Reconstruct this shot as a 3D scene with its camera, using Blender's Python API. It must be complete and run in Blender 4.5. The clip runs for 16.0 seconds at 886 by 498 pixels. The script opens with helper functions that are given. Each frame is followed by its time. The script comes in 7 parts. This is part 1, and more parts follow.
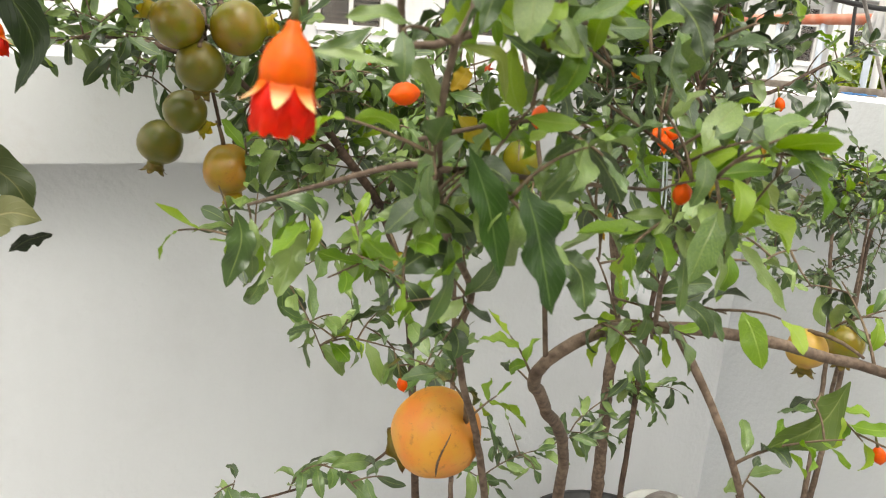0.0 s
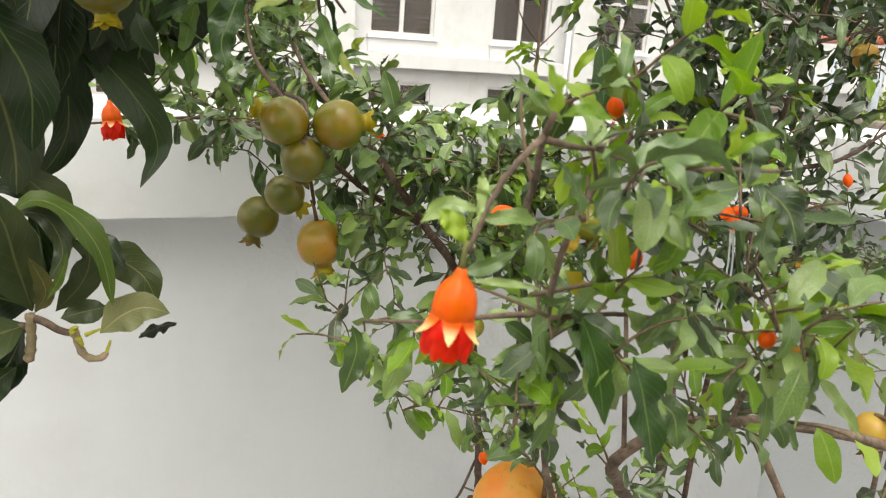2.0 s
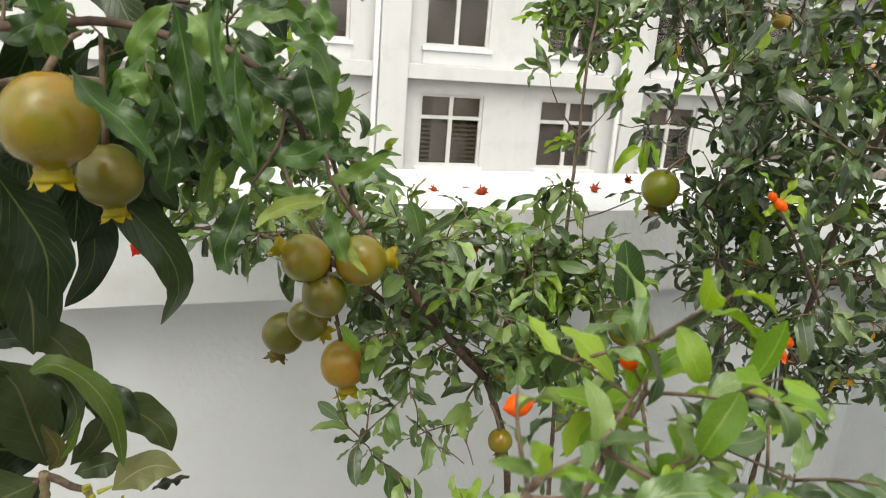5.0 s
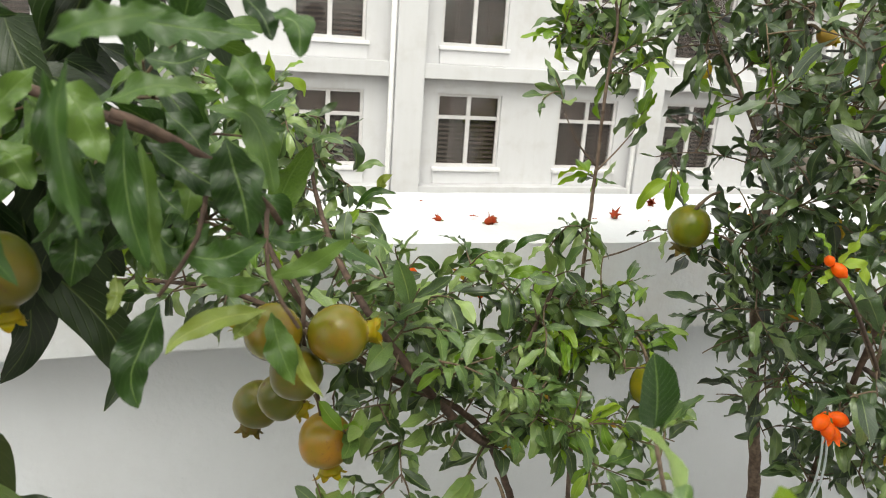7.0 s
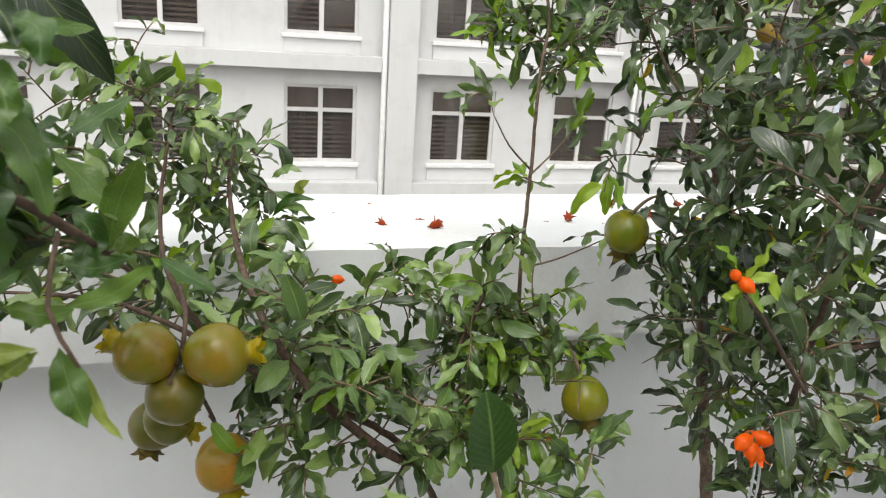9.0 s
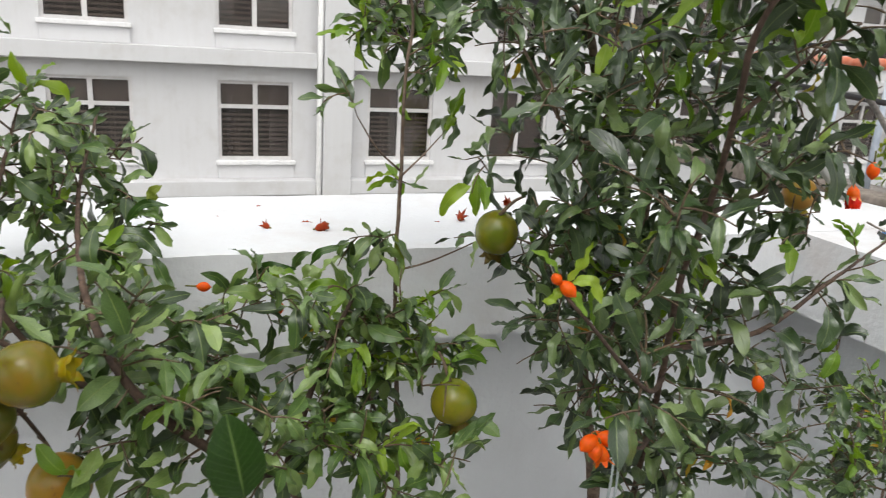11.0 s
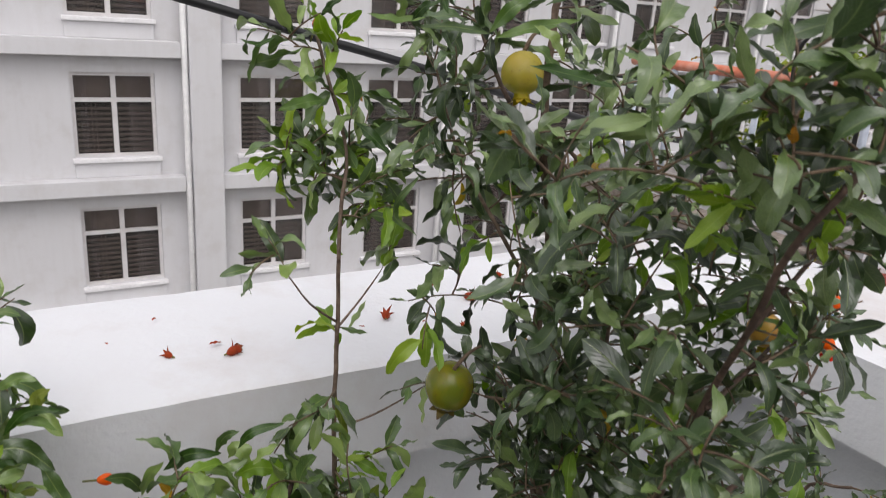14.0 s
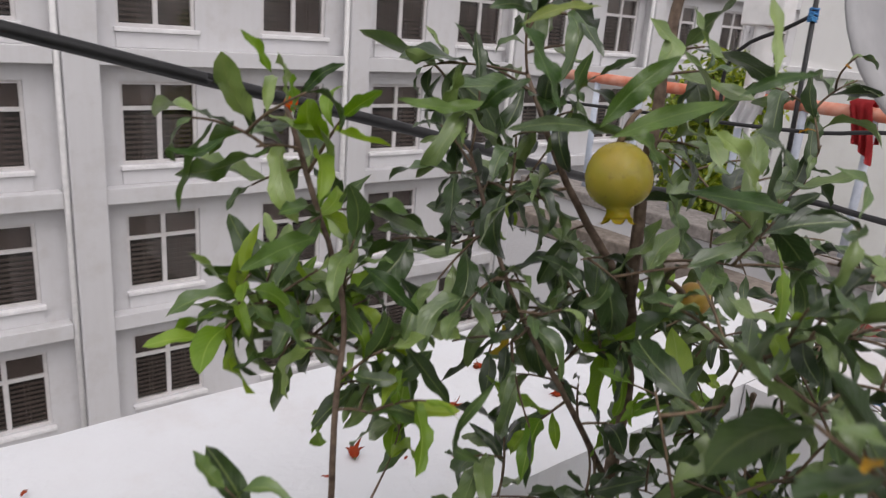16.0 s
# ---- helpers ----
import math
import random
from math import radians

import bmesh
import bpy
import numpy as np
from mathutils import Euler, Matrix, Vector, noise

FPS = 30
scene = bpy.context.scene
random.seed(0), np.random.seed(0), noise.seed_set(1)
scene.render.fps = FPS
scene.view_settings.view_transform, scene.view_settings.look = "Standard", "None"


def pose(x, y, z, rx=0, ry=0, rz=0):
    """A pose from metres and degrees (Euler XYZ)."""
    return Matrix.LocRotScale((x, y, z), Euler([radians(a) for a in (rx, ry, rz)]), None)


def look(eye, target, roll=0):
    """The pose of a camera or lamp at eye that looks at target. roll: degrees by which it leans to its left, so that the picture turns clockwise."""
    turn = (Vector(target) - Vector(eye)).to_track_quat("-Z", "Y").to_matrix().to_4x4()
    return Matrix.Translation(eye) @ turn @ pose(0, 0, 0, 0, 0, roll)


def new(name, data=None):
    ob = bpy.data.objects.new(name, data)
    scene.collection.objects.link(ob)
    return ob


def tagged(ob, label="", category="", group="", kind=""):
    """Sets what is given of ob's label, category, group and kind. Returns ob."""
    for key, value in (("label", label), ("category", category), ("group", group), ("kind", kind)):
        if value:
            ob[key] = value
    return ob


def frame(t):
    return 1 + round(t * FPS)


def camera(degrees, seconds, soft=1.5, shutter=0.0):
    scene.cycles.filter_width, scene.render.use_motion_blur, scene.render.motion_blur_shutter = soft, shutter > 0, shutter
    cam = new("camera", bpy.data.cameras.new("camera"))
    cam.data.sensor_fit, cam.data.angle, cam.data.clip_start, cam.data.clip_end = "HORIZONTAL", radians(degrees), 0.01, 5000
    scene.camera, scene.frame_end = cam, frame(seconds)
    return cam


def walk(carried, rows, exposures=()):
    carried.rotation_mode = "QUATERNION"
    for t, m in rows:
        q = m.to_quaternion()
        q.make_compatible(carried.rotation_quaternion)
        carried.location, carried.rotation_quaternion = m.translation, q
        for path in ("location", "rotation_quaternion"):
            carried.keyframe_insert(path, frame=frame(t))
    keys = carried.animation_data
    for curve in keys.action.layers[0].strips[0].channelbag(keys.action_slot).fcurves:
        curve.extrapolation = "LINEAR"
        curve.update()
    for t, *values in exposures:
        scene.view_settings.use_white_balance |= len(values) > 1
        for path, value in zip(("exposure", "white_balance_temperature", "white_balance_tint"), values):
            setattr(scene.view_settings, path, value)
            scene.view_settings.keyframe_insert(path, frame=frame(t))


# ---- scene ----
cam = camera(61.8, 16.0, soft=1.0, shutter=0.4)
PATH = [
    (0, (-0.011, -0.057, 1.493), (0.841, 1.672, 0.961), 4.1),
    (0.5, (-0.035, -0.063, 1.522), (0.796, 1.677, 0.989), 4.2),
    (1, (-0.057, -0.067, 1.554), (0.744, 1.687, 1.023), 4.6),
    (1.5, (-0.068, -0.065, 1.584), (0.703, 1.7, 1.048), 4.4),
    (2, (-0.08, -0.064, 1.61), (0.666, 1.712, 1.071), 4.2),
    (2.5, (-0.089, -0.063, 1.635), (0.632, 1.723, 1.098), 4.2),
    (3, (-0.098, -0.056, 1.656), (0.6, 1.74, 1.123), 4.3),
    (3.5, (-0.095, -0.032, 1.672), (0.572, 1.776, 1.137), 3.8),
    (4, (-0.086, -0.016, 1.692), (0.557, 1.801, 1.156), 4.2),
    (4.5, (-0.05, -0.007, 1.732), (0.572, 1.815, 1.194), 4.1),
    (5, (-0.03, 0.0, 1.775), (0.584, 1.825, 1.235), 4.4),
    (7.3, (0.061, 0.165, 1.816), (0.616, 2.005, 1.264), 4.1),
    (7.5, (0.073, 0.171, 1.814), (0.624, 2.012, 1.261), 4.3),
    (8, (0.108, 0.169, 1.816), (0.651, 2.013, 1.263), 4.1),
    (8.2, (0.122, 0.173, 1.819), (0.674, 2.012, 1.259), 3.8),
    (10.3, (0.253, 0.149, 1.832), (0.848, 1.976, 1.275), 4.0),
    (10.5, (0.266, 0.148, 1.833), (0.882, 1.967, 1.274), 3.9),
    (11, (0.297, 0.147, 1.841), (0.994, 1.935, 1.278), 3.7),
    (11.5, (0.313, 0.147, 1.849), (1.089, 1.902, 1.285), 3.9),
    (12, (0.324, 0.159, 1.859), (1.17, 1.88, 1.29), 3.8),
    (12.5, (0.318, 0.179, 1.866), (1.224, 1.867, 1.291), 3.8),
    (13, (0.285, 0.239, 1.921), (1.235, 1.896, 1.332), 3.8),
    (13.5, (0.262, 0.32, 1.98), (1.24, 1.962, 1.39), 4.5),
    (14, (0.279, 0.383, 2.043), (1.267, 2.013, 1.44), 3.9),
    (14.5, (0.284, 0.44, 2.067), (1.286, 2.063, 1.467), 4.3),
    (15, (0.292, 0.572, 2.076), (1.324, 2.18, 1.487), 4.8),
    (15.5, (0.333, 0.716, 2.074), (1.449, 2.267, 1.484), 4.2),
    (16, (0.37, 0.806, 2.089), (1.586, 2.283, 1.506), 4.4),
]
EXPOSURES = [(0.0, 0.24, 7200, 5), (3.0, 0.04, 7200, 4), (4.5, -0.02, 7100, 3), (5.0, -0.08, 7100, 3), (8.0, -0.15, 6900, 4), (11.0, -0.42, 6660, 7), (12.5, -0.49, 6600, 9), (13.5, -0.64, 6600, 12), (16.0, -0.97, 6650, 15)]
walk(cam, [(t, look(eye, target, roll)) for t, eye, target, roll in PATH], EXPOSURES)
cam.data.dof.use_dof, cam.data.dof.focus_distance, cam.data.dof.aperture_fstop = True, 1.3, 14.0

# ---- light: bright overcast sky with a wide, veiled sun ----
world = bpy.data.worlds.new("sky")
scene.world = world
world.use_nodes = True
wn, wl = world.node_tree.nodes, world.node_tree.links
sky = wn.new("ShaderNodeTexSky")
sky.sky_type, sky.sun_disc = "NISHITA", False
sky.sun_elevation, sky.sun_rotation = radians(58), radians(200)
sky.dust_density, sky.air_density = 3.0, 1.0
veil = wn.new("ShaderNodeHueSaturation")
veil.inputs["Saturation"].default_value, veil.inputs["Value"].default_value = 0.10, 2.6
wl.new(sky.outputs["Color"], veil.inputs["Color"])
wl.new(veil.outputs["Color"], wn["Background"].inputs["Color"])
wn["Background"].inputs["Strength"].default_value = 0.15
sun = new("sun", bpy.data.lights.new("sun", "SUN"))
sun.data.energy, sun.data.angle, sun.data.color = 0.7, radians(40), (1.0, 0.97, 0.93)
sun.matrix_world = look((0, 0, 8), (0 + 3.0, 0 - 2.4, 0))

# ---- materials ----
def material(name, rough=0.6, spec=0.5):
    m = bpy.data.materials.new(name)
    m.use_nodes = True
    n, l = m.node_tree.nodes, m.node_tree.links
    b = n["Principled BSDF"]
    b.inputs["Roughness"].default_value = rough
    b.inputs["Specular IOR Level"].default_value = spec
    return m, n, l, b


def node(n, kind, **values):
    x = n.new(kind)
    for key, value in values.items():
        x.inputs[key].default_value = value
    return x


def ramp(n, stops):
    r = n.new("ShaderNodeValToRGB")
    e = r.color_ramp.elements
    while len(e) < len(stops):
        e.new(0.5)
    for i, (p, c) in enumerate(stops):
        e[i].position, e[i].color = p, (*c, 1)
    return r


def bump(n, l, b, source, strength, distance):
    x = node(n, "ShaderNodeBump", Strength=strength, Distance=distance)
    l.new(source, x.inputs["Height"])
    l.new(x.outputs["Normal"], b.inputs["Normal"])
    return x


def plain(name, dark, light, scale=20.0, rough=0.6, relief=0.2, depth=0.002, spec=0.4, metal=0.0):
    """Two tones mixed by coarse and fine noise, with fine relief."""
    m, n, l, b = material(name, rough, spec)
    co = n.new("ShaderNodeTexCoord")
    big = node(n, "ShaderNodeTexNoise", Scale=scale * 0.15, Detail=4.0)
    fine = node(n, "ShaderNodeTexNoise", Scale=scale, Detail=6.0)
    for x in (big, fine):
        l.new(co.outputs["Object"], x.inputs["Vector"])
    mix = node(n, "ShaderNodeMath")
    mix.operation = "MULTIPLY"
    l.new(big.outputs["Fac"], mix.inputs[0])
    l.new(fine.outputs["Fac"], mix.inputs[1])
    r = ramp(n, [(0.12, dark), (0.40, light)])
    l.new(mix.outputs[0], r.inputs["Fac"])
    l.new(r.outputs["Color"], b.inputs["Base Color"])
    b.inputs["Metallic"].default_value = metal
    bump(n, l, b, fine.outputs["Fac"], relief, depth)
    return m


def limewash(name, base, stain, streaks=0.35, rough=0.75):
    """Painted plaster: brushed grain, faint vertical streaks and grime patches."""
    m, n, l, b = material(name, rough, 0.25)
    co = n.new("ShaderNodeTexCoord")
    stretch = node(n, "ShaderNodeMapping", Scale=(6.0, 6.0, 0.7))
    l.new(co.outputs["Object"], stretch.inputs["Vector"])
    drip = node(n, "ShaderNodeTexNoise", Scale=1.6, Detail=5.0, Roughness=0.6)
    l.new(stretch.outputs["Vector"], drip.inputs["Vector"])
    patch = node(n, "ShaderNodeTexNoise", Scale=1.7, Detail=7.0, Roughness=0.65)
    fine = node(n, "ShaderNodeTexNoise", Scale=70.0, Detail=6.0)
    brush = node(n, "ShaderNodeTexNoise", Scale=9.0, Detail=5.0, Distortion=0.6)
    for x in (patch, fine, brush):
        l.new(co.outputs["Object"], x.inputs["Vector"])
    r1 = ramp(n, [(0.45, (0, 0, 0)), (0.75, (1, 1, 1))])
    l.new(drip.outputs["Fac"], r1.inputs["Fac"])
    r2 = ramp(n, [(0.5, (0, 0, 0)), (0.72, (1, 1, 1))])
    l.new(patch.outputs["Fac"], r2.inputs["Fac"])
    add = n.new("ShaderNodeMath")
    add.operation = "MULTIPLY_ADD"
    l.new(r1.outputs["Color"], add.inputs[0])
    add.inputs[1].default_value = streaks
    l.new(r2.outputs["Color"], add.inputs[2])
    lim = n.new("ShaderNodeMath")
    lim.operation, lim.inputs[1].default_value = "MULTIPLY", 0.55
    l.new(add.outputs[0], lim.inputs[0])
    mix = n.new("ShaderNodeMixRGB")
    mix.inputs["Color1"].default_value, mix.inputs["Color2"].default_value = (*base, 1), (*stain, 1)
    l.new(lim.outputs[0], mix.inputs["Fac"])
    l.new(mix.outputs["Color"], b.inputs["Base Color"])
    h = n.new("ShaderNodeMath")
    h.operation = "ADD"
    l.new(brush.outputs["Fac"], h.inputs[0])
    l.new(fine.outputs["Fac"], h.inputs[1])
    bump(n, l, b, h.outputs[0], 0.5, 0.004)
    return m


def leaf_material(name, deep, mid, pale, rib, rough=0.33, shine=0.5, veins=9.0, rib_width=0.05, through_light=0.22, vein=0.13):
    """A leaf: UV u runs across (0.5 on the midrib), v from stalk to tip."""
    m, n, l, b = material(name, rough, shine)
    uv = n.new("ShaderNodeUVMap")
    sep = n.new("ShaderNodeSeparateXYZ")
    l.new(uv.outputs["UV"], sep.inputs[0])

    def math(op, a, c=0.0, d=None):
        x = n.new("ShaderNodeMath")
        x.operation = op
        for i, v in enumerate((a, c) if d is None else (a, c, d)):
            if isinstance(v, (int, float)):
                x.inputs[i].default_value = v
            else:
                l.new(v, x.inputs[i])
        return x.outputs[0]

    across = math("ABSOLUTE", math("SUBTRACT", sep.outputs["X"], 0.5))
    line = math("SUBTRACT", 1.0, math("SMOOTH_MIN", 1.0, math("DIVIDE", across, rib_width), 0.1))
    line = math("MAXIMUM", line, 0.0)
    herring = math("SINE", math("MULTIPLY", math("SUBTRACT", sep.outputs["Y"], math("MULTIPLY", across, 0.55)), veins * 6.283))
    herring = math("POWER", math("MAXIMUM", herring, 0.0), 12.0)
    info, geo = n.new("ShaderNodeObjectInfo"), n.new("ShaderNodeNewGeometry")
    rnd = math("FRACT", math("ADD", info.outputs["Random"], geo.outputs["Random Per Island"]))
    co = n.new("ShaderNodeTexCoord")
    blotch = node(n, "ShaderNodeTexNoise", Scale=45.0, Detail=5.0)
    l.new(co.outputs["Object"], blotch.inputs["Vector"])
    t = math("MULTIPLY_ADD", blotch.outputs["Fac"], 0.45, math("MULTIPLY", rnd, 0.62))
    r = ramp(n, [(0.18, deep), (0.54, mid), (0.88, pale)])
    l.new(t, r.inputs["Fac"])
    mix = n.new("ShaderNodeMixRGB")
    mix.inputs["Color2"].default_value = (*rib, 1)
    l.new(math("MAXIMUM", math("MULTIPLY", line, 0.8), math("MULTIPLY", herring, vein)), mix.inputs["Fac"])
    l.new(r.outputs["Color"], mix.inputs["Color1"])
    l.new(mix.outputs["Color"], b.inputs["Base Color"])
    height = math("ADD", math("MULTIPLY", herring, 0.6), math("MULTIPLY_ADD", blotch.outputs["Fac"], 0.6, math("MULTIPLY", line, -1.0)))
    bump(n, l, b, height, 0.35, 0.0012)
    glow = n.new("ShaderNodeBsdfTranslucent")
    tint = n.new("ShaderNodeHueSaturation")
    tint.inputs["Saturation"].default_value, tint.inputs["Value"].default_value = 1.15, 1.6
    l.new(mix.outputs["Color"], tint.inputs["Color"])
    l.new(tint.outputs["Color"], glow.inputs["Color"])
    both = n.new("ShaderNodeMixShader")
    both.inputs["Fac"].default_value = through_light
    l.new(b.outputs[0], both.inputs[1])
    l.new(glow.outputs[0], both.inputs[2])
    l.new(both.outputs[0], n["Material Output"].inputs["Surface"])
    return m


def fruit_material(name, base, blush, freckle, rough=0.33):
    """Leathery rind: soft blush patches, tiny freckles, shallow dimples."""
    m, n, l, b = material(name, rough, 0.45)
    co = n.new("ShaderNodeTexCoord")
    info = n.new("ShaderNodeObjectInfo")
    shift = n.new("ShaderNodeVectorMath")
    l.new(co.outputs["Object"], shift.inputs[0])
    l.new(info.outputs["Random"], shift.inputs[1])
    soft = node(n, "ShaderNodeTexNoise", Scale=28.0, Detail=3.0, Roughness=0.55)
    fine = node(n, "ShaderNodeTexNoise", Scale=420.0, Detail=3.0)
    scar = node(n, "ShaderNodeTexNoise", Scale=95.0, Detail=6.0, Roughness=0.75)
    for x in (soft, fine, scar):
        l.new(shift.outputs[0], x.inputs["Vector"])
    r = ramp(n, [(0.36, base), (0.68, blush)])
    l.new(soft.outputs["Fac"], r.inputs["Fac"])
    spots = ramp(n, [(0.56, (0, 0, 0)), (0.72, (1, 1, 1))])
    l.new(scar.outputs["Fac"], spots.inputs["Fac"])
    mix = n.new("ShaderNodeMixRGB")
    mix.inputs["Color2"].default_value = (*freckle, 1)
    l.new(spots.outputs["Color"], mix.inputs["Fac"])
    l.new(r.outputs["Color"], mix.inputs["Color1"])
    l.new(mix.outputs["Color"], b.inputs["Base Color"])
    bump(n, l, b, fine.outputs["Fac"], 0.12, 0.0006)
    b.inputs["Subsurface Weight"].default_value = 0.03
    b.inputs["Subsurface Radius"].default_value = (0.01, 0.006, 0.002)
    return m


def petal_material(name, base, edge, rough=0.45, glow_part=0.25, turn=(0.55, 0.97)):
    """Waxy or papery petal; UV v runs from the base to the tip."""
    m, n, l, b = material(name, rough, 0.35)
    uv = n.new("ShaderNodeUVMap")
    sep = n.new("ShaderNodeSeparateXYZ")
    l.new(uv.outputs["UV"], sep.inputs[0])
    r = ramp(n, [(turn[0], base), (turn[1], edge)])
    l.new(sep.outputs["Y"], r.inputs["Fac"])
    co = n.new("ShaderNodeTexCoord")
    fine = node(n, "ShaderNodeTexNoise", Scale=160.0, Detail=5.0)
    l.new(co.outputs["Object"], fine.inputs["Vector"])
    mot = n.new("ShaderNodeMixRGB")
    mot.blend_type = "MULTIPLY"
    mot.inputs["Fac"].default_value = 0.45
    l.new(r.outputs["Color"], mot.inputs["Color1"])
    l.new(fine.outputs["Color"], mot.inputs["Color2"])
    gain = n.new("ShaderNodeHueSaturation")
    gain.inputs["Value"].default_value = 1.25
    gain.inputs["Saturation"].default_value = 1.1
    l.new(mot.outputs["Color"], gain.inputs["Color"])
    l.new(gain.outputs["Color"], b.inputs["Base Color"])
    bump(n, l, b, fine.outputs["Fac"], 0.3, 0.001)
    t = n.new("ShaderNodeBsdfTranslucent")
    l.new(gain.outputs["Color"], t.inputs["Color"])
    both = n.new("ShaderNodeMixShader")
    both.inputs["Fac"].default_value = glow_part
    l.new(b.outputs[0], both.inputs[1])
    l.new(t.outputs[0], both.inputs[2])
    l.new(both.outputs[0], n["Material Output"].inputs["Surface"])
    return m


PARAPET = limewash("parapet_whitewash", (0.685, 0.70, 0.735), (0.58, 0.585, 0.61))
LIGHT_BLOCK = limewash("light_block_paint", (0.42, 0.40, 0.36), (0.33, 0.31, 0.28))
COPING = limewash("coping_whitewash", (0.685, 0.695, 0.725), (0.48, 0.40, 0.36), 0.12)
FACADE = limewash("facade_paint", (0.59, 0.585, 0.60), (0.485, 0.465, 0.455), 0.34)
WHITE_WALL = limewash("white_plaster", (0.78, 0.775, 0.77), (0.66, 0.64, 0.62), 0.2)
TRIM = plain("white_trim", (0.68, 0.67, 0.68), (0.80, 0.79, 0.80), 30, 0.55)
FRAME = plain("window_frame_white", (0.54, 0.52, 0.52), (0.66, 0.64, 0.64), 40, 0.45)
SLAT = plain("brown_slats", (0.050, 0.038, 0.034), (0.095, 0.072, 0.064), 60, 0.5)
FROSTED = plain("brown_tinted_board", (0.048, 0.035, 0.032), (0.085, 0.065, 0.058), 14, 0.5)
# Near-black paint that stands in for the shade of unlit rooms.
ROOM_SHADE = plain("unlit_room_paint", (0.010, 0.008, 0.008), (0.02, 0.017, 0.016), 4, 0.9)
CEMENT = plain("terrace_cement", (0.33, 0.32, 0.30), (0.50, 0.485, 0.46), 12, 0.85, 0.4)
EARTH = plain("street_ground", (0.10, 0.095, 0.085), (0.22, 0.21, 0.19), 3, 0.9)
SOIL = plain("potting_soil", (0.025, 0.018, 0.012), (0.075, 0.055, 0.04), 60, 0.95, 0.8, 0.01)
BARK = plain("brown_bark", (0.060, 0.038, 0.027), (0.23, 0.165, 0.125), 120, 0.8, 0.7, 0.002)
DARK_BARK = plain("dark_brown_bark", (0.034, 0.020, 0.014), (0.13, 0.082, 0.060), 120, 0.8, 0.7, 0.002)
PLANK = plain("weathered_plank", (0.10, 0.080, 0.065), (0.26, 0.22, 0.19), 40, 0.85, 0.6, 0.004)
TWIG = plain("twig_bark", (0.07, 0.045, 0.03), (0.20, 0.14, 0.09), 160, 0.75, 0.4, 0.001)
STUB = plain("knuckled_stub", (0.16, 0.13, 0.07), (0.34, 0.24, 0.17), 180, 0.7, 0.6, 0.001)
SHOOT = plain("yellow_green_tip", (0.24, 0.25, 0.02), (0.42, 0.36, 0.05), 160, 0.6)
GREEN_TWIG = plain("green_shoot", (0.075, 0.085, 0.022), (0.20, 0.19, 0.06), 120, 0.6)
POT = plain("black_plastic", (0.012, 0.012, 0.013), (0.03, 0.03, 0.032), 30, 0.4)
WHITE_POT = plain("white_plastic", (0.62, 0.62, 0.60), (0.76, 0.76, 0.74), 20, 0.4)
STONE = plain("grey_stone", (0.16, 0.14, 0.13), (0.34, 0.31, 0.29), 40, 0.85, 0.8, 0.01)
CABLE = plain("black_cable", (0.006, 0.006, 0.007), (0.02, 0.02, 0.022), 50, 0.45)
RAIL = plain("orange_rail_paint", (0.52, 0.12, 0.05), (0.66, 0.36, 0.28), 16, 0.5)
BAR = plain("pale_blue_steel", (0.42, 0.47, 0.56), (0.58, 0.63, 0.72), 30, 0.5)
BRICKRED = plain("red_oxide_kerb", (0.16, 0.035, 0.028), (0.30, 0.085, 0.065), 25, 0.7, 0.5, 0.004)
PINK_FLOOR = plain("faded_red_floor", (0.34, 0.20, 0.17), (0.56, 0.44, 0.40), 9, 0.8, 0.4, 0.004)
PIPE = plain("white_pipe", (0.66, 0.66, 0.66), (0.80, 0.79, 0.79), 12, 0.45)
DISH = plain("grey_dish", (0.32, 0.32, 0.33), (0.42, 0.42, 0.43), 10, 0.5)
BLUE = plain("blue_twine", (0.02, 0.12, 0.34), (0.06, 0.25, 0.5), 90, 0.6)
TAN_STRIP = plain("tan_paint", (0.20, 0.11, 0.06), (0.42, 0.27, 0.16), 8, 0.9)
WHITE_CLOTH = plain("white_cloth", (0.70, 0.70, 0.72), (0.82, 0.82, 0.83), 18, 0.85)
RED_CLOTH = plain("red_cloth", (0.30, 0.012, 0.016), (0.44, 0.03, 0.035), 30, 0.85)
TIE = plain("white_tie_tape", (0.28, 0.32, 0.33), (0.42, 0.46, 0.47), 60, 0.5)

LEAF = leaf_material("pomegranate_leaf", (0.011, 0.026, 0.006), (0.072, 0.136, 0.029), (0.225, 0.315, 0.080), (0.22, 0.28, 0.08), 0.33, 0.80, 9, 0.045, 0.07, 0.08)
# Darker copy of LEAF for the tall, spreading and low shrubs.
DARK_LEAF = leaf_material("dark_pomegranate_leaf", (0.008, 0.020, 0.006), (0.047, 0.092, 0.025), (0.172, 0.245, 0.074), (0.18, 0.23, 0.08), 0.30, 0.85, 9, 0.045, 0.05, 0.08)
STRAP = leaf_material("long_glossy_leaf", (0.011, 0.030, 0.006), (0.036, 0.085, 0.014), (0.110, 0.185, 0.034), (0.16, 0.24, 0.07), 0.28, 0.42, 11, 0.035, 0.16)
YOUNG = leaf_material("young_leaf", (0.09, 0.185, 0.016), (0.165, 0.28, 0.028), (0.27, 0.37, 0.045), (0.28, 0.38, 0.08), 0.36, 0.45, 9, 0.05, 0.30)
YOUNG_DULL = leaf_material("pale_dull_leaf", (0.10, 0.14, 0.022), (0.17, 0.22, 0.040), (0.26, 0.30, 0.065), (0.30, 0.34, 0.10), 0.36, 0.45, 9, 0.05, 0.25)
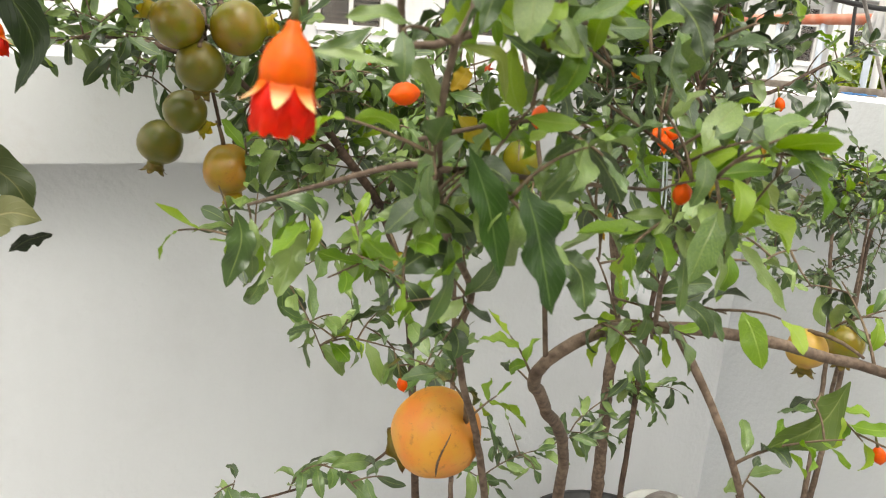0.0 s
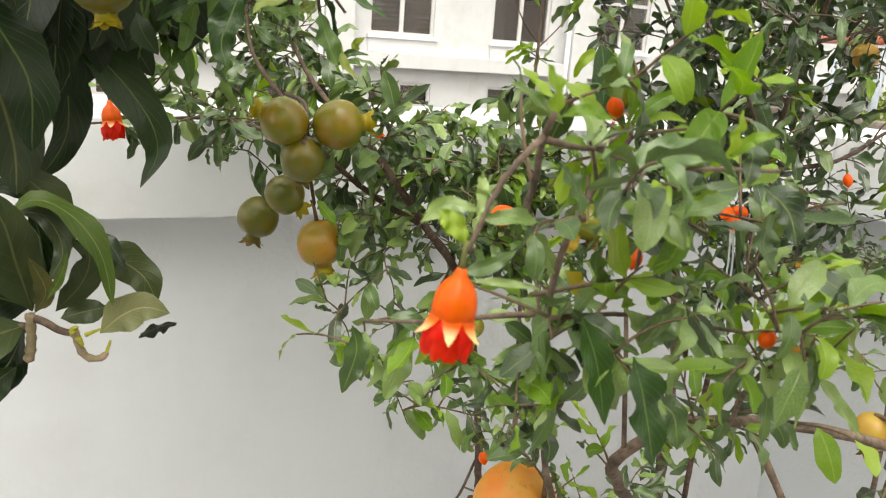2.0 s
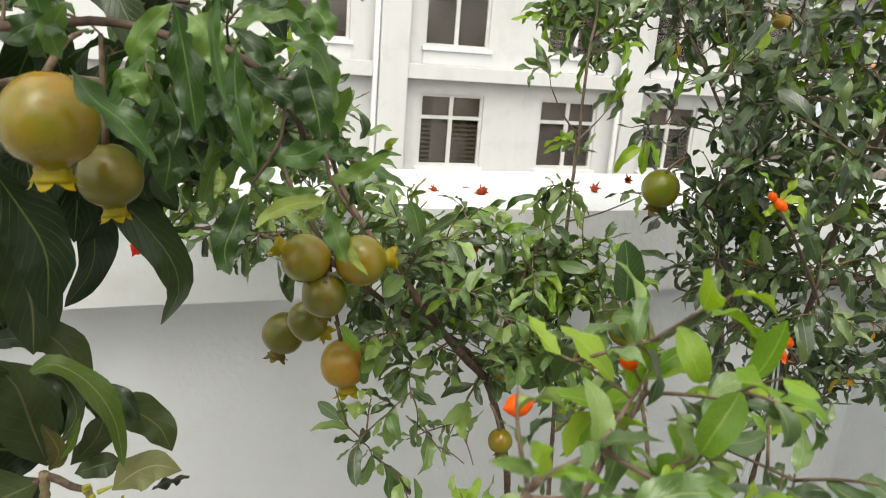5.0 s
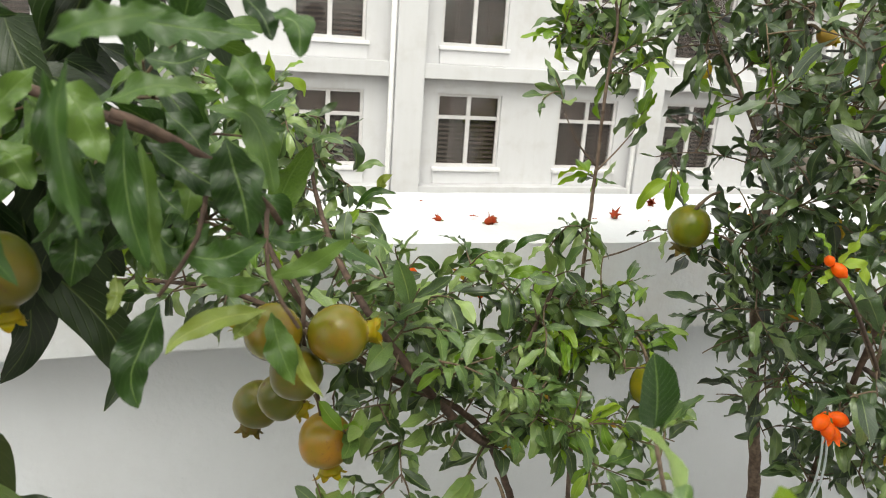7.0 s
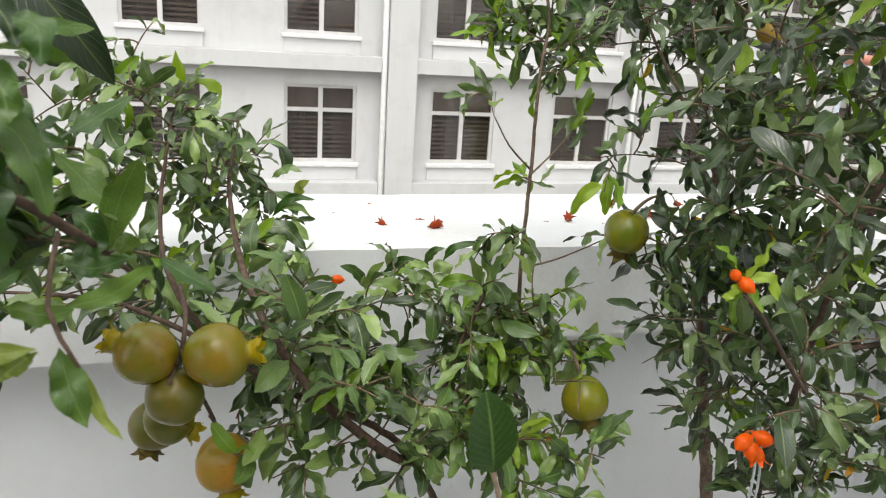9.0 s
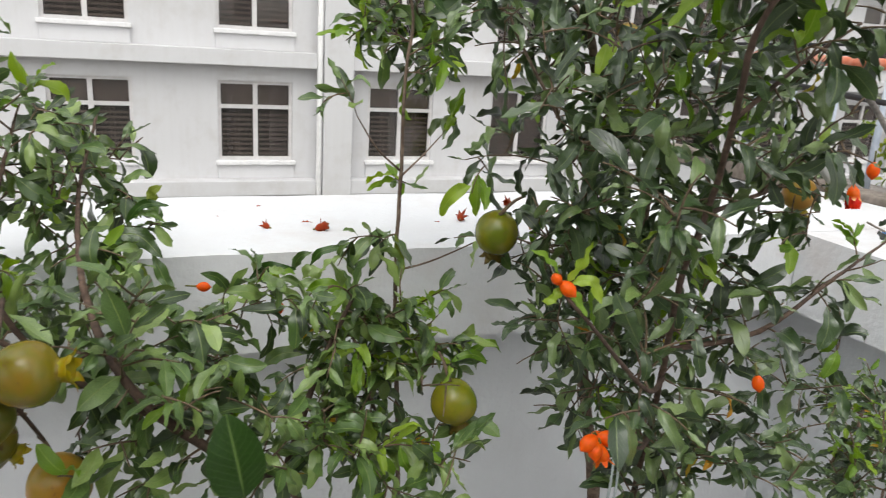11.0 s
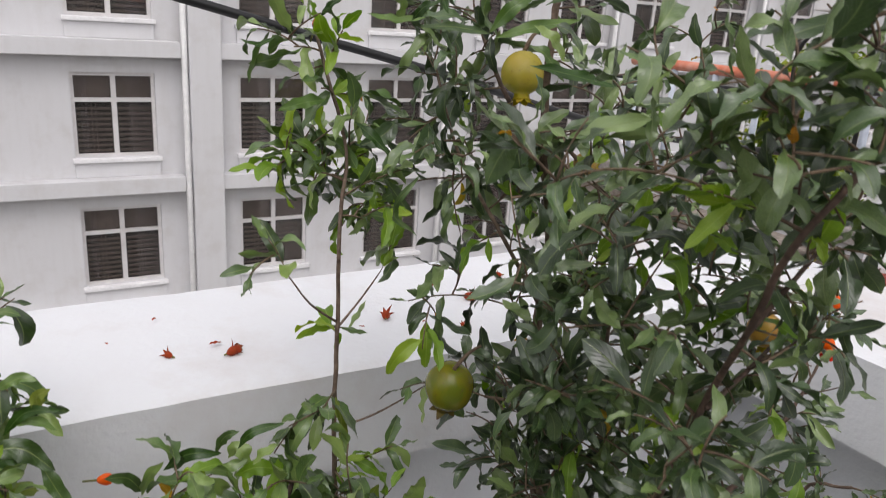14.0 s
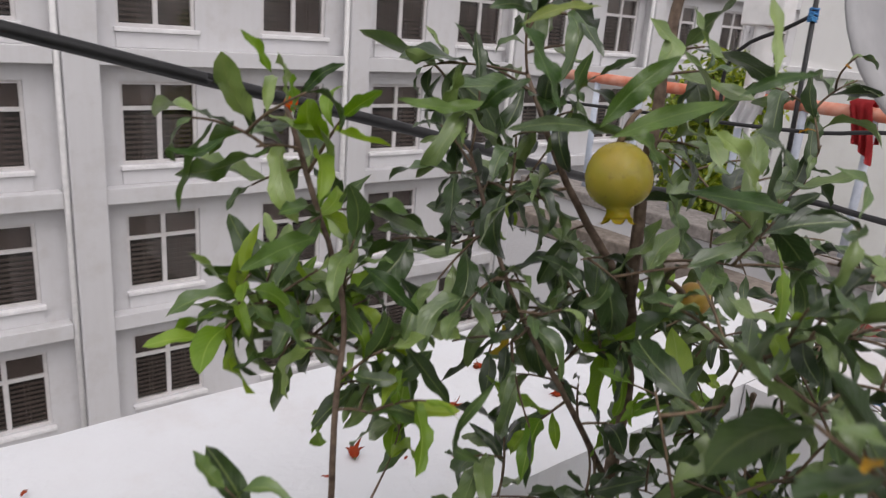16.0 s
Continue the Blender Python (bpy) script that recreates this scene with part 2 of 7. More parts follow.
YELLOW = leaf_material("yellowing_leaf", (0.34, 0.13, 0.015), (0.48, 0.26, 0.025), (0.36, 0.32, 0.05), (0.5, 0.35, 0.1), 0.45, 0.3, 9, 0.05, 0.3)
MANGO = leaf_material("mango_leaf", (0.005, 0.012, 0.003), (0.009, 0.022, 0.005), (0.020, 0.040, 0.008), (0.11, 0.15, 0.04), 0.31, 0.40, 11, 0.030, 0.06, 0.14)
MANGO_DULL = leaf_material("mango_grey_green_leaf", (0.016, 0.026, 0.008), (0.027, 0.042, 0.013), (0.052, 0.068, 0.022), (0.14, 0.14, 0.055), 0.38, 0.32, 8, 0.035, 0.08, 0.11)
MANGO_GREEN = leaf_material("mango_fresh_leaf", (0.024, 0.046, 0.007), (0.040, 0.072, 0.011), (0.070, 0.105, 0.018), (0.18, 0.21, 0.07), 0.40, 0.25, 8, 0.035, 0.14, 0.11)
MANGO_PALE = leaf_material("mango_leaf_underside", (0.13, 0.14, 0.060), (0.21, 0.205, 0.095), (0.30, 0.27, 0.14), (0.34, 0.30, 0.15), 0.45, 0.30, 8, 0.035, 0.15, 0.11)
MANGO_BROWN = leaf_material("mango_browned_leaf", (0.030, 0.036, 0.008), (0.052, 0.055, 0.012), (0.085, 0.078, 0.018), (0.20, 0.17, 0.05), 0.42, 0.35, 8, 0.035, 0.15, 0.11)
TREE_LEAF = leaf_material("sunlit_tree_leaf", (0.05, 0.095, 0.012), (0.15, 0.21, 0.022), (0.34, 0.37, 0.045), (0.4, 0.45, 0.1), 0.5, 0.3, 6, 0.05, 0.35)

RIND_OLIVE = fruit_material("olive_rind", (0.145, 0.142, 0.007), (0.225, 0.130, 0.011), (0.15, 0.085, 0.02), 0.26)
# Green rind with the shade among leaves and fruit darkened into its colour.
RIND_SHADED = fruit_material("shaded_green_rind", (0.082, 0.092, 0.008), (0.150, 0.110, 0.010), (0.11, 0.07, 0.02), 0.30)
RIND_TURNING = fruit_material("turning_rind", (0.235, 0.180, 0.012), (0.36, 0.170, 0.020), (0.20, 0.10, 0.025), 0.30)
RIND_GREEN = fruit_material("green_rind", (0.115, 0.145, 0.006), (0.205, 0.170, 0.010), (0.13, 0.10, 0.02), 0.26)
RIND_PALE = fruit_material("pale_green_rind", (0.33, 0.29, 0.035), (0.42, 0.31, 0.045), (0.26, 0.19, 0.04), 0.27)
RIND_ORANGE = fruit_material("ripe_orange_rind", (0.62, 0.29, 0.035), (0.66, 0.20, 0.035), (0.34, 0.13, 0.03), 0.4)
RIND_YELLOW = fruit_material("yellow_rind", (0.40, 0.27, 0.04), (0.44, 0.21, 0.04), (0.30, 0.16, 0.04), 0.4)
CROWN = petal_material("yellow_crown", (0.34, 0.27, 0.03), (0.36, 0.20, 0.03))
CROWN_DARK = petal_material("brown_crown", (0.16, 0.12, 0.03), (0.09, 0.045, 0.025))
CALYX = petal_material("orange_calyx", (0.84, 0.165, 0.05), (0.90, 0.62, 0.33), 0.40, 0.25, (0.30, 0.72))
SEPAL = petal_material("coral_sepal", (0.85, 0.13, 0.02), (0.85, 0.28, 0.06))
PETAL = petal_material("scarlet_petal", (0.78, 0.025, 0.016), (0.85, 0.06, 0.035), 0.55, 0.35)
DRY = petal_material("fallen_flower_red", (0.30, 0.055, 0.026), (0.22, 0.10, 0.06), 0.7, 0.1)

m, n, l, b = material("window_glass", 0.03, 0.22)
b.inputs["Base Color"].default_value = (0.90, 0.87, 0.85, 1)
b.inputs["Transmission Weight"].default_value = 1.0
GLASS = m

# ---- mesh helpers ----
def part(name, bm, mat, parent=None, label="", smooth=False):
    """Links a bmesh, given in world places, as one mesh object under parent (whose origin may lie anywhere)."""
    me = bpy.data.meshes.new(name)
    bm.to_mesh(me)
    bm.free()
    me.materials.append(mat)
    if smooth:
        me.shade_smooth()
    ob = new(name, me)
    if parent is not None:
        ob.parent = parent
        ob.matrix_parent_inverse = (Matrix.Translation(parent.location) if parent.parent is None else parent.matrix_parent_inverse.inverted() @ parent.matrix_basis).inverted()
    if label:
        tagged(ob, label)
    return ob


def base(name, x, y, z):
    ob = new(name)
    ob.location = (x, y, z)
    ob.empty_display_size = 0.05
    return ob


def box(bm, x0, x1, y0, y1, z0, z1, soft=0.0):
    vs = [bm.verts.new((x, y, z)) for x in (x0, x1) for y in (y0, y1) for z in (z0, z1)]
    fs = [bm.faces.new([vs[i] for i in f]) for f in ((0, 1, 3, 2), (4, 6, 7, 5), (0, 4, 5, 1), (2, 3, 7, 6), (0, 2, 6, 4), (1, 5, 7, 3))]
    if soft:
        es = list({e for f in fs for e in f.edges})
        bmesh.ops.bevel(bm, geom=es, offset=soft, segments=2, affect="EDGES", profile=0.5)


def smooth_line(pts, step=0.02):
    """Catmull-Rom through the points, as (place, share of the whole)."""
    p = [Vector(q) for q in pts]
    p = [p[0] * 2 - p[1]] + p + [p[-1] * 2 - p[-2]]
    out = []
    for i in range(1, len(p) - 2):
        a, b_, c, d = p[i - 1], p[i], p[i + 1], p[i + 2]
        k = max(2, int((c - b_).length / step))
        for j in range(k):
            t = j / k
            out.append(0.5 * (2 * b_ + (c - a) * t + (2 * a - 5 * b_ + 4 * c - d) * t * t + (3 * b_ - a - 3 * c + d) * t ** 3))
    out.append(p[-2])
    return out


def tube(bm, pts, radii, sides=6):
    rings, up = [], Vector((0.31, 0.17, 0.93))
    for i, q in enumerate(pts):
        d = (pts[min(i + 1, len(pts) - 1)] - pts[max(i - 1, 0)]).normalized()
        u = d.cross(up)
        u = (u if u.length > 1e-4 else d.cross(Vector((1, 0, 0)))).normalized()
        v = d.cross(u)
        rings.append([bm.verts.new(q + radii[i] * (math.cos(a) * u + math.sin(a) * v)) for a in (6.2832 * k / sides for k in range(sides))])
    for r, s in zip(rings, rings[1:]):
        for k in range(sides):
            bm.faces.new((r[k], r[(k + 1) % sides], s[(k + 1) % sides], s[k]))
    bm.faces.new(rings[0][::-1])
    bm.faces.new(rings[-1])


def lathe(bm, profile, sides=24, wave=None, m=Matrix()):
    """Turns (radius, height) about the local z axis; wave(angle, height share) scales the radius."""
    rings = []
    for i, (r, h) in enumerate(profile):
        s = i / (len(profile) - 1)
        if r < 1e-6:
            rings.append([bm.verts.new(m @ Vector((0, 0, h)))])
        else:
            rings.append([bm.verts.new(m @ Vector((r * k * math.cos(a), r * k * math.sin(a), h)))
                          for a in (6.28319 * j / sides for j in range(sides)) for k in (wave(a, s) if wave else 1.0,)])
    for p, q in zip(rings, rings[1:]):
        for j in range(sides):
            a, b_ = p[j % len(p)], p[(j + 1) % len(p)]
            c, d = q[(j + 1) % len(q)], q[j % len(q)]
            f = [v for i, v in enumerate((a, b_, c, d)) if v not in (a, b_, c, d)[:i]]
            if len(f) > 2:
                bm.faces.new(f)


# ---- terrace, parapet and ground ----
TOP, UNDER = 1.43, 1.23
FRONT, BACK, INNER, OUTER = 1.475, 1.965, 1.75, 2.27

bm = bmesh.new()
g = 600.0
k = 12
vs = [[bm.verts.new((-g + 2 * g * i / k, -g + 2 * g * j / k, -9.0)) for j in range(k + 1)] for i in range(k + 1)]
for i in range(k):
    for j in range(k):
        bm.faces.new((vs[i][j], vs[i + 1][j], vs[i + 1][j + 1], vs[i][j + 1]))
tagged(part("ground", bm, EARTH), "dusty grey street ground far below the terrace", "ground", kind="structure")

bm = bmesh.new()
box(bm, -3.4, 2.12, -3.4, 1.83, -0.25, 0.0)
tagged(part("floor", bm, CEMENT), "grey cement floor of the roof terrace", "floor", kind="structure")

bm = bmesh.new()
box(bm, -3.4, 1.87, 1.59, 1.83, 0.0, UNDER)
tagged(part("wall_north", bm, PARAPET), "whitewashed plaster parapet wall under a wide coping", "wall", kind="structure")
bm = bmesh.new()
box(bm, 1.87, 2.12, -3.4, 1.83, 0.0, UNDER)
tagged(part("wall_east", bm, PARAPET), "whitewashed plaster parapet wall at the terrace corner", "wall", kind="structure")
bm = bmesh.new()
box(bm, -3.4, -3.15, -3.4, 1.59, 0.0, UNDER)
tagged(part("wall_west", bm, PARAPET), "plain whitewashed parapet wall", "wall", kind="structure")
# Unseen wall added behind the camera to cut light from the low sky.
bm = bmesh.new()
box(bm, -3.15, 1.87, -2.3, -2.05, 0.0, 3.1)
tagged(part("wall_light_block", bm, LIGHT_BLOCK), "unseen plain wall added behind the camera to block low sky light", "wall", kind="structure")


def uneven_slab(name, x0, x1, y0, y1, nx, ny, label):
    """A hand-finished slab: top, rim and faces waver by a few millimetres."""
    bm = bmesh.new()
    top = [[None] * (ny + 1) for _ in range(nx + 1)]
    low = [[None] * (ny + 1) for _ in range(nx + 1)]
    for i in range(nx + 1):
        for j in range(ny + 1):
            x, y = x0 + (x1 - x0) * i / nx, y0 + (y1 - y0) * j / ny
            w = noise.noise(Vector((x * 2.1, y * 2.1, 0.3))) * 0.005 + noise.noise(Vector((x * 9, y * 9, 4.0))) * 0.002
            ex = (noise.noise(Vector((x * 3, y * 3, 9.0))) * 0.006 + noise.noise(Vector((x * 14, y * 14, 2.0))) * 0.002)
            px, py = x, y
            if i in (0, nx):
                px += ex
            if j in (0, ny):
                py += ex
            edge = 0.004 if i in (0, nx) or j in (0, ny) else 0.0
            top[i][j] = bm.verts.new((px, py, TOP + w - edge))
            low[i][j] = bm.verts.new((px, py, UNDER + ex * 0.4))
    for i in range(nx):
        for j in range(ny):
            bm.faces.new((top[i][j], top[i + 1][j], top[i + 1][j + 1], top[i][j + 1]))
            bm.faces.new((low[i][j], low[i][j + 1], low[i + 1][j + 1], low[i + 1][j]))
    for i in range(nx):
        bm.faces.new((low[i][0], low[i + 1][0], top[i + 1][0], top[i][0]))
        bm.faces.new((low[i + 1][ny], low[i][ny], top[i][ny], top[i + 1][ny]))
    for j in range(ny):
        bm.faces.new((low[0][j + 1], low[0][j], top[0][j], top[0][j + 1]))
        bm.faces.new((low[nx][j], low[nx][j + 1], top[nx][j + 1], top[nx][j]))
    es = [e for e in bm.edges if e.is_manifold and len(e.link_faces) == 2 and abs(e.calc_face_angle(0)) > 1.0 and min(v.co.z for v in e.verts) > TOP - 0.03]
    bmesh.ops.bevel(bm, geom=es, offset=0.007, segments=3, affect="EDGES", profile=0.5)
    ob = part(name, bm, COPING)
    return tagged(ob, label, "coping", kind="structure")


uneven_slab("coping_north", -3.4, OUTER, FRONT, BACK, 90, 10, "wide whitewashed coping slab with fallen flowers on it")
uneven_slab("coping_east", INNER, OUTER, -3.4, FRONT - 0.003, 10, 60, "wide whitewashed coping slab beside a red kerb")

# red oxide kerb, plank and neighbour's railing beyond the east coping
bm = bmesh.new()
box(bm, 2.277, 2.40, -3.4, 1.50, 1.05, 1.436, 0.008)
tagged(part("kerb", bm, BRICKRED), "worn red oxide painted kerb along the outer edge", "kerb", kind="structure")
bm = bmesh.new()
for k_, (a, c) in enumerate(((2.277, 2.335), (2.338, 2.40))):
    box(bm, a, c, 1.504, 2.75, 1.385 - 0.004 * k_, 1.450 - 0.006 * k_, 0.006)
tagged(part("plank", bm, PLANK), "weathered grey brown plank along the parapet end", "plank")
bm = bmesh.new()
box(bm, 2.28, 2.40, 1.97, 2.75, -9.0, 1.382)
tagged(part("wall_end", bm, FACADE), "pale plastered wall end below the plank", "wall", kind="structure")
bm = bmesh.new()
box(bm, 4.15, 4.45, -2.0, 4.55, -9.0, 1.00)
tagged(part("wall_neighbour", bm, FACADE), "pale plastered side wall of the neighbouring terrace", "wall", kind="structure")
bm = bmesh.new()
box(bm, 4.12, 4.48, -2.0, 4.55, 1.003, 1.085, 0.01)
tagged(part("beam", bm, STONE), "weathered grey ledge carrying the neighbouring railing", "ledge", kind="structure")
bm = bmesh.new()
box(bm, 2.45, 4.11, 0.2, 1.90, 0.95, 1.09, 0.01)
tagged(part("floor_neighbour", bm, PINK_FLOOR), "faded pinkish red oxide terrace floor next door", "floor", kind="structure")
railing = base("railing", 4.3, 2.4, 1.085)
tagged(railing, "steel balcony railing with orange top rail and pale blue bars", "railing")
bm = bmesh.new()
tube(bm, [Vector((4.3, -1.9 + 0.32 * i, 1.815)) for i in range(21)], [0.034] * 21, 14)
part("top_rail", bm, RAIL, railing, "flaking orange painted top rail", True)
for i in range(19):
    y = -1.85 + i * 0.35
    bm = bmesh.new()
    tube(bm, [Vector((4.3, y, z)) for z in (1.08, 1.4, 1.80)], [0.021] * 3, 10)
    part("bar", bm, BAR, railing, "", True)
for y, r in ((1.437, 0.045), (1.335, 0.04)):
    post = base("white_post", 2.335, y, 1.42)
    tagged(post, "round white painted pipe post with chipped red foot", "post", "white posts")
    bm = bmesh.new()
    tube(bm, [Vector((2.335, y, 1.40 + 0.1 * i)) for i in range(13)], [r] * 13, 20)
    part("shaft", bm, PIPE, post, "", True)
    bm = bmesh.new()
    tube(bm, [Vector((2.335, y, z)) for z in (1.415, 1.43, 1.45)], [r + 0.005, r + 0.004, r + 0.002], 20)
    part("foot", bm, BRICKRED, post, "chipped red oxide foot", True)

# satellite dish, mast, poles and washing on the neighbour's terrace edge
dish = base("satellite_dish", 2.335, 1.437, 2.16)
tagged(dish, "large pale grey satellite dish on an arm from the white post", "satellite dish")
bm = bmesh.new()
tube(bm, [Vector(q) for q in ((2.375, 1.437, 2.16), (2.62, 1.52, 2.16), (2.95, 1.70, 2.16))], [0.022] * 3, 12)
part("arm", bm, PIPE, dish, "", True)
bm = bmesh.new()
mm = look((2.97, 1.72, 2.16), (3.5, 2.77, 1.7))
prof = [(0.0, 0.0), (0.10, 0.010), (0.20, 0.035), (0.30, 0.075), (0.39, 0.125), (0.42, 0.128), (0.42, 0.140), (0.385, 0.138), (0.295, 0.088), (0.195, 0.046), (0.095, 0.020), (0.0, 0.010)]
lathe(bm, prof, 44, None, mm)
part("reflector", bm, DISH, dish, "", True)
mast = base("mast", 4.34, 3.0, 1.085)
tagged(mast, "white painted mast carrying a small junction box", "mast")
bm = bmesh.new()
tube(bm, [Vector(q) for q in ((4.40, 3.05, 1.07), (4.40, 3.05, 1.4), (4.40, 3.05, 1.76))], [0.022] * 3, 14)
part("pole", bm, PIPE, mast, "", True)
bm = bmesh.new()
tube(bm, [Vector((4.40, 3.05, z)) for z in (1.74, 1.75, 1.9, 2.1, 2.26)], [0.035, 0.060, 0.062, 0.062, 0.062], 18)
part("sleeve", bm, PIPE, mast, "wide white pipe sleeve", True)
bm = bmesh.new()
box(bm, 4.32, 4.46, 2.93, 3.17, 2.20, 2.42, 0.01)
jb = part("junction_box", bm, PIPE, mast)
bm = bmesh.new()
lathe(bm, [(0.0, -0.02), (0.028, -0.02), (0.03, 0.0), (0.018, 0.006), (0.0, 0.008)], 16, None, Matrix.Translation((4.315, 3.07, 2.29)) @ Matrix.Rotation(radians(-90), 4, "Y"))
part("knob", bm, CABLE, jb, "dark round knob", True)
bm = bmesh.new()
tube(bm, [Vector(q) for q in ((4.24, 2.70, 1.08), (4.24, 2.71, 1.7), (4.24, 2.73, 2.45))], [0.013] * 3, 10)
tagged(part("pole", bm, CABLE, None, "", True), "thin dark pole standing at the neighbouring railing", "pole")


def washing(name, y0, y1, low_z, mat, label, seed):
    """A cloth folded over the top rail, hanging on both sides in soft folds."""
    r = random.Random(seed)
    bm = bmesh.new()
    nu, nv = 16, 14
    grid = []
    for i in range(nu + 1):
        u = i / nu
        row = []
        for j in range(nv + 1):
            v = j / nv
            y = y0 + (y1 - y0) * u + 0.03 * math.sin(5 * v + seed)
            fold = 0.022 * math.sin(u * 17 + seed) * min(1.0, abs(v - 0.45) * 3)
            if v < 0.4:
                x, z = 4.255 - 0.01 - fold, low_z + (1.855 - low_z) * v / 0.4 + 0.05 * math.sin(3 * u + seed) * (1 - v / 0.4)
            elif v < 0.6:
                a = (v - 0.4) / 0.2 * math.pi
                x, z = 4.30 - 0.055 * math.cos(a), 1.83 + 0.030 * math.sin(a) + 0.024
            else:
                x, z = 4.355 + fold, 1.855 - (1.855 - low_z) * 0.8 * (v - 0.6) / 0.4
            row.append(bm.verts.new((x, y, z)))
        grid.append(row)
    for i in range(nu):
        for j in range(nv):
            bm.faces.new((grid[i][j], grid[i + 1][j], grid[i + 1][j + 1], grid[i][j + 1]))
    bmesh.ops.solidify(bm, geom=bm.faces[:], thickness=0.003)
    return tagged(part(name, bm, mat, None, "", True), label, "laundry")


washing("white_cloth", 2.93, 3.07, 1.70, WHITE_CLOTH, "white cloth hung over the neighbouring railing to dry", 3)
washing("red_cloth", 2.33, 2.44, 1.62, RED_CLOTH, "small dark red cloth hung over the railing", 5)

# dry twig and blue twine lying on the coping
bm = bmesh.new()
line = smooth_line([(1.977, 1.485, TOP + 0.010), (1.921, 1.360, TOP + 0.008), (1.844, 1.234, TOP + 0.008)], 0.02)
tube(bm, line, [0.003 - 0.0015 * i / len(line) for i in range(len(line))], 6)
tagged(part("dry_twig", bm, PLANK, None, "", True), "thin dry grey twig lying on the coping", "twig")
bm = bmesh.new()
r0 = random.Random(5)
for s in range(5):
    pts = [(1.93 - 0.011 * i + r0.uniform(-0.012, 0.012), 1.39 - 0.025 * i + r0.uniform(-0.008, 0.008), TOP + 0.007 + r0.uniform(0, 0.004)) for i in range(6)]
    line = smooth_line(pts, 0.01)
    tube(bm, line, [0.0013] * len(line), 5)
tagged(part("twine", bm, BLUE), "loose strands of blue twine on the white coping", "twine")


def cable(pts, r, label):
    bm = bmesh.new()
    line = smooth_line(pts, 0.05)
    tube(bm, line, [r] * len(line), 10)
    return tagged(part("cable", bm, CABLE, None, "", True), label, "cable", "overhead cables")


cable([(-3.3, 1.71, 3.0), (-1.5, 1.70, 2.51), (0.49, 1.70, 2.054), (0.74, 1.70, 1.997), (1.04, 1.70, 1.930), (1.6, 1.70, 1.80), (2.30, 1.70, 1.715), (2.335, 1.40, 1.70), (2.34, 0.6, 1.72), (2.34, -1.0, 1.85)], 0.0085, "slack black cable slung across above the parapet")
cable([(2.30, 2.6, 1.86), (2.30, 1.76, 1.887), (2.30, 1.47, 1.922), (2.31, 0.6, 1.98), (2.34, -1.0, 2.2)], 0.0052, "black cable running past the white posts")
cable([(4.245, 2.72, 2.27), (4.24, 2.86, 2.19), (4.24, 3.04, 2.11), (4.24, 3.13, 2.02), (4.24, 3.16, 1.93), (4.235, 3.15, 1.80), (4.23, 3.13, 1.66)], 0.011, "short black cable arching from the dark pole down to the railing")
bm = bmesh.new()
r1 = random.Random(8)
for k_ in range(7):
    a = 0.9 * k_
    pts = [(4.24 + 0.022 * math.cos(a + u), 2.727 + 0.022 * math.sin(a + u), 2.235 + 0.009 * k_ + r1.uniform(-0.006, 0.006)) for u in (0, 1.2, 2.4, 3.6, 4.8, 6.0)]
    line = smooth_line(pts, 0.01)
    tube(bm, line, [0.005] * len(line), 6)
tagged(part("twine", bm, BLUE), "blue twine wound round the top of the dark pole", "twine")
bm = bmesh.new()
line = smooth_line([(2.235, 1.475, 1.437), (2.17, 1.44, 1.452), (1.82, 1.265, 1.590), (1.40, 1.06, 1.765), (1.30, 1.0, 1.79)], 0.04)
tube(bm, line, [0.005] * len(line), 8)
tagged(part("rope", bm, STONE, None, "", True), "grey rope stretched from the shrub to the coping", "rope")

# ---- apartment block across the street ----
FACE = 13.55
ROWS_Z = [-0.56 + 2.225 * k for k in (-3, -2, -1, 0, 1, 2)]
COLS_X = [-6.64, -4.04, -1.41, 1.21, 3.86, 6.33, 8.71, 10.81, 12.96, 15.56, 18.16, 20.76, 23.36]
WIDE, HIGH = 1.27, 1.37
block = base("apartment_building", 5.0, FACE, -9.0)
tagged(block, "white plastered apartment block with brown shuttered windows", "building")
X0, X1 = -9.0, 26.4
bm = bmesh.new()
levels = [-9.0] + [z for r in ROWS_Z for z in (r, r + HIGH)] + [7.2]
for i in range(0, len(levels), 2):
    box(bm, X0, X1, FACE, FACE + 0.25, levels[i], levels[i + 1])
for z in ROWS_Z:
    edges = [X0] + [x for c in COLS_X for x in (c, c + WIDE)] + [X1]
    for i in range(0, len(edges), 2):
        box(bm, edges[i], edges[i + 1], FACE, FACE + 0.25, z, z + HIGH)
box(bm, X0, X0 + 0.25, FACE + 0.25, FACE + 9, -9, 7.2)
box(bm, X1 - 0.25, X1, FACE + 0.25, FACE + 9, -9, 7.2)
part("wall", bm, FACADE, block)
bm = bmesh.new()
box(bm, X0 - 0.2, X1 + 0.2, FACE - 0.25, FACE + 9, 7.2, 7.45)
part("roof", bm, TRIM, block)
# One near-black sheet gives all rooms their shade by its colour.
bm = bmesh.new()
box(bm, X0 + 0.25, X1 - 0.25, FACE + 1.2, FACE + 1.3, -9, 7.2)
part("room_back", bm, ROOM_SHADE, block, "near-black sheet painted as the shade inside the rooms")
PILASTERS = [(-7.6, -7.05), (2.98, 3.50), (7.98, 8.40), (12.25, 12.65), (17.1, 17.5), (22.3, 22.7)]
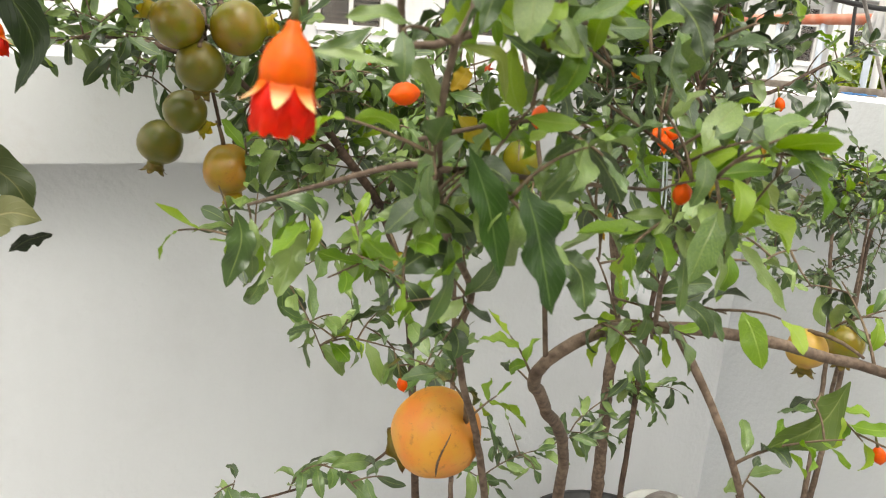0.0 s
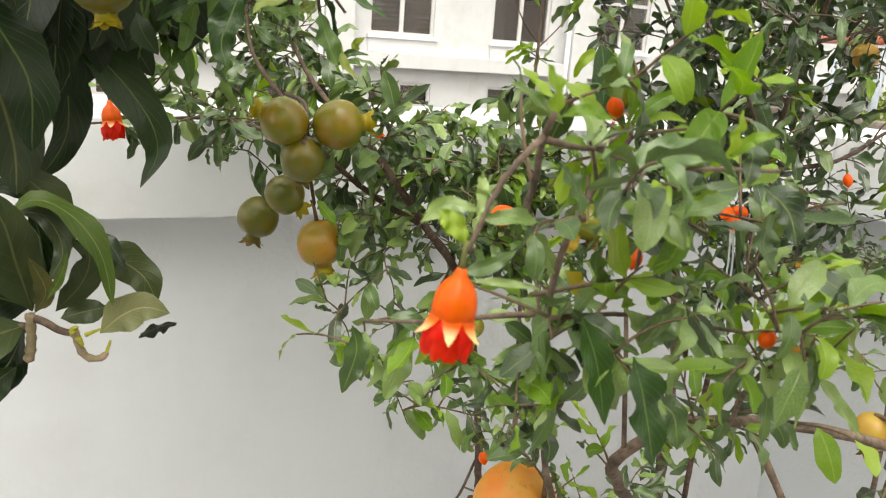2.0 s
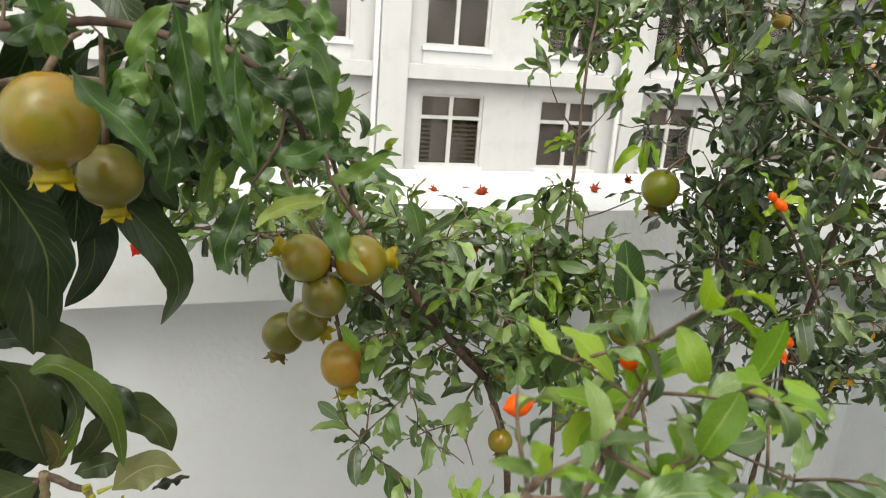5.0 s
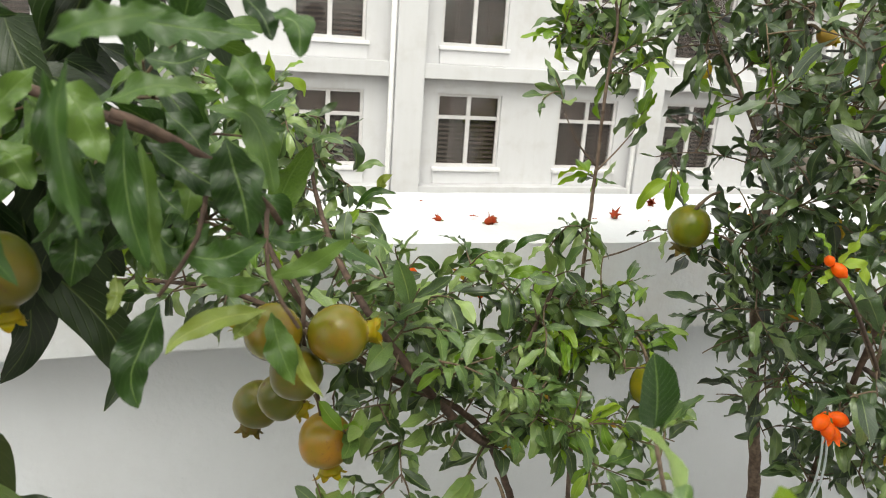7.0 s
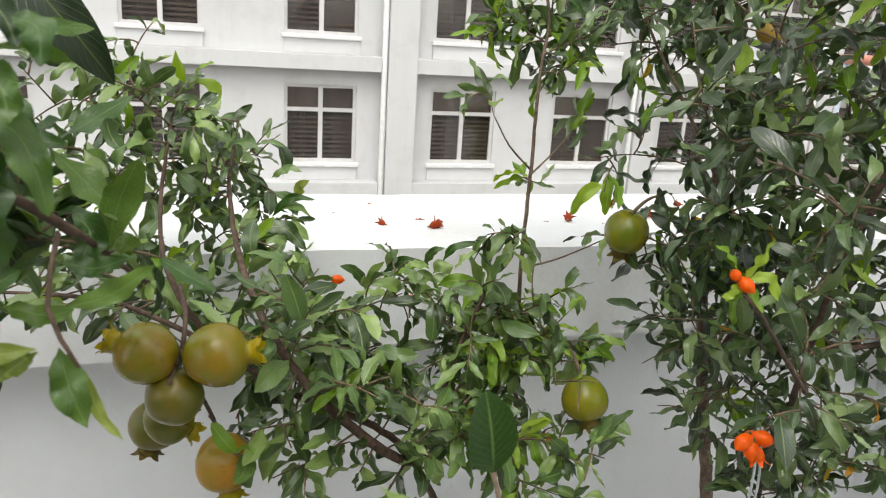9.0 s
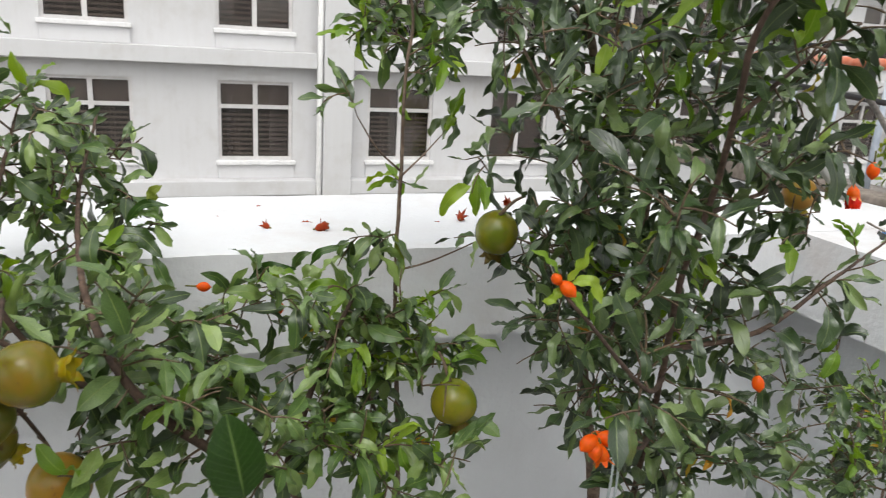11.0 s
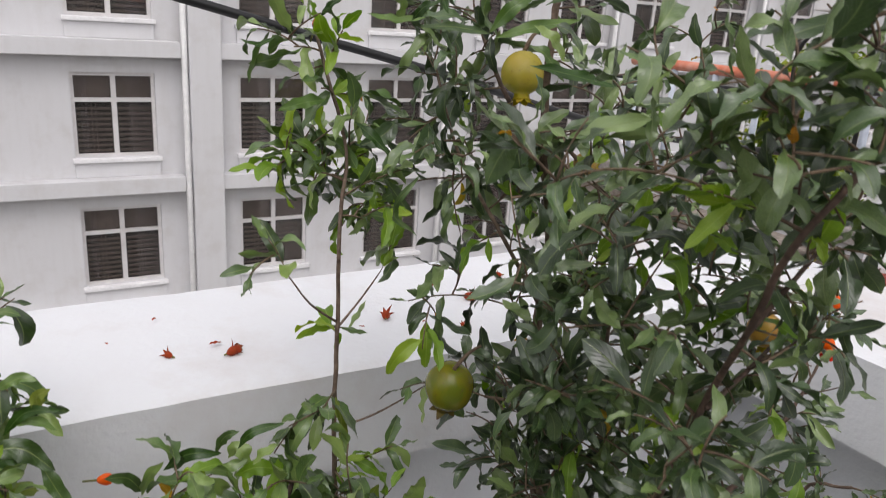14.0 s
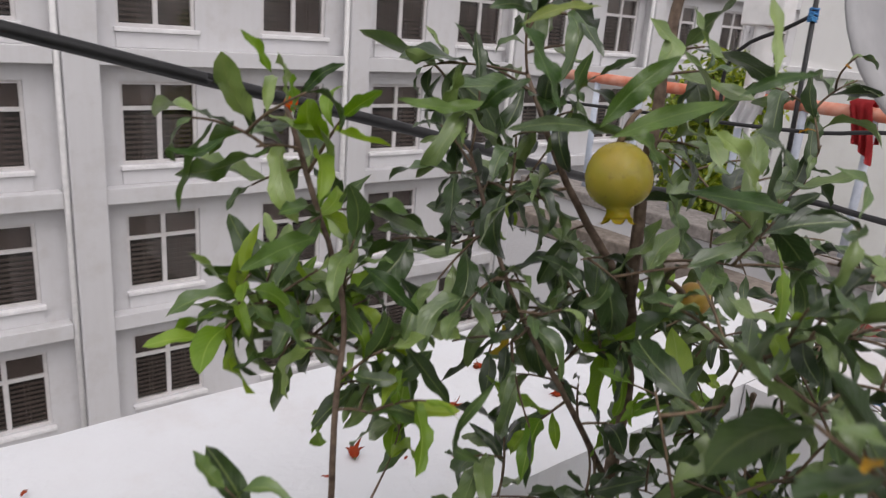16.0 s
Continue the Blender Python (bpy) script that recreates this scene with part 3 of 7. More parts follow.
for a, c in PILASTERS:
    bm = bmesh.new()
    box(bm, a, c, FACE - 0.34, FACE - 0.002, -9, 7.2, 0.012)
    part("pilaster", bm, FACADE, block)
    bm = bmesh.new()
    tube(bm, [Vector((a - 0.065, FACE - 0.26, z)) for z in (-9, 0, 7.2)], [0.05] * 3, 12)
    part("downpipe", bm, PIPE, block, "white painted downpipe", True)
for z in ROWS_Z:
    stops = [X0] + [x for a, c in PILASTERS for x in (a, c)] + [X1]
    for i in range(0, len(stops), 2):
        bm = bmesh.new()
        box(bm, stops[i] + 0.004, stops[i + 1] - 0.12 if i + 2 < len(stops) else stops[i + 1], FACE - 0.30, FACE - 0.003, z + HIGH + 0.27, z + HIGH + 0.53, 0.010)
        part("floor_band", bm, FACADE, block)
frame_mesh = None
for z in ROWS_Z:
    for c in COLS_X:
        if frame_mesh is None:
            bm = bmesh.new()
            t, y0, y1 = 0.055, FACE + 0.055, FACE + 0.105
            box(bm, c, c + WIDE, y0, y1, z + HIGH - t, z + HIGH)
            box(bm, c, c + WIDE, y0, y1, z, z + t)
            box(bm, c, c + t, y0, y1, z + t, z + HIGH - t)
            box(bm, c + WIDE - t, c + WIDE, y0, y1, z + t, z + HIGH - t)
            box(bm, c + WIDE / 2 - t * 0.7, c + WIDE / 2 + t * 0.7, y0, y1, z + t, z + HIGH - t)
            for p, q in ((c + t, c + WIDE / 2 - t * 0.7), (c + WIDE / 2 + t * 0.7, c + WIDE - t)):
                box(bm, p, q, y0, y1, z + HIGH * 0.655, z + HIGH * 0.655 + t * 1.2)
            w = part("window", bm, FRAME, block)
            kids = []
            for p, q in ((c + t, c + WIDE / 2 - t * 0.7), (c + WIDE / 2 + t * 0.7, c + WIDE - t)):
                for lo, hi in ((z + t, z + HIGH * 0.655), (z + HIGH * 0.655 + t * 1.2, z + HIGH - t)):
                    bm = bmesh.new()
                    box(bm, p, q, FACE + 0.075, FACE + 0.081, lo, hi)
                    kids.append(part("pane", bm, GLASS, w))
                    kids[-1].visible_shadow = False
            bm = bmesh.new()
            for i in range(9):
                h = z + 0.075 + i * 0.086
                box(bm, c + 0.05, c + WIDE - 0.05, FACE + 0.13, FACE + 0.14, h, h + 0.038)
            for mid_x in (c + 0.33, c + WIDE - 0.33):
                for q in (-0.03, 0.03):
                    box(bm, mid_x + q - 0.007, mid_x + q + 0.007, FACE + 0.118, FACE + 0.128, z + 0.05, z + HIGH * 0.655)
            kids.append(part("slat_shutter", bm, SLAT, w, "brown slatted grille behind the glass"))
            bm = bmesh.new()
            box(bm, c + 0.05, c + WIDE - 0.05, FACE + 0.15, FACE + 0.16, z + HIGH * 0.66, z + HIGH - 0.05)
            kids.append(part("fanlight_board", bm, FROSTED, w, "brown tinted panel in the fanlight"))
            # Second near-black sheet, close behind the grille, in place of room shade.
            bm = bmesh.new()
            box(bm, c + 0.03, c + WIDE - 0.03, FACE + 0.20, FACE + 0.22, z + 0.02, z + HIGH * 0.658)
            kids.append(part("shade_backing", bm, ROOM_SHADE, w, "near-black sheet standing in for the unlit room behind the grille"))
            bm = bmesh.new()
            box(bm, c - 0.05, c + WIDE + 0.05, FACE - 0.10, FACE + 0.054, z - 0.075, z - 0.003, 0.012)
            kids.append(part("sill", bm, TRIM, w))
            bm = bmesh.new()
            box(bm, c - 0.02, c + WIDE + 0.02, FACE - 0.045, FACE - 0.003, z - 0.322, z - 0.077, 0.006)
            kids.append(part("apron", bm, FACADE, w))
            frame_mesh, first = w, (c, z)
        else:
            move = Matrix.Translation((c - first[0], 0, z - first[1]))
            w2 = frame_mesh.copy()
            scene.collection.objects.link(w2)
            w2.matrix_basis = move @ frame_mesh.matrix_basis
            for kid in kids:
                o = kid.copy()
                scene.collection.objects.link(o)
                o.parent = w2
            # Two windows get a row of thin tan strips behind one pane.
            if c == COLS_X[4] and z in (ROWS_Z[1], ROWS_Z[2]):
                low = z == ROWS_Z[1]
                bm = bmesh.new()
                q = c + (0.66 if low else 0.08)
                for i in range(8):
                    a = q + 0.066 * i
                    box(bm, a, a + 0.06, FACE + 0.108 + 0.006 * (i % 2), FACE + 0.114 + 0.006 * (i % 2), z + (0.08 if low else 0.30), z + (0.72 if low else 0.80))
                part("tan_strips", bm, TAN_STRIP, w2, "row of thin tan strips behind the glass")

# ---- leaves, flowers and fruit ----
def leaf_shape(width, fold, bend, ripple, seed, rows=9, twist=0.0, blunt=0.72, belly=0.46, sweep=0.0):
    """A unit leaf that sets off along +y, its face to +z, bent along an arc, its margin waved: points, faces and UV (across, along)."""
    r = random.Random(seed)
    bend = bend if abs(bend) > 0.02 else 0.02
    p1, p2, f1, f2 = r.uniform(0, 6), r.uniform(0, 6), r.uniform(10, 19), r.uniform(10, 19)
    lean, g1, g2 = r.uniform(-0.12, 0.12), r.uniform(6, 13), r.uniform(6, 13)
    pts, uv, faces = [(0, 0, 0)], [(0.5, 0.0)], []
    power = math.log(0.5) / math.log(belly)
    for i in range(1, rows):
        v = i / rows
        w = width * math.sin(math.pi * v ** power) ** blunt * min(1.0, 0.30 + v * 3.0)
        c = Vector((sweep * math.sin(math.pi * v), math.sin(bend * v) / bend, -(1 - math.cos(bend * v)) / bend))
        nrm = Vector((0.0, math.sin(bend * v), math.cos(bend * v)))
        a = twist * v
        x = Vector((1, 0, 0)) * math.cos(a) + nrm * math.sin(a)
        nn = nrm * math.cos(a) - Vector((1, 0, 0)) * math.sin(a)
        for s in (-1.0, -0.55, 0.0, 0.55, 1.0):
            wave = ripple * math.sin((f1 if s < 0 else f2) * v + (p1 if s < 0 else p2)) * s * s * min(1.0, 4 * (1 - v))
            ws = w * (1 + s * lean + 1.6 * ripple * abs(s) * math.sin((g1 if s < 0 else g2) * v + p2 * s))
            cup = math.sin(fold) * ws * (abs(s) - 0.25 * s * s)
            e = c + x * (s * ws * math.cos(fold)) + nn * (cup + wave)
            pts.append(tuple(e))
            uv.append((0.5 + 0.5 * s, v))
    pts.append((0.0, math.sin(bend) / bend, -(1 - math.cos(bend)) / bend))
    uv.append((0.5, 1.0))
    last = len(pts) - 1
    faces += [(0, k + 1, k) for k in range(1, 5)]
    for i in range(rows - 2):
        a = 1 + 5 * i
        faces += [(a + k, a + k + 1, a + k + 6, a + k + 5) for k in range(4)]
    a = 1 + 5 * (rows - 2)
    faces += [(a + k, a + k + 1, last) for k in range(4)]
    return np.array(pts, float), faces, np.array(uv, float)


def shape_mesh(name, shape, mat):
    pts, faces, uv = shape
    me = bpy.data.meshes.new(name)
    me.from_pydata(pts.tolist(), [], faces)
    lay = me.uv_layers.new(name="UVMap")
    idx = np.empty(len(me.loops), int)
    me.loops.foreach_get("vertex_index", idx)
    lay.data.foreach_set("uv", uv[idx].ravel())
    me.materials.append(mat)
    me.shade_smooth()
    return me


rs = random.Random(4)
SHAPES = [leaf_shape(rs.uniform(0.155, 0.215), rs.uniform(0.1, 0.75), rs.uniform(-0.7, 2.0), rs.uniform(0.025, 0.075), 40 + i, 9, rs.uniform(-1.1, 1.1), 0.57, rs.uniform(0.42, 0.54), rs.uniform(-0.10, 0.10)) for i in range(14)]
LONG = [leaf_shape(rs.uniform(0.120, 0.158), rs.uniform(0.1, 0.7), rs.uniform(-0.4, 2.1), rs.uniform(0.025, 0.065), 70 + i, 11, rs.uniform(-1.4, 1.4), 0.59, rs.uniform(0.42, 0.52), rs.uniform(-0.12, 0.12)) for i in range(14)]
LEAF_MESH = {m_: [shape_mesh("leaf", s, m_) for s in SHAPES + LONG] for m_ in (LEAF, DARK_LEAF, STRAP, YOUNG, YELLOW)}


def joined_leaves(name, places, mats, shapes, parent, label):
    """Many leaves as one mesh: places are (4x4 array, shape number, material number)."""
    vs, fs, uvs, mi, at = [], [], [], [], 0
    for m4, s, k in places:
        pts, faces, uv = shapes[s]
        vs.append(pts @ m4[:3, :3].T + m4[:3, 3])
        fs += [tuple(i + at for i in f) for f in faces]
        mi += [k] * len(faces)
        uvs.append(uv)
        at += len(pts)
    me = bpy.data.meshes.new(name)
    me.from_pydata((np.concatenate(vs) - np.array(parent.location)).tolist(), [], fs)
    lay = me.uv_layers.new(name="UVMap")
    idx = np.empty(len(me.loops), int)
    me.loops.foreach_get("vertex_index", idx)
    lay.data.foreach_set("uv", np.concatenate(uvs)[idx].ravel())
    for m_ in mats:
        me.materials.append(m_)
    me.polygons.foreach_set("material_index", mi)
    me.shade_smooth()
    ob = new(name, me)
    ob.parent = parent
    return tagged(ob, label, kind="stuff")


def leaf_matrix(at, along, up, size):
    y = along.normalized()
    z = up - y * up.dot(y)
    z = (z if z.length > 1e-3 else y.orthogonal()).normalized()
    x = y.cross(z)
    m4 = Matrix(((x.x, y.x, z.x, at.x), (x.y, y.y, z.y, at.y), (x.z, y.z, z.z, at.z), (0, 0, 0, 1)))
    return m4 @ Matrix.Scale(size, 4)


def set_leaf(plant, start, tip, bend, width, mat, face=(0.0, -0.8, 0.6), ripple=0.012, fold=0.25, seed=1, twist=0.0, blunt=0.62, sweep=0.0):
    """One leaf from its stalk to its tip, arched by bend radians towards face and swept sideways towards +x by a part of its length."""
    a, c = Vector(start), Vector(tip) - Vector(start)
    size = c.length * bend / (2 * math.sin(bend / 2))
    c.normalize()
    u = Vector(face)
    u = (u - c * u.dot(c)).normalized()
    y, z = c * math.cos(bend / 2) + u * math.sin(bend / 2), u * math.cos(bend / 2) - c * math.sin(bend / 2)
    side = 1 if y.cross(z).x > 0 else -1
    ob = new("leaf", shape_mesh("leaf", leaf_shape(width, fold, bend, ripple, seed, 14, twist, blunt, 0.46, sweep * side), mat))
    ob.parent = plant
    ob.matrix_basis = Matrix.Translation(-Vector(plant.location)) @ leaf_matrix(a, y, z, size)
    return ob


BLADES = [0]


def blade(plant, midrib, half, mat, face=(0.0, -0.8, 0.6), fold=0.25, ripple=0.3):
    """One large leaf along a curved midrib: half its width in metres, folded along the rib, its margin waved by a part of half."""
    BLADES[0] += 1
    r = random.Random(BLADES[0])
    line = smooth_line(midrib, 0.002)
    rows = 16
    line = [line[round(i * (len(line) - 1) / rows)] for i in range(rows + 1)]
    f1, f2, p1, p2 = r.uniform(11, 20), r.uniform(11, 20), r.uniform(0, 6), r.uniform(0, 6)
    lean = r.uniform(-0.12, 0.12)
    up = Vector(face).normalized()
    pts, uv, faces = [], [], []
    for i, q in enumerate(line):
        v = i / rows
        d = (line[min(i + 1, rows)] - line[max(i - 1, 0)]).normalized()
        nn = up - d * up.dot(d)
        nn = (nn if nn.length > 0.05 else d.orthogonal()).normalized()
        x = d.cross(nn)
        w = half * max(0.02, math.sin(math.pi * min(1.0, 0.015 + v ** 0.88 * 0.985)) ** 0.72 * min(1.0, 0.28 + 3.2 * v))
        for s in (-1.0, -0.55, 0.0, 0.55, 1.0):
            wave = ripple * w * math.sin((f1 if s < 0 else f2) * v + (p1 if s < 0 else p2)) * s * s
            ws = w * (1 + s * lean + 0.22 * ripple * abs(s) * math.sin((f2 if s < 0 else f1) * v + p1))
            pts.append(tuple(q + x * (s * ws * math.cos(fold)) + nn * (math.sin(fold) * ws * (abs(s) - 0.3 * s * s) + wave) - Vector(plant.location)))
            uv.append((0.5 + 0.5 * s, v))
    for i in range(rows):
        a = 5 * i
        faces += [(a + k, a + k + 1, a + k + 6, a + k + 5) for k in range(4)]
    ob = new("leaf", shape_mesh("leaf", (np.array(pts, float), faces, np.array(uv, float)), mat))
    ob.parent = plant
    return ob


FRUIT_AT = [(0.166, 1.005, 1.303, 0.036), (0.083, 1.059, 1.333, 0.032), (0.161, 0.898, 1.495, 0.034), (0.094, 0.909, 1.496, 0.032), (0.118, 0.908, 1.448, 0.030), (0.106, 0.975, 1.385, 0.028), (-0.139, 0.620, 1.697, 0.036), (-0.108, 0.700, 1.640, 0.028), (0.353, 0.660, 1.042, 0.054), (0.792, 1.185, 1.539, 0.035), (0.694, 1.080, 1.305, 0.035), (0.874, 1.193, 1.977, 0.030), (1.20, 0.99, 1.639, 0.025), (0.975, 1.165, 1.857, 0.021), (0.833, 0.550, 1.140, 0.026), (0.985, 0.600, 1.110, 0.028), (0.431, 1.000, 1.148, 0.020)]


# Directions from the fruit towards the camera along its path.
VIEW_SIDES = [Vector(q).normalized() for q in ((-0.32, -0.80, 0.50), (-0.78, -0.60, 0.16), (-0.57, -0.82, 0.02))]


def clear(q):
    """True where a place lies outside every fruit and off the camera's sight lines to it."""
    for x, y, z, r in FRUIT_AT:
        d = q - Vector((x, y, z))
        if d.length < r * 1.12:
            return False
        for side in VIEW_SIDES:
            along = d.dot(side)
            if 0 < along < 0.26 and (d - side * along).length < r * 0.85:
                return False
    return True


def grow(plant, stems, clouds, seed, size=(0.04, 0.07), young=0.12, yellow=0.02, shoots=TWIG, spacing=0.017, single=280, droop=0.3, long=0.25, gaps=0.18, green=LEAF, bark=BARK, wide=1.0):
    """Stems are (points, thick, thin, name); twigs reach from them into the clouds (x, y, z, half width, half height, twigs) and carry leaf pairs."""
    rnd = random.Random(seed)
    nodes = []
    for pts, r0, r1, name in stems:
        line = smooth_line(pts, 0.018)
        k = len(line) - 1
        for i in range(1, k):
            line[i] = line[i] + Vector([rnd.uniform(-1, 1) * r0 * 0.10 for _ in range(3)])
        radii = [(r0 + (r1 - r0) * i / k) * (1 + 0.05 * rnd.uniform(-1, 1)) for i in range(k + 1)]
        bm = bmesh.new()
        tube(bm, line, radii, 8)
        part(name, bm, bark, plant, "", True)
        nodes += [(q, radii[i]) for i, q in enumerate(line) if q.z > 0.75]
    twigs = bmesh.new()
    leaves = []
    for cx, cy, cz, rw, rh, count in clouds:
        for _ in range(count):
            while True:
                u = Vector([rnd.uniform(-1, 1) for _ in range(3)])
                if u.length <= 1:
                    break
            goal = Vector((cx + u.x * rw, cy + u.y * rw, cz + u.z * rh))
            start, r0 = min(nodes, key=lambda q: (q[0] - goal).length + 0.2 * max(0.0, q[0].z - goal.z))
            gap = goal - start
            if gap.length < 0.03:
                goal = start + Vector((rnd.uniform(-1, 1), rnd.uniform(-1, 1), rnd.uniform(-0.3, 1))).normalized() * 0.06
                gap = goal - start
            mid = start + gap * 0.5 + Vector((rnd.uniform(-1, 1), rnd.uniform(-1, 1), rnd.uniform(0.1, 1.2))) * gap.length * 0.14
            line = [start * (1 - t) ** 2 + mid * 2 * t * (1 - t) + goal * t * t for t in (i / 7 for i in range(8))]
            r0 = min(r0 * 0.75, 0.0012 + gap.length * 0.009)
            tube(twigs, line, [r0 + (0.0009 - r0) * i / 7 for i in range(8)], 5)
            nodes += [(q, 0.002) for q in line[2:7:2]]
            length = gap.length
            fresh = rnd.random()
            steps = max(3, int(min(length, 0.22) / spacing))
            turn = rnd.uniform(0, 3.14)
            for i in range(steps + 1):
                t = 1 - (i * spacing) / max(length, 0.06)
                if t < 0.12:
                    break
                q = start * (1 - t) ** 2 + mid * 2 * t * (1 - t) + goal * t * t
                d = ((mid - start) * (1 - t) + (goal - mid) * t).normalized()
                side = d.orthogonal().normalized()
                side = Matrix.Rotation(turn + i * 1.45 + rnd.uniform(-0.4, 0.4), 3, d) @ side
                for sgn in ((1,) if i == 0 else (1, -1)):
                    if rnd.random() < gaps:
                        continue
                    spread = 0.25 if i == 0 else rnd.uniform(0.7, 1.5)
                    a = d + side * sgn * spread + Vector((0, 0, -1)) * rnd.uniform(0.0, droop) + Vector([rnd.uniform(-0.25, 0.25) for _ in range(3)])
                    up = Vector((rnd.uniform(-0.6, 0.6), rnd.uniform(-0.75, 0.45), 1.0))
                    s = rnd.uniform(*size) * (0.72 if i == 0 else 1.0)
                    kind = green
                    if fresh < young and i < 4:
                        kind = YOUNG
                    elif rnd.random() < yellow:
                        kind, s = YELLOW, s * 0.55
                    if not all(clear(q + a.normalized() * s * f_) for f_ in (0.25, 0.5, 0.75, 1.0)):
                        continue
                    leaves.append((leaf_matrix(q, a, up, s) @ Matrix.Diagonal((wide, 1.0, 1.0, 1.0)), rnd.randrange(14) + (14 if rnd.random() < long else 0), kind))
    tagged(part("twig_growth", twigs, shoots, plant, "", True), kind="stuff")
    leaves.sort(key=lambda q: q[0].translation.y)
    back = Matrix.Translation(-Vector(plant.location))
    for m4, s, kind in leaves[:single]:
        ob = new("leaf", LEAF_MESH[kind][s])
        ob.parent = plant
        ob.matrix_basis = back @ m4
    rest = leaves[single:]
    if rest:
        kinds = [green, YOUNG, YELLOW]
        joined_leaves("foliage", [(np.array(m4), s, kinds.index(k_)) for m4, s, k_ in rest], kinds, SHAPES + LONG, plant, "dense glossy green foliage with paler tips")


def ribbon(bm, uv, m4, rows, width, lift, tip=1.0):
    """A sepal or petal along local z, curling outwards: width(v), lift(v) give half width and radius."""
    prev = None
    for i in range(rows + 1):
        v = i / rows
        w, r, z = width(v), lift(v)[0], lift(v)[1]
        cur = [bm.verts.new(m4 @ Vector((r + abs(s) * w * -0.25, s * w, z))) for s in (-1, 0, 1)]
        if prev:
            for a in range(2):
                f = bm.faces.new((prev[a], prev[a + 1], cur[a + 1], cur[a]))
                for lp, vv in zip(f.loops, ((i - 1) / rows, (i - 1) / rows, v, v)):
                    lp[uv].uv = (0.5, vv * tip)
        prev = cur


def aim(at, down):
    """A frame at a place whose local z points along down."""
    return Matrix.Translation(at) @ Vector(down).normalized().to_track_quat("Z", "Y").to_matrix().to_4x4()


def pomegranate(at, d, crown_to, rind, crown_mat, label, stalk_to=None, seed=0, lobes=5, crown=1.0):
    """A fruit of diameter d; its crown points along crown_to, its stalk leaves on the other side."""
    r = random.Random(seed)
    fruit = base("pomegranate", *at)
    tagged(fruit, label, "pomegranate", "pomegranates on the shrubs")
    m4 = aim(at, crown_to)
    R = d / 2
    ph = r.uniform(0, 6)
    bm = bmesh.new()
    prof = [(0.0, -0.93), (0.10, -0.955), (0.22, -0.96), (0.42, -0.90), (0.62, -0.77), (0.80, -0.57), (0.93, -0.32), (0.995, -0.05), (1.0, 0.18), (0.95, 0.42), (0.84, 0.63), (0.68, 0.79), (0.52, 0.885), (0.415, 0.935), (0.365, 0.985), (0.35, 1.04)]
    lathe(bm, [(a * R, h * R) for a, h in prof], 36, lambda a, s: 1 + 0.022 * math.cos(lobes * a + ph) * math.sin(3.14 * s) + 0.012 * math.cos(2 * a + ph), m4)
    part("rind", bm, rind, fruit, "", True)
    bm = bmesh.new()
    uv = bm.loops.layers.uv.new("UVMap")
    lathe(bm, [(0.355 * R, 1.01 * R), (0.35 * R, 1.10 * R), (0.39 * R, 1.22 * R), (0.45 * R, 1.29 * R), (0.41 * R, 1.27 * R), (0.28 * R, 1.08 * R), (0.0, 1.02 * R)], 18, lambda a, s: 1 + 0.05 * math.cos(6 * a), m4)
    for j in range(6):
        turn = m4 @ Matrix.Rotation(6.283 * j / 6 + r.uniform(-0.15, 0.15), 4, "Z")
        out = r.uniform(0.10, 0.30)
        ribbon(bm, uv, turn, 5, lambda v: 0.20 * R * (1 - v) ** 0.6 + 0.006 * R, lambda v: (R * (0.43 + out * v * v), R * (1.26 + 0.32 * crown * v - 0.12 * v * v)))
    part("crown", bm, crown_mat, fruit, "", True)
    end = Vector(stalk_to) if stalk_to else Vector(at) - Vector(crown_to).normalized() * d * 0.9
    top = m4 @ Vector((0, 0, -0.92 * R))
    bm = bmesh.new()
    line = [top.lerp(end, i / 5) + Vector((0, 0, 0.006 * math.sin(3.14 * i / 5))) for i in range(6)]
    tube(bm, line, [max(0.0018, 0.0034 - 0.0003 * i) for i in range(6)], 7)
    part("stalk", bm, TWIG, fruit, "", True)
    return fruit


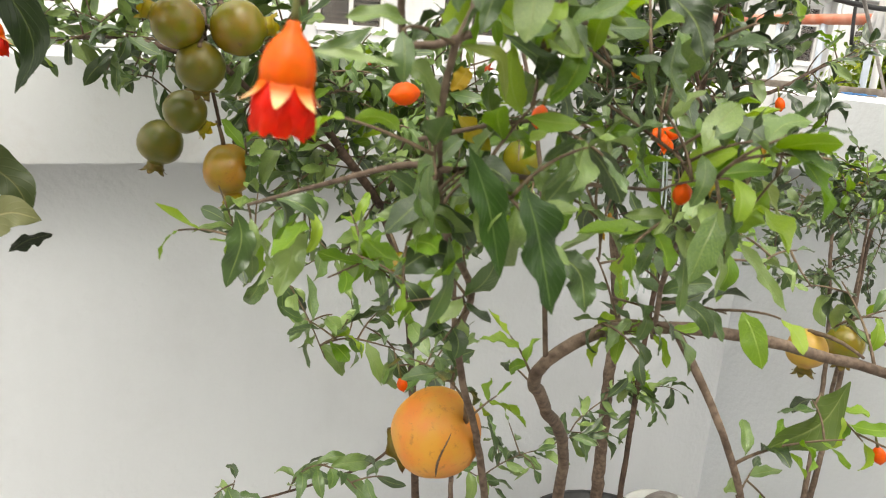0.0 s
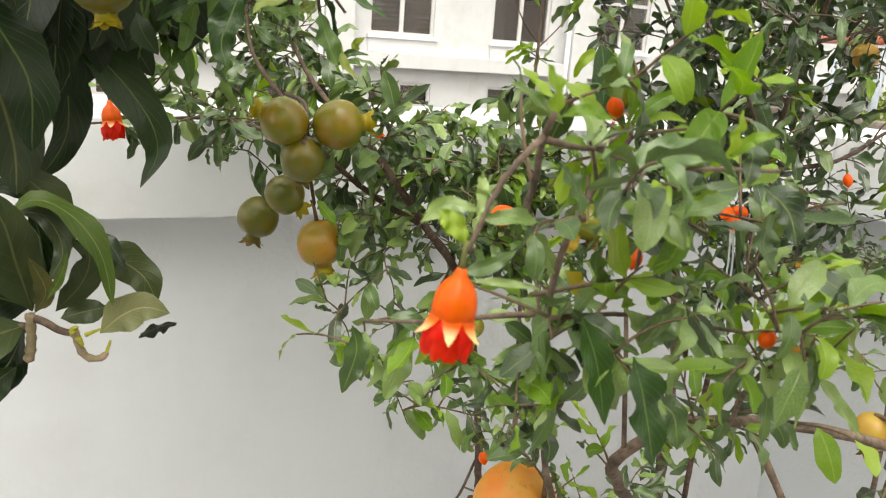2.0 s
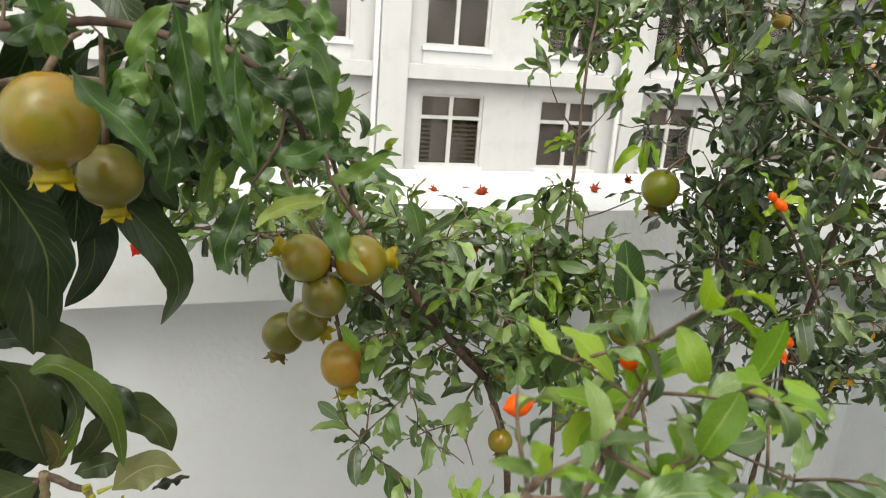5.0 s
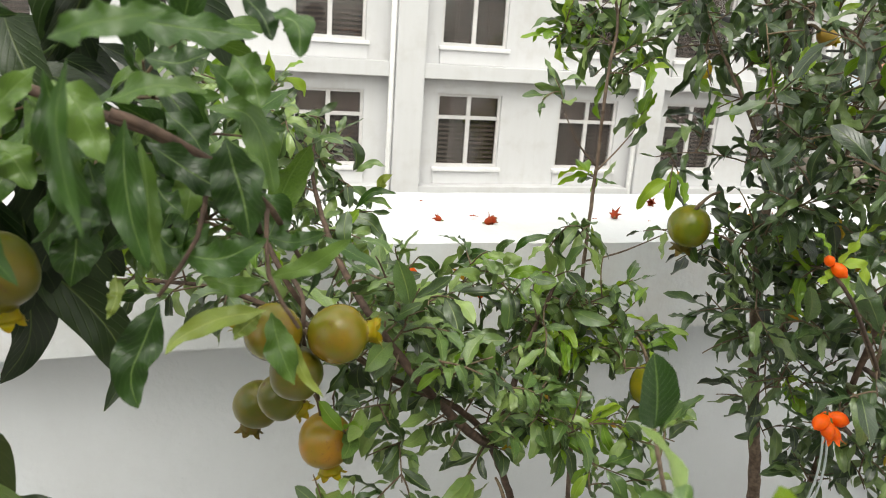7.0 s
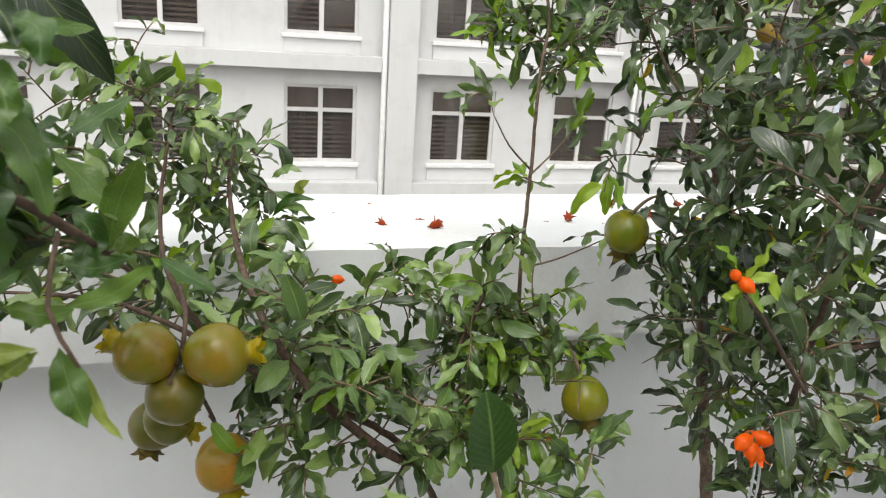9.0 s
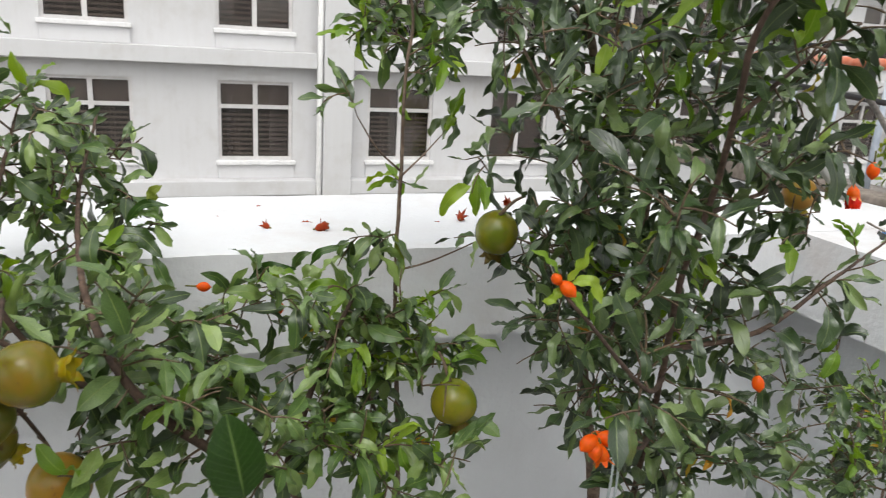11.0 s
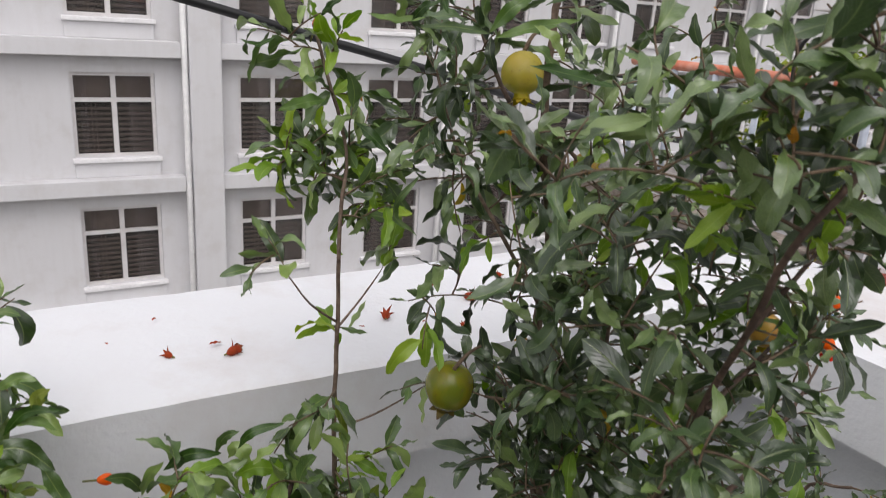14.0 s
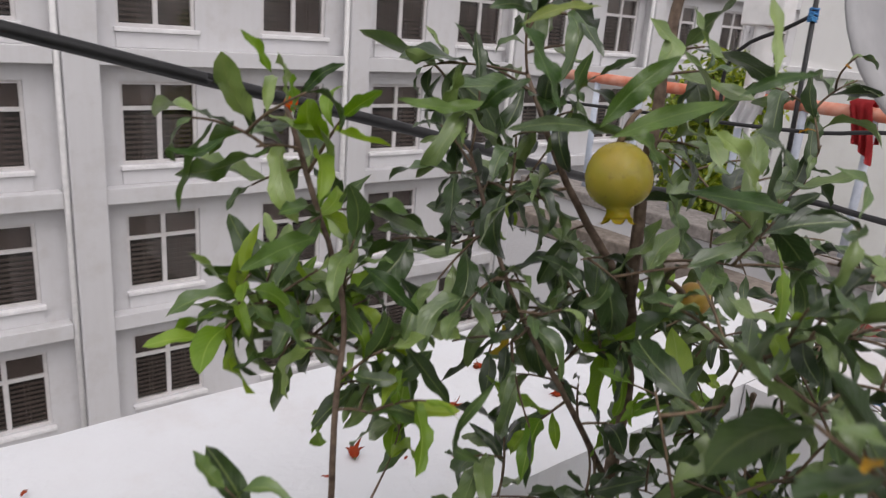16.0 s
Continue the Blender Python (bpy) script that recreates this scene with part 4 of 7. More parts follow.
def flower(at, down, size, label, seed=0, open_=True, petals=8, stalk=0.02, sepal_mat=None, petal_mat=None, name="pomegranate_flower", spread=(0.06, 0.22)):
    """A trumpet flower: waxy calyx with pointed lobes, crumpled petals in its mouth. size: from stalk to petal tips."""
    r = random.Random(seed)
    fl = base(name, *at)
    tagged(fl, label, "flower", "pomegranate flowers")
    m4 = aim(at, down)
    S = size
    bm = bmesh.new()
    uv = bm.loops.layers.uv.new("UVMap")
    bell = [(0.0, -0.34), (0.055, -0.33), (0.075, -0.28), (0.095, -0.22), (0.165, -0.15), (0.225, -0.06), (0.258, 0.04), (0.272, 0.14), (0.265, 0.24), (0.24, 0.27), (0.2, 0.1), (0.0, 0.0)]
    lathe(bm, [(q * S, h * S) for q, h in bell], 24, lambda a, s: 1 + 0.035 * math.cos(6 * a), m4)
    for f in bm.faces:
        for lp in f.loops:
            lp[uv].uv = (0.5, 0.2)
    for j in range(6):
        turn = m4 @ Matrix.Rotation(6.283 * j / 6 + r.uniform(-0.08, 0.08), 4, "Z")
        flare = r.uniform(*spread)
        ribbon(bm, uv, turn, 7, lambda v: 0.128 * S * (1 - v ** 1.3) ** 0.8 + 0.002 * S, lambda v: (S * (0.25 + 0.06 * v + flare * v ** 2.2), S * (0.20 + 0.31 * v - 0.04 * v ** 3)))
    part("calyx", bm, sepal_mat or CALYX, fl, "", True)
    if open_:
        for j in range(petals):
            bm = bmesh.new()
            uv = bm.loops.layers.uv.new("UVMap")
            turn = m4 @ Matrix.Rotation(6.283 * (j + 0.5) / petals + r.uniform(-0.2, 0.2), 4, "Z")
            grid = []
            for i in range(7):
                v = i / 6
                w = 0.21 * S * math.sin(math.pi * (0.14 + 0.70 * v)) ** 0.7
                row = []
                for q in range(7):
                    s = q / 3 - 1
                    crump = (noise.noise(Vector((s * 2.3 + seed + j * 3.1, v * 3.7, seed * 1.7))) * 0.09 + noise.noise(Vector((s * 6.1 + j * 2.3, v * 6.0, seed * 1.3))) * 0.05) * S * v
                    row.append(bm.verts.new(turn @ Vector((S * (0.16 + 0.13 * math.sin(2.4 * v) - 0.05 * s * s) + crump, s * w, S * (0.15 + 0.61 * v) - 0.05 * S * s * s * v + crump * 0.7))))
                grid.append(row)
            for i in range(6):
                for q in range(6):
                    f = bm.faces.new((grid[i][q], grid[i][q + 1], grid[i + 1][q + 1], grid[i + 1][q]))
                    for lp, vv in zip(f.loops, (i, i, i + 1, i + 1)):
                        lp[uv].uv = (0.5, vv / 6)
            part("petal", bm, petal_mat or PETAL, fl, "", True)
    bm = bmesh.new()
    a = m4 @ Vector((0, 0, -0.32 * S))
    c = m4 @ Vector((0, 0, -0.32 * S - stalk)) + Vector((0, 0, 0.2 * stalk))
    tube(bm, [a.lerp(c, i / 3) for i in range(4)], [0.0022, 0.0018, 0.0016, 0.0016], 6)
    part("stalk", bm, GREEN_TWIG, fl, "", True)
    return fl


def bud(at, down, size, label, mat=None, stalk=0.018):
    """A closed flower bud: waxy pear shape with a pinched six-pointed tip."""
    ob = base("flower_bud", *at)
    tagged(ob, label, "flower bud", "pomegranate buds")
    m4 = aim(at, down)
    S = size
    bm = bmesh.new()
    uv = bm.loops.layers.uv.new("UVMap")
    lathe(bm, [(0.0, -0.55 * S), (0.10 * S, -0.52 * S), (0.22 * S, -0.40 * S), (0.33 * S, -0.2 * S), (0.36 * S, 0.0), (0.33 * S, 0.18 * S), (0.22 * S, 0.33 * S), (0.10 * S, 0.44 * S), (0.03 * S, 0.52 * S), (0.0, 0.53 * S)], 18, lambda a, s: 1 + 0.05 * math.cos(6 * a) * s, m4)
    for f in bm.faces:
        for lp in f.loops:
            lp[uv].uv = (0.5, 0.3)
    part("calyx", bm, mat or SEPAL, ob, "", True)
    bm = bmesh.new()
    a, c = m4 @ Vector((0, 0, -0.5 * S)), m4 @ Vector((0, 0, -0.5 * S - stalk))
    tube(bm, [a, a.lerp(c, 0.5), c], [0.0018, 0.0015, 0.0014], 6)
    part("stalk", bm, GREEN_TWIG, ob, "", True)
    return ob


def pot(name, x, y, r, h, mat, label):
    ob = base(name, x, y, 0)
    tagged(ob, label, "plant pot", "plant pots")
    m4 = Matrix.Translation((x, y, 0))
    bm = bmesh.new()
    lathe(bm, [(0, 0.001), (r * 0.74, 0.001), (r * 0.78, 0.01), (r * 0.95, h - 0.04), (r * 1.04, h - 0.04), (r * 1.05, h), (r * 0.97, h), (r * 0.92, h - 0.05), (r * 0.9, h - 0.06), (0, h - 0.07)], 32, None, m4)
    part("shell", bm, mat, ob, "", True)
    bm = bmesh.new()
    lathe(bm, [(r * 0.905, h - 0.05), (r * 0.6, h - 0.035), (r * 0.3, h - 0.04), (0, h - 0.03)], 20, lambda a, s: 1 + 0.0 * a, m4)
    part("soil", bm, SOIL, ob, "", True)
    return ob


# ---- pots ----
for x, y, r in ((0.50, 0.73, 0.15), (0.67, 1.25, 0.17), (1.09, 1.17, 0.20), (1.50, 0.95, 0.15), (-0.48, 0.74, 0.13), (-0.62, 1.05, 0.14)):
    pot("plant_pot", x, y, r, 0.34, POT, "black plastic plant pot filled with dark soil")
pot("white_planter", 1.52, 1.40, 0.12, 0.16, WHITE_POT, "white plastic pot standing in the terrace corner")
bm = bmesh.new()
lathe(bm, [(0, -0.04), (0.04, -0.035), (0.06, 0), (0.045, 0.03), (0, 0.04)], 12, lambda a, s: 1 + 0.2 * math.cos(2 * a) + 0.08 * math.cos(5 * a), Matrix.Translation((1.53, 1.42, 0.165)))
tagged(part("stone", bm, STONE), "rough grey stone lying on the white pot", "stone")

# ---- shrubs ----
near = base("pomegranate_shrub", 0.50, 0.73, 0.30)
tagged(near, "young pomegranate shrub with an arching limb and orange blooms", "shrub", "potted pomegranate shrubs")
mid = base("pomegranate_shrub", 0.62, 1.24, 0.30)
tagged(mid, "leafy pomegranate shrub bearing a hanging bunch of olive fruit", "shrub", "potted pomegranate shrubs")
left = base("pomegranate_shrub", -0.48, 0.74, 0.30)
tagged(left, "pomegranate shrub with long curled leaves and hanging green fruit", "shrub", "potted pomegranate shrubs")
thin = base("pomegranate_shrub", 0.72, 1.27, 0.30)
tagged(thin, "slender upright pomegranate sapling with sparse leaves by the parapet", "shrub", "potted pomegranate shrubs")
tall = base("pomegranate_shrub", 1.12, 1.22, 0.30)
tagged(tall, "tall bushy pomegranate with a straight brown trunk by the parapet", "shrub", "potted pomegranate shrubs")
right = base("pomegranate_shrub", 1.06, 1.10, 0.30)
tagged(right, "spreading pomegranate shrub with a stout leaning brown limb", "shrub", "potted pomegranate shrubs")
low = base("pomegranate_shrub", 1.50, 0.95, 0.30)
tagged(low, "low bushy pomegranate shrub in the terrace corner", "shrub", "potted pomegranate shrubs")

NEAR_CLOUDS = [
    (0.21, 0.36, 1.41, 0.04, 0.04, 4), (0.21, 0.42, 1.36, 0.04, 0.04, 7), (0.24, 0.34, 1.37, 0.03, 0.04, 4), (0.38, 0.31, 1.41, 0.03, 0.03, 7), (0.40, 0.37, 1.36, 0.03, 0.04, 6),
    (0.36, 0.45, 1.34, 0.04, 0.04, 6), (0.46, 0.50, 1.24, 0.05, 0.04, 6), (0.69, 0.42, 1.13, 0.05, 0.03, 3), (0.71, 0.50, 1.02, 0.05, 0.05, 3), (0.88, 0.55, 1.18, 0.07, 0.06, 7),
    (0.12, 0.60, 1.30, 0.03, 0.03, 3), (0.15, 0.55, 1.35, 0.03, 0.03, 2), (0.29, 0.50, 1.26, 0.04, 0.04, 5), (0.29, 0.44, 1.57, 0.04, 0.03, 1), (0.30, 0.33, 1.56, 0.03, 0.02, 3),
]
NEAR_CLOUDS += [
    (0.76, 0.40, 1.10, 0.03, 0.03, 2), (0.39, 0.62, 1.14, 0.06, 0.05, 7), (0.48, 0.50, 1.29, 0.06, 0.04, 7), (0.52, 0.45, 1.30, 0.04, 0.04, 5), (0.25, 0.58, 1.27, 0.04, 0.04, 6),
    (0.21, 0.60, 1.30, 0.04, 0.04, 4), (0.21, 0.42, 1.57, 0.04, 0.03, 3), (0.27, 0.38, 1.58, 0.03, 0.02, 1), (0.23, 0.40, 1.51, 0.05, 0.03, 4), (0.35, 0.40, 1.49, 0.05, 0.03, 7),
    (0.27, 0.42, 1.60, 0.03, 0.02, 1), (0.64, 0.45, 1.29, 0.05, 0.04, 4), (0.20, 0.34, 1.52, 0.05, 0.04, 5), (0.27, 0.36, 1.50, 0.04, 0.04, 5), (0.30, 0.38, 1.46, 0.05, 0.04, 6),
]
NEAR_CLOUDS += [
    (0.44, 0.36, 1.42, 0.05, 0.05, 6),
]
MID_CLOUDS = [
    (0.25, 0.95, 1.52, 0.06, 0.05, 5), (0.30, 0.95, 1.42, 0.06, 0.05, 2), (0.20, 1.00, 1.46, 0.06, 0.04, 5), (0.01, 1.32, 1.71, 0.07, 0.06, 3), (0.32, 1.12, 1.46, 0.08, 0.06, 3),
    (0.47, 1.18, 1.43, 0.10, 0.08, 10), (0.61, 1.20, 1.42, 0.08, 0.08, 8), (0.24, 1.00, 1.30, 0.07, 0.06, 8), (0.18, 0.92, 1.24, 0.04, 0.05, 6), (0.30, 0.98, 1.16, 0.09, 0.07, 10),
    (0.47, 1.10, 1.31, 0.10, 0.10, 10), (0.28, 0.85, 1.11, 0.07, 0.05, 8), (0.29, 0.80, 0.90, 0.05, 0.03, 3), (0.12, 0.85, 0.89, 0.04, 0.02, 2), (0.39, 0.80, 1.07, 0.05, 0.04, 7),
]
MID_CLOUDS += [
    (0.15, 1.32, 1.70, 0.05, 0.05, 4), (0.16, 1.32, 1.58, 0.06, 0.04, 5), (0.30, 1.10, 1.44, 0.08, 0.05, 4), (0.26, 1.00, 1.42, 0.05, 0.05, 2), (0.09, 1.32, 1.71, 0.09, 0.07, 8),
    (0.18, 1.32, 1.61, 0.08, 0.06, 6), (0.25, 1.10, 1.38, 0.08, 0.07, 12), (0.12, 1.20, 1.44, 0.07, 0.08, 16), (0.34, 1.10, 1.38, 0.07, 0.07, 3), (0.27, 1.45, 1.49, 0.05, 0.05, 2),
    (0.34, 1.00, 1.41, 0.07, 0.06, 5), (0.00, 1.30, 1.44, 0.13, 0.04, 9), (0.00, 1.15, 1.47, 0.06, 0.06, 7), (0.18, 1.32, 1.57, 0.04, 0.05, 2), (0.24, 1.05, 1.32, 0.08, 0.05, 8),
]
MID_CLOUDS += [
    (0.37, 1.02, 1.28, 0.07, 0.04, 6), (0.48, 1.05, 1.27, 0.08, 0.05, 12), (0.30, 1.20, 1.43, 0.09, 0.05, 5), (0.65, 0.95, 0.77, 0.10, 0.07, 6), (0.82, 1.00, 0.78, 0.07, 0.07, 6),
    (1.11, 1.10, 0.72, 0.10, 0.08, 8), (0.43, 1.20, 1.48, 0.09, 0.04, 4), (0.54, 1.15, 1.35, 0.10, 0.07, 10), (0.03, 1.40, 1.68, 0.07, 0.06, 7), (0.08, 1.40, 1.64, 0.07, 0.06, 7),
    (0.15, 1.50, 1.67, 0.07, 0.06, 7), (0.03, 1.35, 1.58, 0.07, 0.06, 7), (0.12, 1.40, 1.57, 0.07, 0.06, 7), (0.19, 1.48, 1.60, 0.07, 0.06, 7), (0.06, 1.30, 1.50, 0.07, 0.06, 7),
]
MID_CLOUDS += [
    (0.16, 1.30, 1.50, 0.07, 0.06, 7), (0.25, 1.40, 1.53, 0.07, 0.06, 7), (0.05, 1.20, 1.46, 0.07, 0.06, 7), (0.15, 1.15, 1.46, 0.07, 0.06, 7), (0.23, 1.20, 1.47, 0.07, 0.06, 7),
    (0.01, 1.40, 1.74, 0.07, 0.06, 7), (-0.06, 1.35, 1.60, 0.08, 0.08, 9), (-0.12, 1.30, 1.48, 0.09, 0.05, 7), (-0.05, 1.40, 1.75, 0.09, 0.06, 7), (0.29, 1.00, 1.49, 0.06, 0.05, 5),
    (0.28, 0.95, 1.43, 0.06, 0.05, 6), (0.37, 1.05, 1.42, 0.07, 0.05, 7), (0.48, 1.20, 1.42, 0.07, 0.05, 6), (0.41, 1.00, 1.34, 0.07, 0.05, 7), (0.31, 1.10, 1.39, 0.07, 0.05, 6),
]
# The first three clouds are unseen leaves added to shade those below.
LEFT_CLOUDS = [
    (-0.15, 0.76, 1.84, 0.08, 0.04, 4), (-0.04, 0.78, 1.87, 0.07, 0.03, 2), (-0.25, 0.76, 1.76, 0.04, 0.07, 3), (-0.10, 0.90, 1.68, 0.08, 0.04, 4), (-0.04, 0.90, 1.61, 0.05, 0.04, 2),
    (-0.02, 1.00, 1.52, 0.05, 0.05, 2), (-0.08, 0.76, 1.76, 0.06, 0.03, 4), (-0.01, 0.76, 1.75, 0.04, 0.05, 2), (-0.01, 0.76, 1.65, 0.04, 0.05, 2), (0.06, 0.80, 1.66, 0.04, 0.03, 2),
    (-0.04, 0.76, 1.70, 0.04, 0.05, 3), (0.03, 0.76, 1.80, 0.04, 0.03, 1), (0.03, 0.76, 1.73, 0.03, 0.04, 3), (-0.15, 0.76, 1.76, 0.05, 0.03, 2), (0.00, 0.76, 1.68, 0.02, 0.03, 1),
]
LEFT_CLOUDS += [
    (0.01, 0.76, 1.71, 0.04, 0.04, 4),
]
THIN_CLOUDS = [
    (0.68, 1.33, 1.84, 0.08, 0.06, 15), (0.65, 1.30, 1.77, 0.08, 0.05, 4), (0.64, 1.28, 1.62, 0.05, 0.05, 2), (0.57, 1.20, 1.52, 0.06, 0.04, 3), (0.62, 1.20, 1.38, 0.11, 0.06, 18),
    (0.58, 1.20, 1.27, 0.09, 0.09, 23), (0.67, 1.12, 1.34, 0.07, 0.07, 13), (0.63, 1.10, 1.19, 0.11, 0.05, 16), (0.62, 1.33, 2.01, 0.06, 0.05, 4), (0.66, 1.33, 1.95, 0.07, 0.04, 5),
    (0.63, 1.33, 1.84, 0.07, 0.05, 7), (0.69, 1.33, 1.76, 0.07, 0.04, 4), (0.55, 1.25, 1.75, 0.02, 0.02, 2), (0.76, 1.33, 1.72, 0.03, 0.02, 2), (0.77, 1.25, 1.53, 0.04, 0.03, 2),
]
THIN_CLOUDS += [
    (0.56, 1.20, 1.33, 0.08, 0.05, 8), (0.53, 1.10, 1.25, 0.08, 0.06, 10), (0.68, 1.05, 1.27, 0.08, 0.05, 8),
]
TALL_CLOUDS = [
    (0.81, 1.20, 1.62, 0.09, 0.11, 3), (0.91, 1.15, 1.48, 0.10, 0.08, 13), (0.92, 1.20, 1.43, 0.12, 0.10, 21), (0.99, 1.10, 1.50, 0.12, 0.09, 12), (0.81, 1.25, 1.84, 0.10, 0.07, 6),
    (0.90, 1.20, 1.85, 0.10, 0.07, 6), (0.90, 1.20, 1.75, 0.15, 0.08, 6), (0.91, 1.20, 1.65, 0.13, 0.07, 4), (0.82, 1.20, 1.57, 0.09, 0.07, 4), (0.86, 1.15, 1.51, 0.09, 0.06, 6),
    (0.97, 1.10, 1.55, 0.10, 0.09, 11), (0.93, 1.05, 1.44, 0.12, 0.08, 20), (0.91, 1.10, 1.30, 0.10, 0.08, 12), (1.00, 1.05, 1.31, 0.09, 0.09, 13), (1.05, 1.05, 1.16, 0.13, 0.07, 21),
]
TALL_CLOUDS += [
    (0.82, 1.00, 1.43, 0.06, 0.06, 5), (0.83, 1.35, 2.02, 0.07, 0.05, 6), (0.85, 1.25, 2.06, 0.07, 0.07, 6), (0.94, 1.20, 2.04, 0.07, 0.06, 5), (0.85, 1.30, 1.95, 0.07, 0.06, 8),
    (0.86, 1.30, 1.86, 0.08, 0.06, 10), (0.90, 1.25, 1.79, 0.07, 0.06, 8), (0.95, 1.15, 1.95, 0.07, 0.06, 8), (0.88, 1.25, 1.70, 0.09, 0.04, 3), (0.97, 1.10, 1.76, 0.06, 0.11, 3),
    (0.83, 1.20, 1.91, 0.07, 0.06, 4), (0.99, 1.22, 1.82, 0.07, 0.06, 4), (1.12, 1.20, 1.81, 0.07, 0.06, 4), (1.09, 1.20, 1.74, 0.07, 0.06, 4), (1.20, 1.15, 1.76, 0.07, 0.06, 4),
]
TALL_CLOUDS += [
    (0.90, 1.25, 1.80, 0.07, 0.06, 4), (0.84, 1.25, 1.96, 0.07, 0.06, 4), (1.08, 1.25, 1.94, 0.07, 0.06, 4), (1.16, 1.18, 1.88, 0.07, 0.06, 4), (1.24, 1.10, 1.70, 0.07, 0.06, 4),
    (1.05, 1.20, 1.68, 0.07, 0.06, 4), (1.27, 1.15, 1.84, 0.07, 0.06, 4), (0.78, 1.25, 2.00, 0.07, 0.06, 4), (1.20, 1.20, 1.94, 0.07, 0.06, 4), (1.18, 1.20, 2.04, 0.07, 0.06, 4),
    (0.86, 1.02, 1.58, 0.08, 0.07, 8), (0.92, 1.02, 1.50, 0.08, 0.07, 8), (0.84, 1.02, 1.68, 0.06, 0.06, 6),
]
RIGHT_CLOUDS = [
    (0.79, 0.85, 1.95, 0.07, 0.05, 6), (0.82, 0.78, 1.96, 0.07, 0.05, 7), (1.02, 0.82, 1.87, 0.09, 0.07, 9), (1.08, 0.82, 1.78, 0.08, 0.07, 6), (1.07, 0.85, 1.71, 0.07, 0.05, 4),
    (0.87, 1.00, 1.70, 0.11, 0.07, 7), (0.91, 0.90, 1.78, 0.08, 0.08, 7), (0.97, 1.05, 1.78, 0.09, 0.06, 8), (0.94, 1.10, 1.73, 0.06, 0.04, 7), (0.77, 0.85, 2.02, 0.04, 0.07, 2),
    (0.83, 0.95, 1.63, 0.09, 0.07, 10), (0.93, 0.90, 1.62, 0.09, 0.06, 9), (1.04, 0.95, 1.41, 0.09, 0.07, 8), (0.81, 0.80, 1.54, 0.05, 0.05, 7), (0.80, 0.78, 1.64, 0.05, 0.05, 7),
]
RIGHT_CLOUDS += [
    (0.81, 0.80, 1.44, 0.05, 0.06, 9), (0.81, 0.78, 1.70, 0.03, 0.04, 2), (0.92, 0.95, 1.76, 0.07, 0.08, 6), (1.00, 0.92, 1.82, 0.10, 0.08, 10), (0.97, 0.92, 1.65, 0.08, 0.07, 13),
    (1.06, 0.90, 1.72, 0.10, 0.07, 11), (1.06, 0.92, 1.59, 0.08, 0.06, 11), (1.01, 0.92, 1.51, 0.08, 0.08, 14), (1.02, 0.92, 1.40, 0.08, 0.08, 14), (1.02, 0.90, 1.28, 0.09, 0.08, 18),
    (1.22, 1.00, 1.65, 0.10, 0.08, 9), (1.29, 0.98, 1.51, 0.10, 0.07, 9), (1.60, 1.10, 1.56, 0.07, 0.04, 2), (1.25, 0.95, 1.36, 0.07, 0.08, 8), (0.93, 0.95, 1.86, 0.11, 0.10, 12),
]
RIGHT_CLOUDS += [
    (0.90, 0.86, 1.75, 0.11, 0.08, 7), (0.78, 0.74, 1.98, 0.04, 0.06, 8), (0.95, 0.78, 1.74, 0.05, 0.07, 4), (0.96, 0.80, 1.92, 0.08, 0.07, 7), (0.85, 1.05, 1.86, 0.08, 0.05, 12),
    (0.88, 1.00, 1.92, 0.04, 0.05, 7), (0.69, 0.88, 1.92, 0.02, 0.02, 4), (0.78, 0.90, 1.84, 0.03, 0.03, 6), (0.80, 1.00, 1.76, 0.06, 0.03, 9), (1.14, 0.90, 1.27, 0.09, 0.06, 10),
] + [
    (1.02, 0.95, 1.25, 0.09, 0.07, 10), (0.86, 0.76, 2.02, 0.07, 0.05, 8),
    (0.92, 0.77, 1.97, 0.07, 0.06, 10), (0.84, 0.74, 1.95, 0.05, 0.05, 5), (0.90, 0.76, 2.07, 0.06, 0.04, 7), (0.93, 0.80, 1.88, 0.06, 0.06, 8),
]
LOW_CLOUDS = [
    (1.33, 0.85, 1.30, 0.09, 0.07, 17), (1.56, 0.90, 1.25, 0.07, 0.07, 13), (1.22, 0.80, 1.27, 0.07, 0.05, 12), (1.34, 0.75, 1.27, 0.07, 0.05, 12), (1.61, 1.15, 1.15, 0.14, 0.12, 17),
    (1.68, 1.10, 1.03, 0.09, 0.11, 14), (1.48, 1.10, 1.03, 0.10, 0.09, 9), (1.28, 0.85, 1.25, 0.08, 0.06, 8), (1.59, 0.90, 1.18, 0.09, 0.07, 8),
]

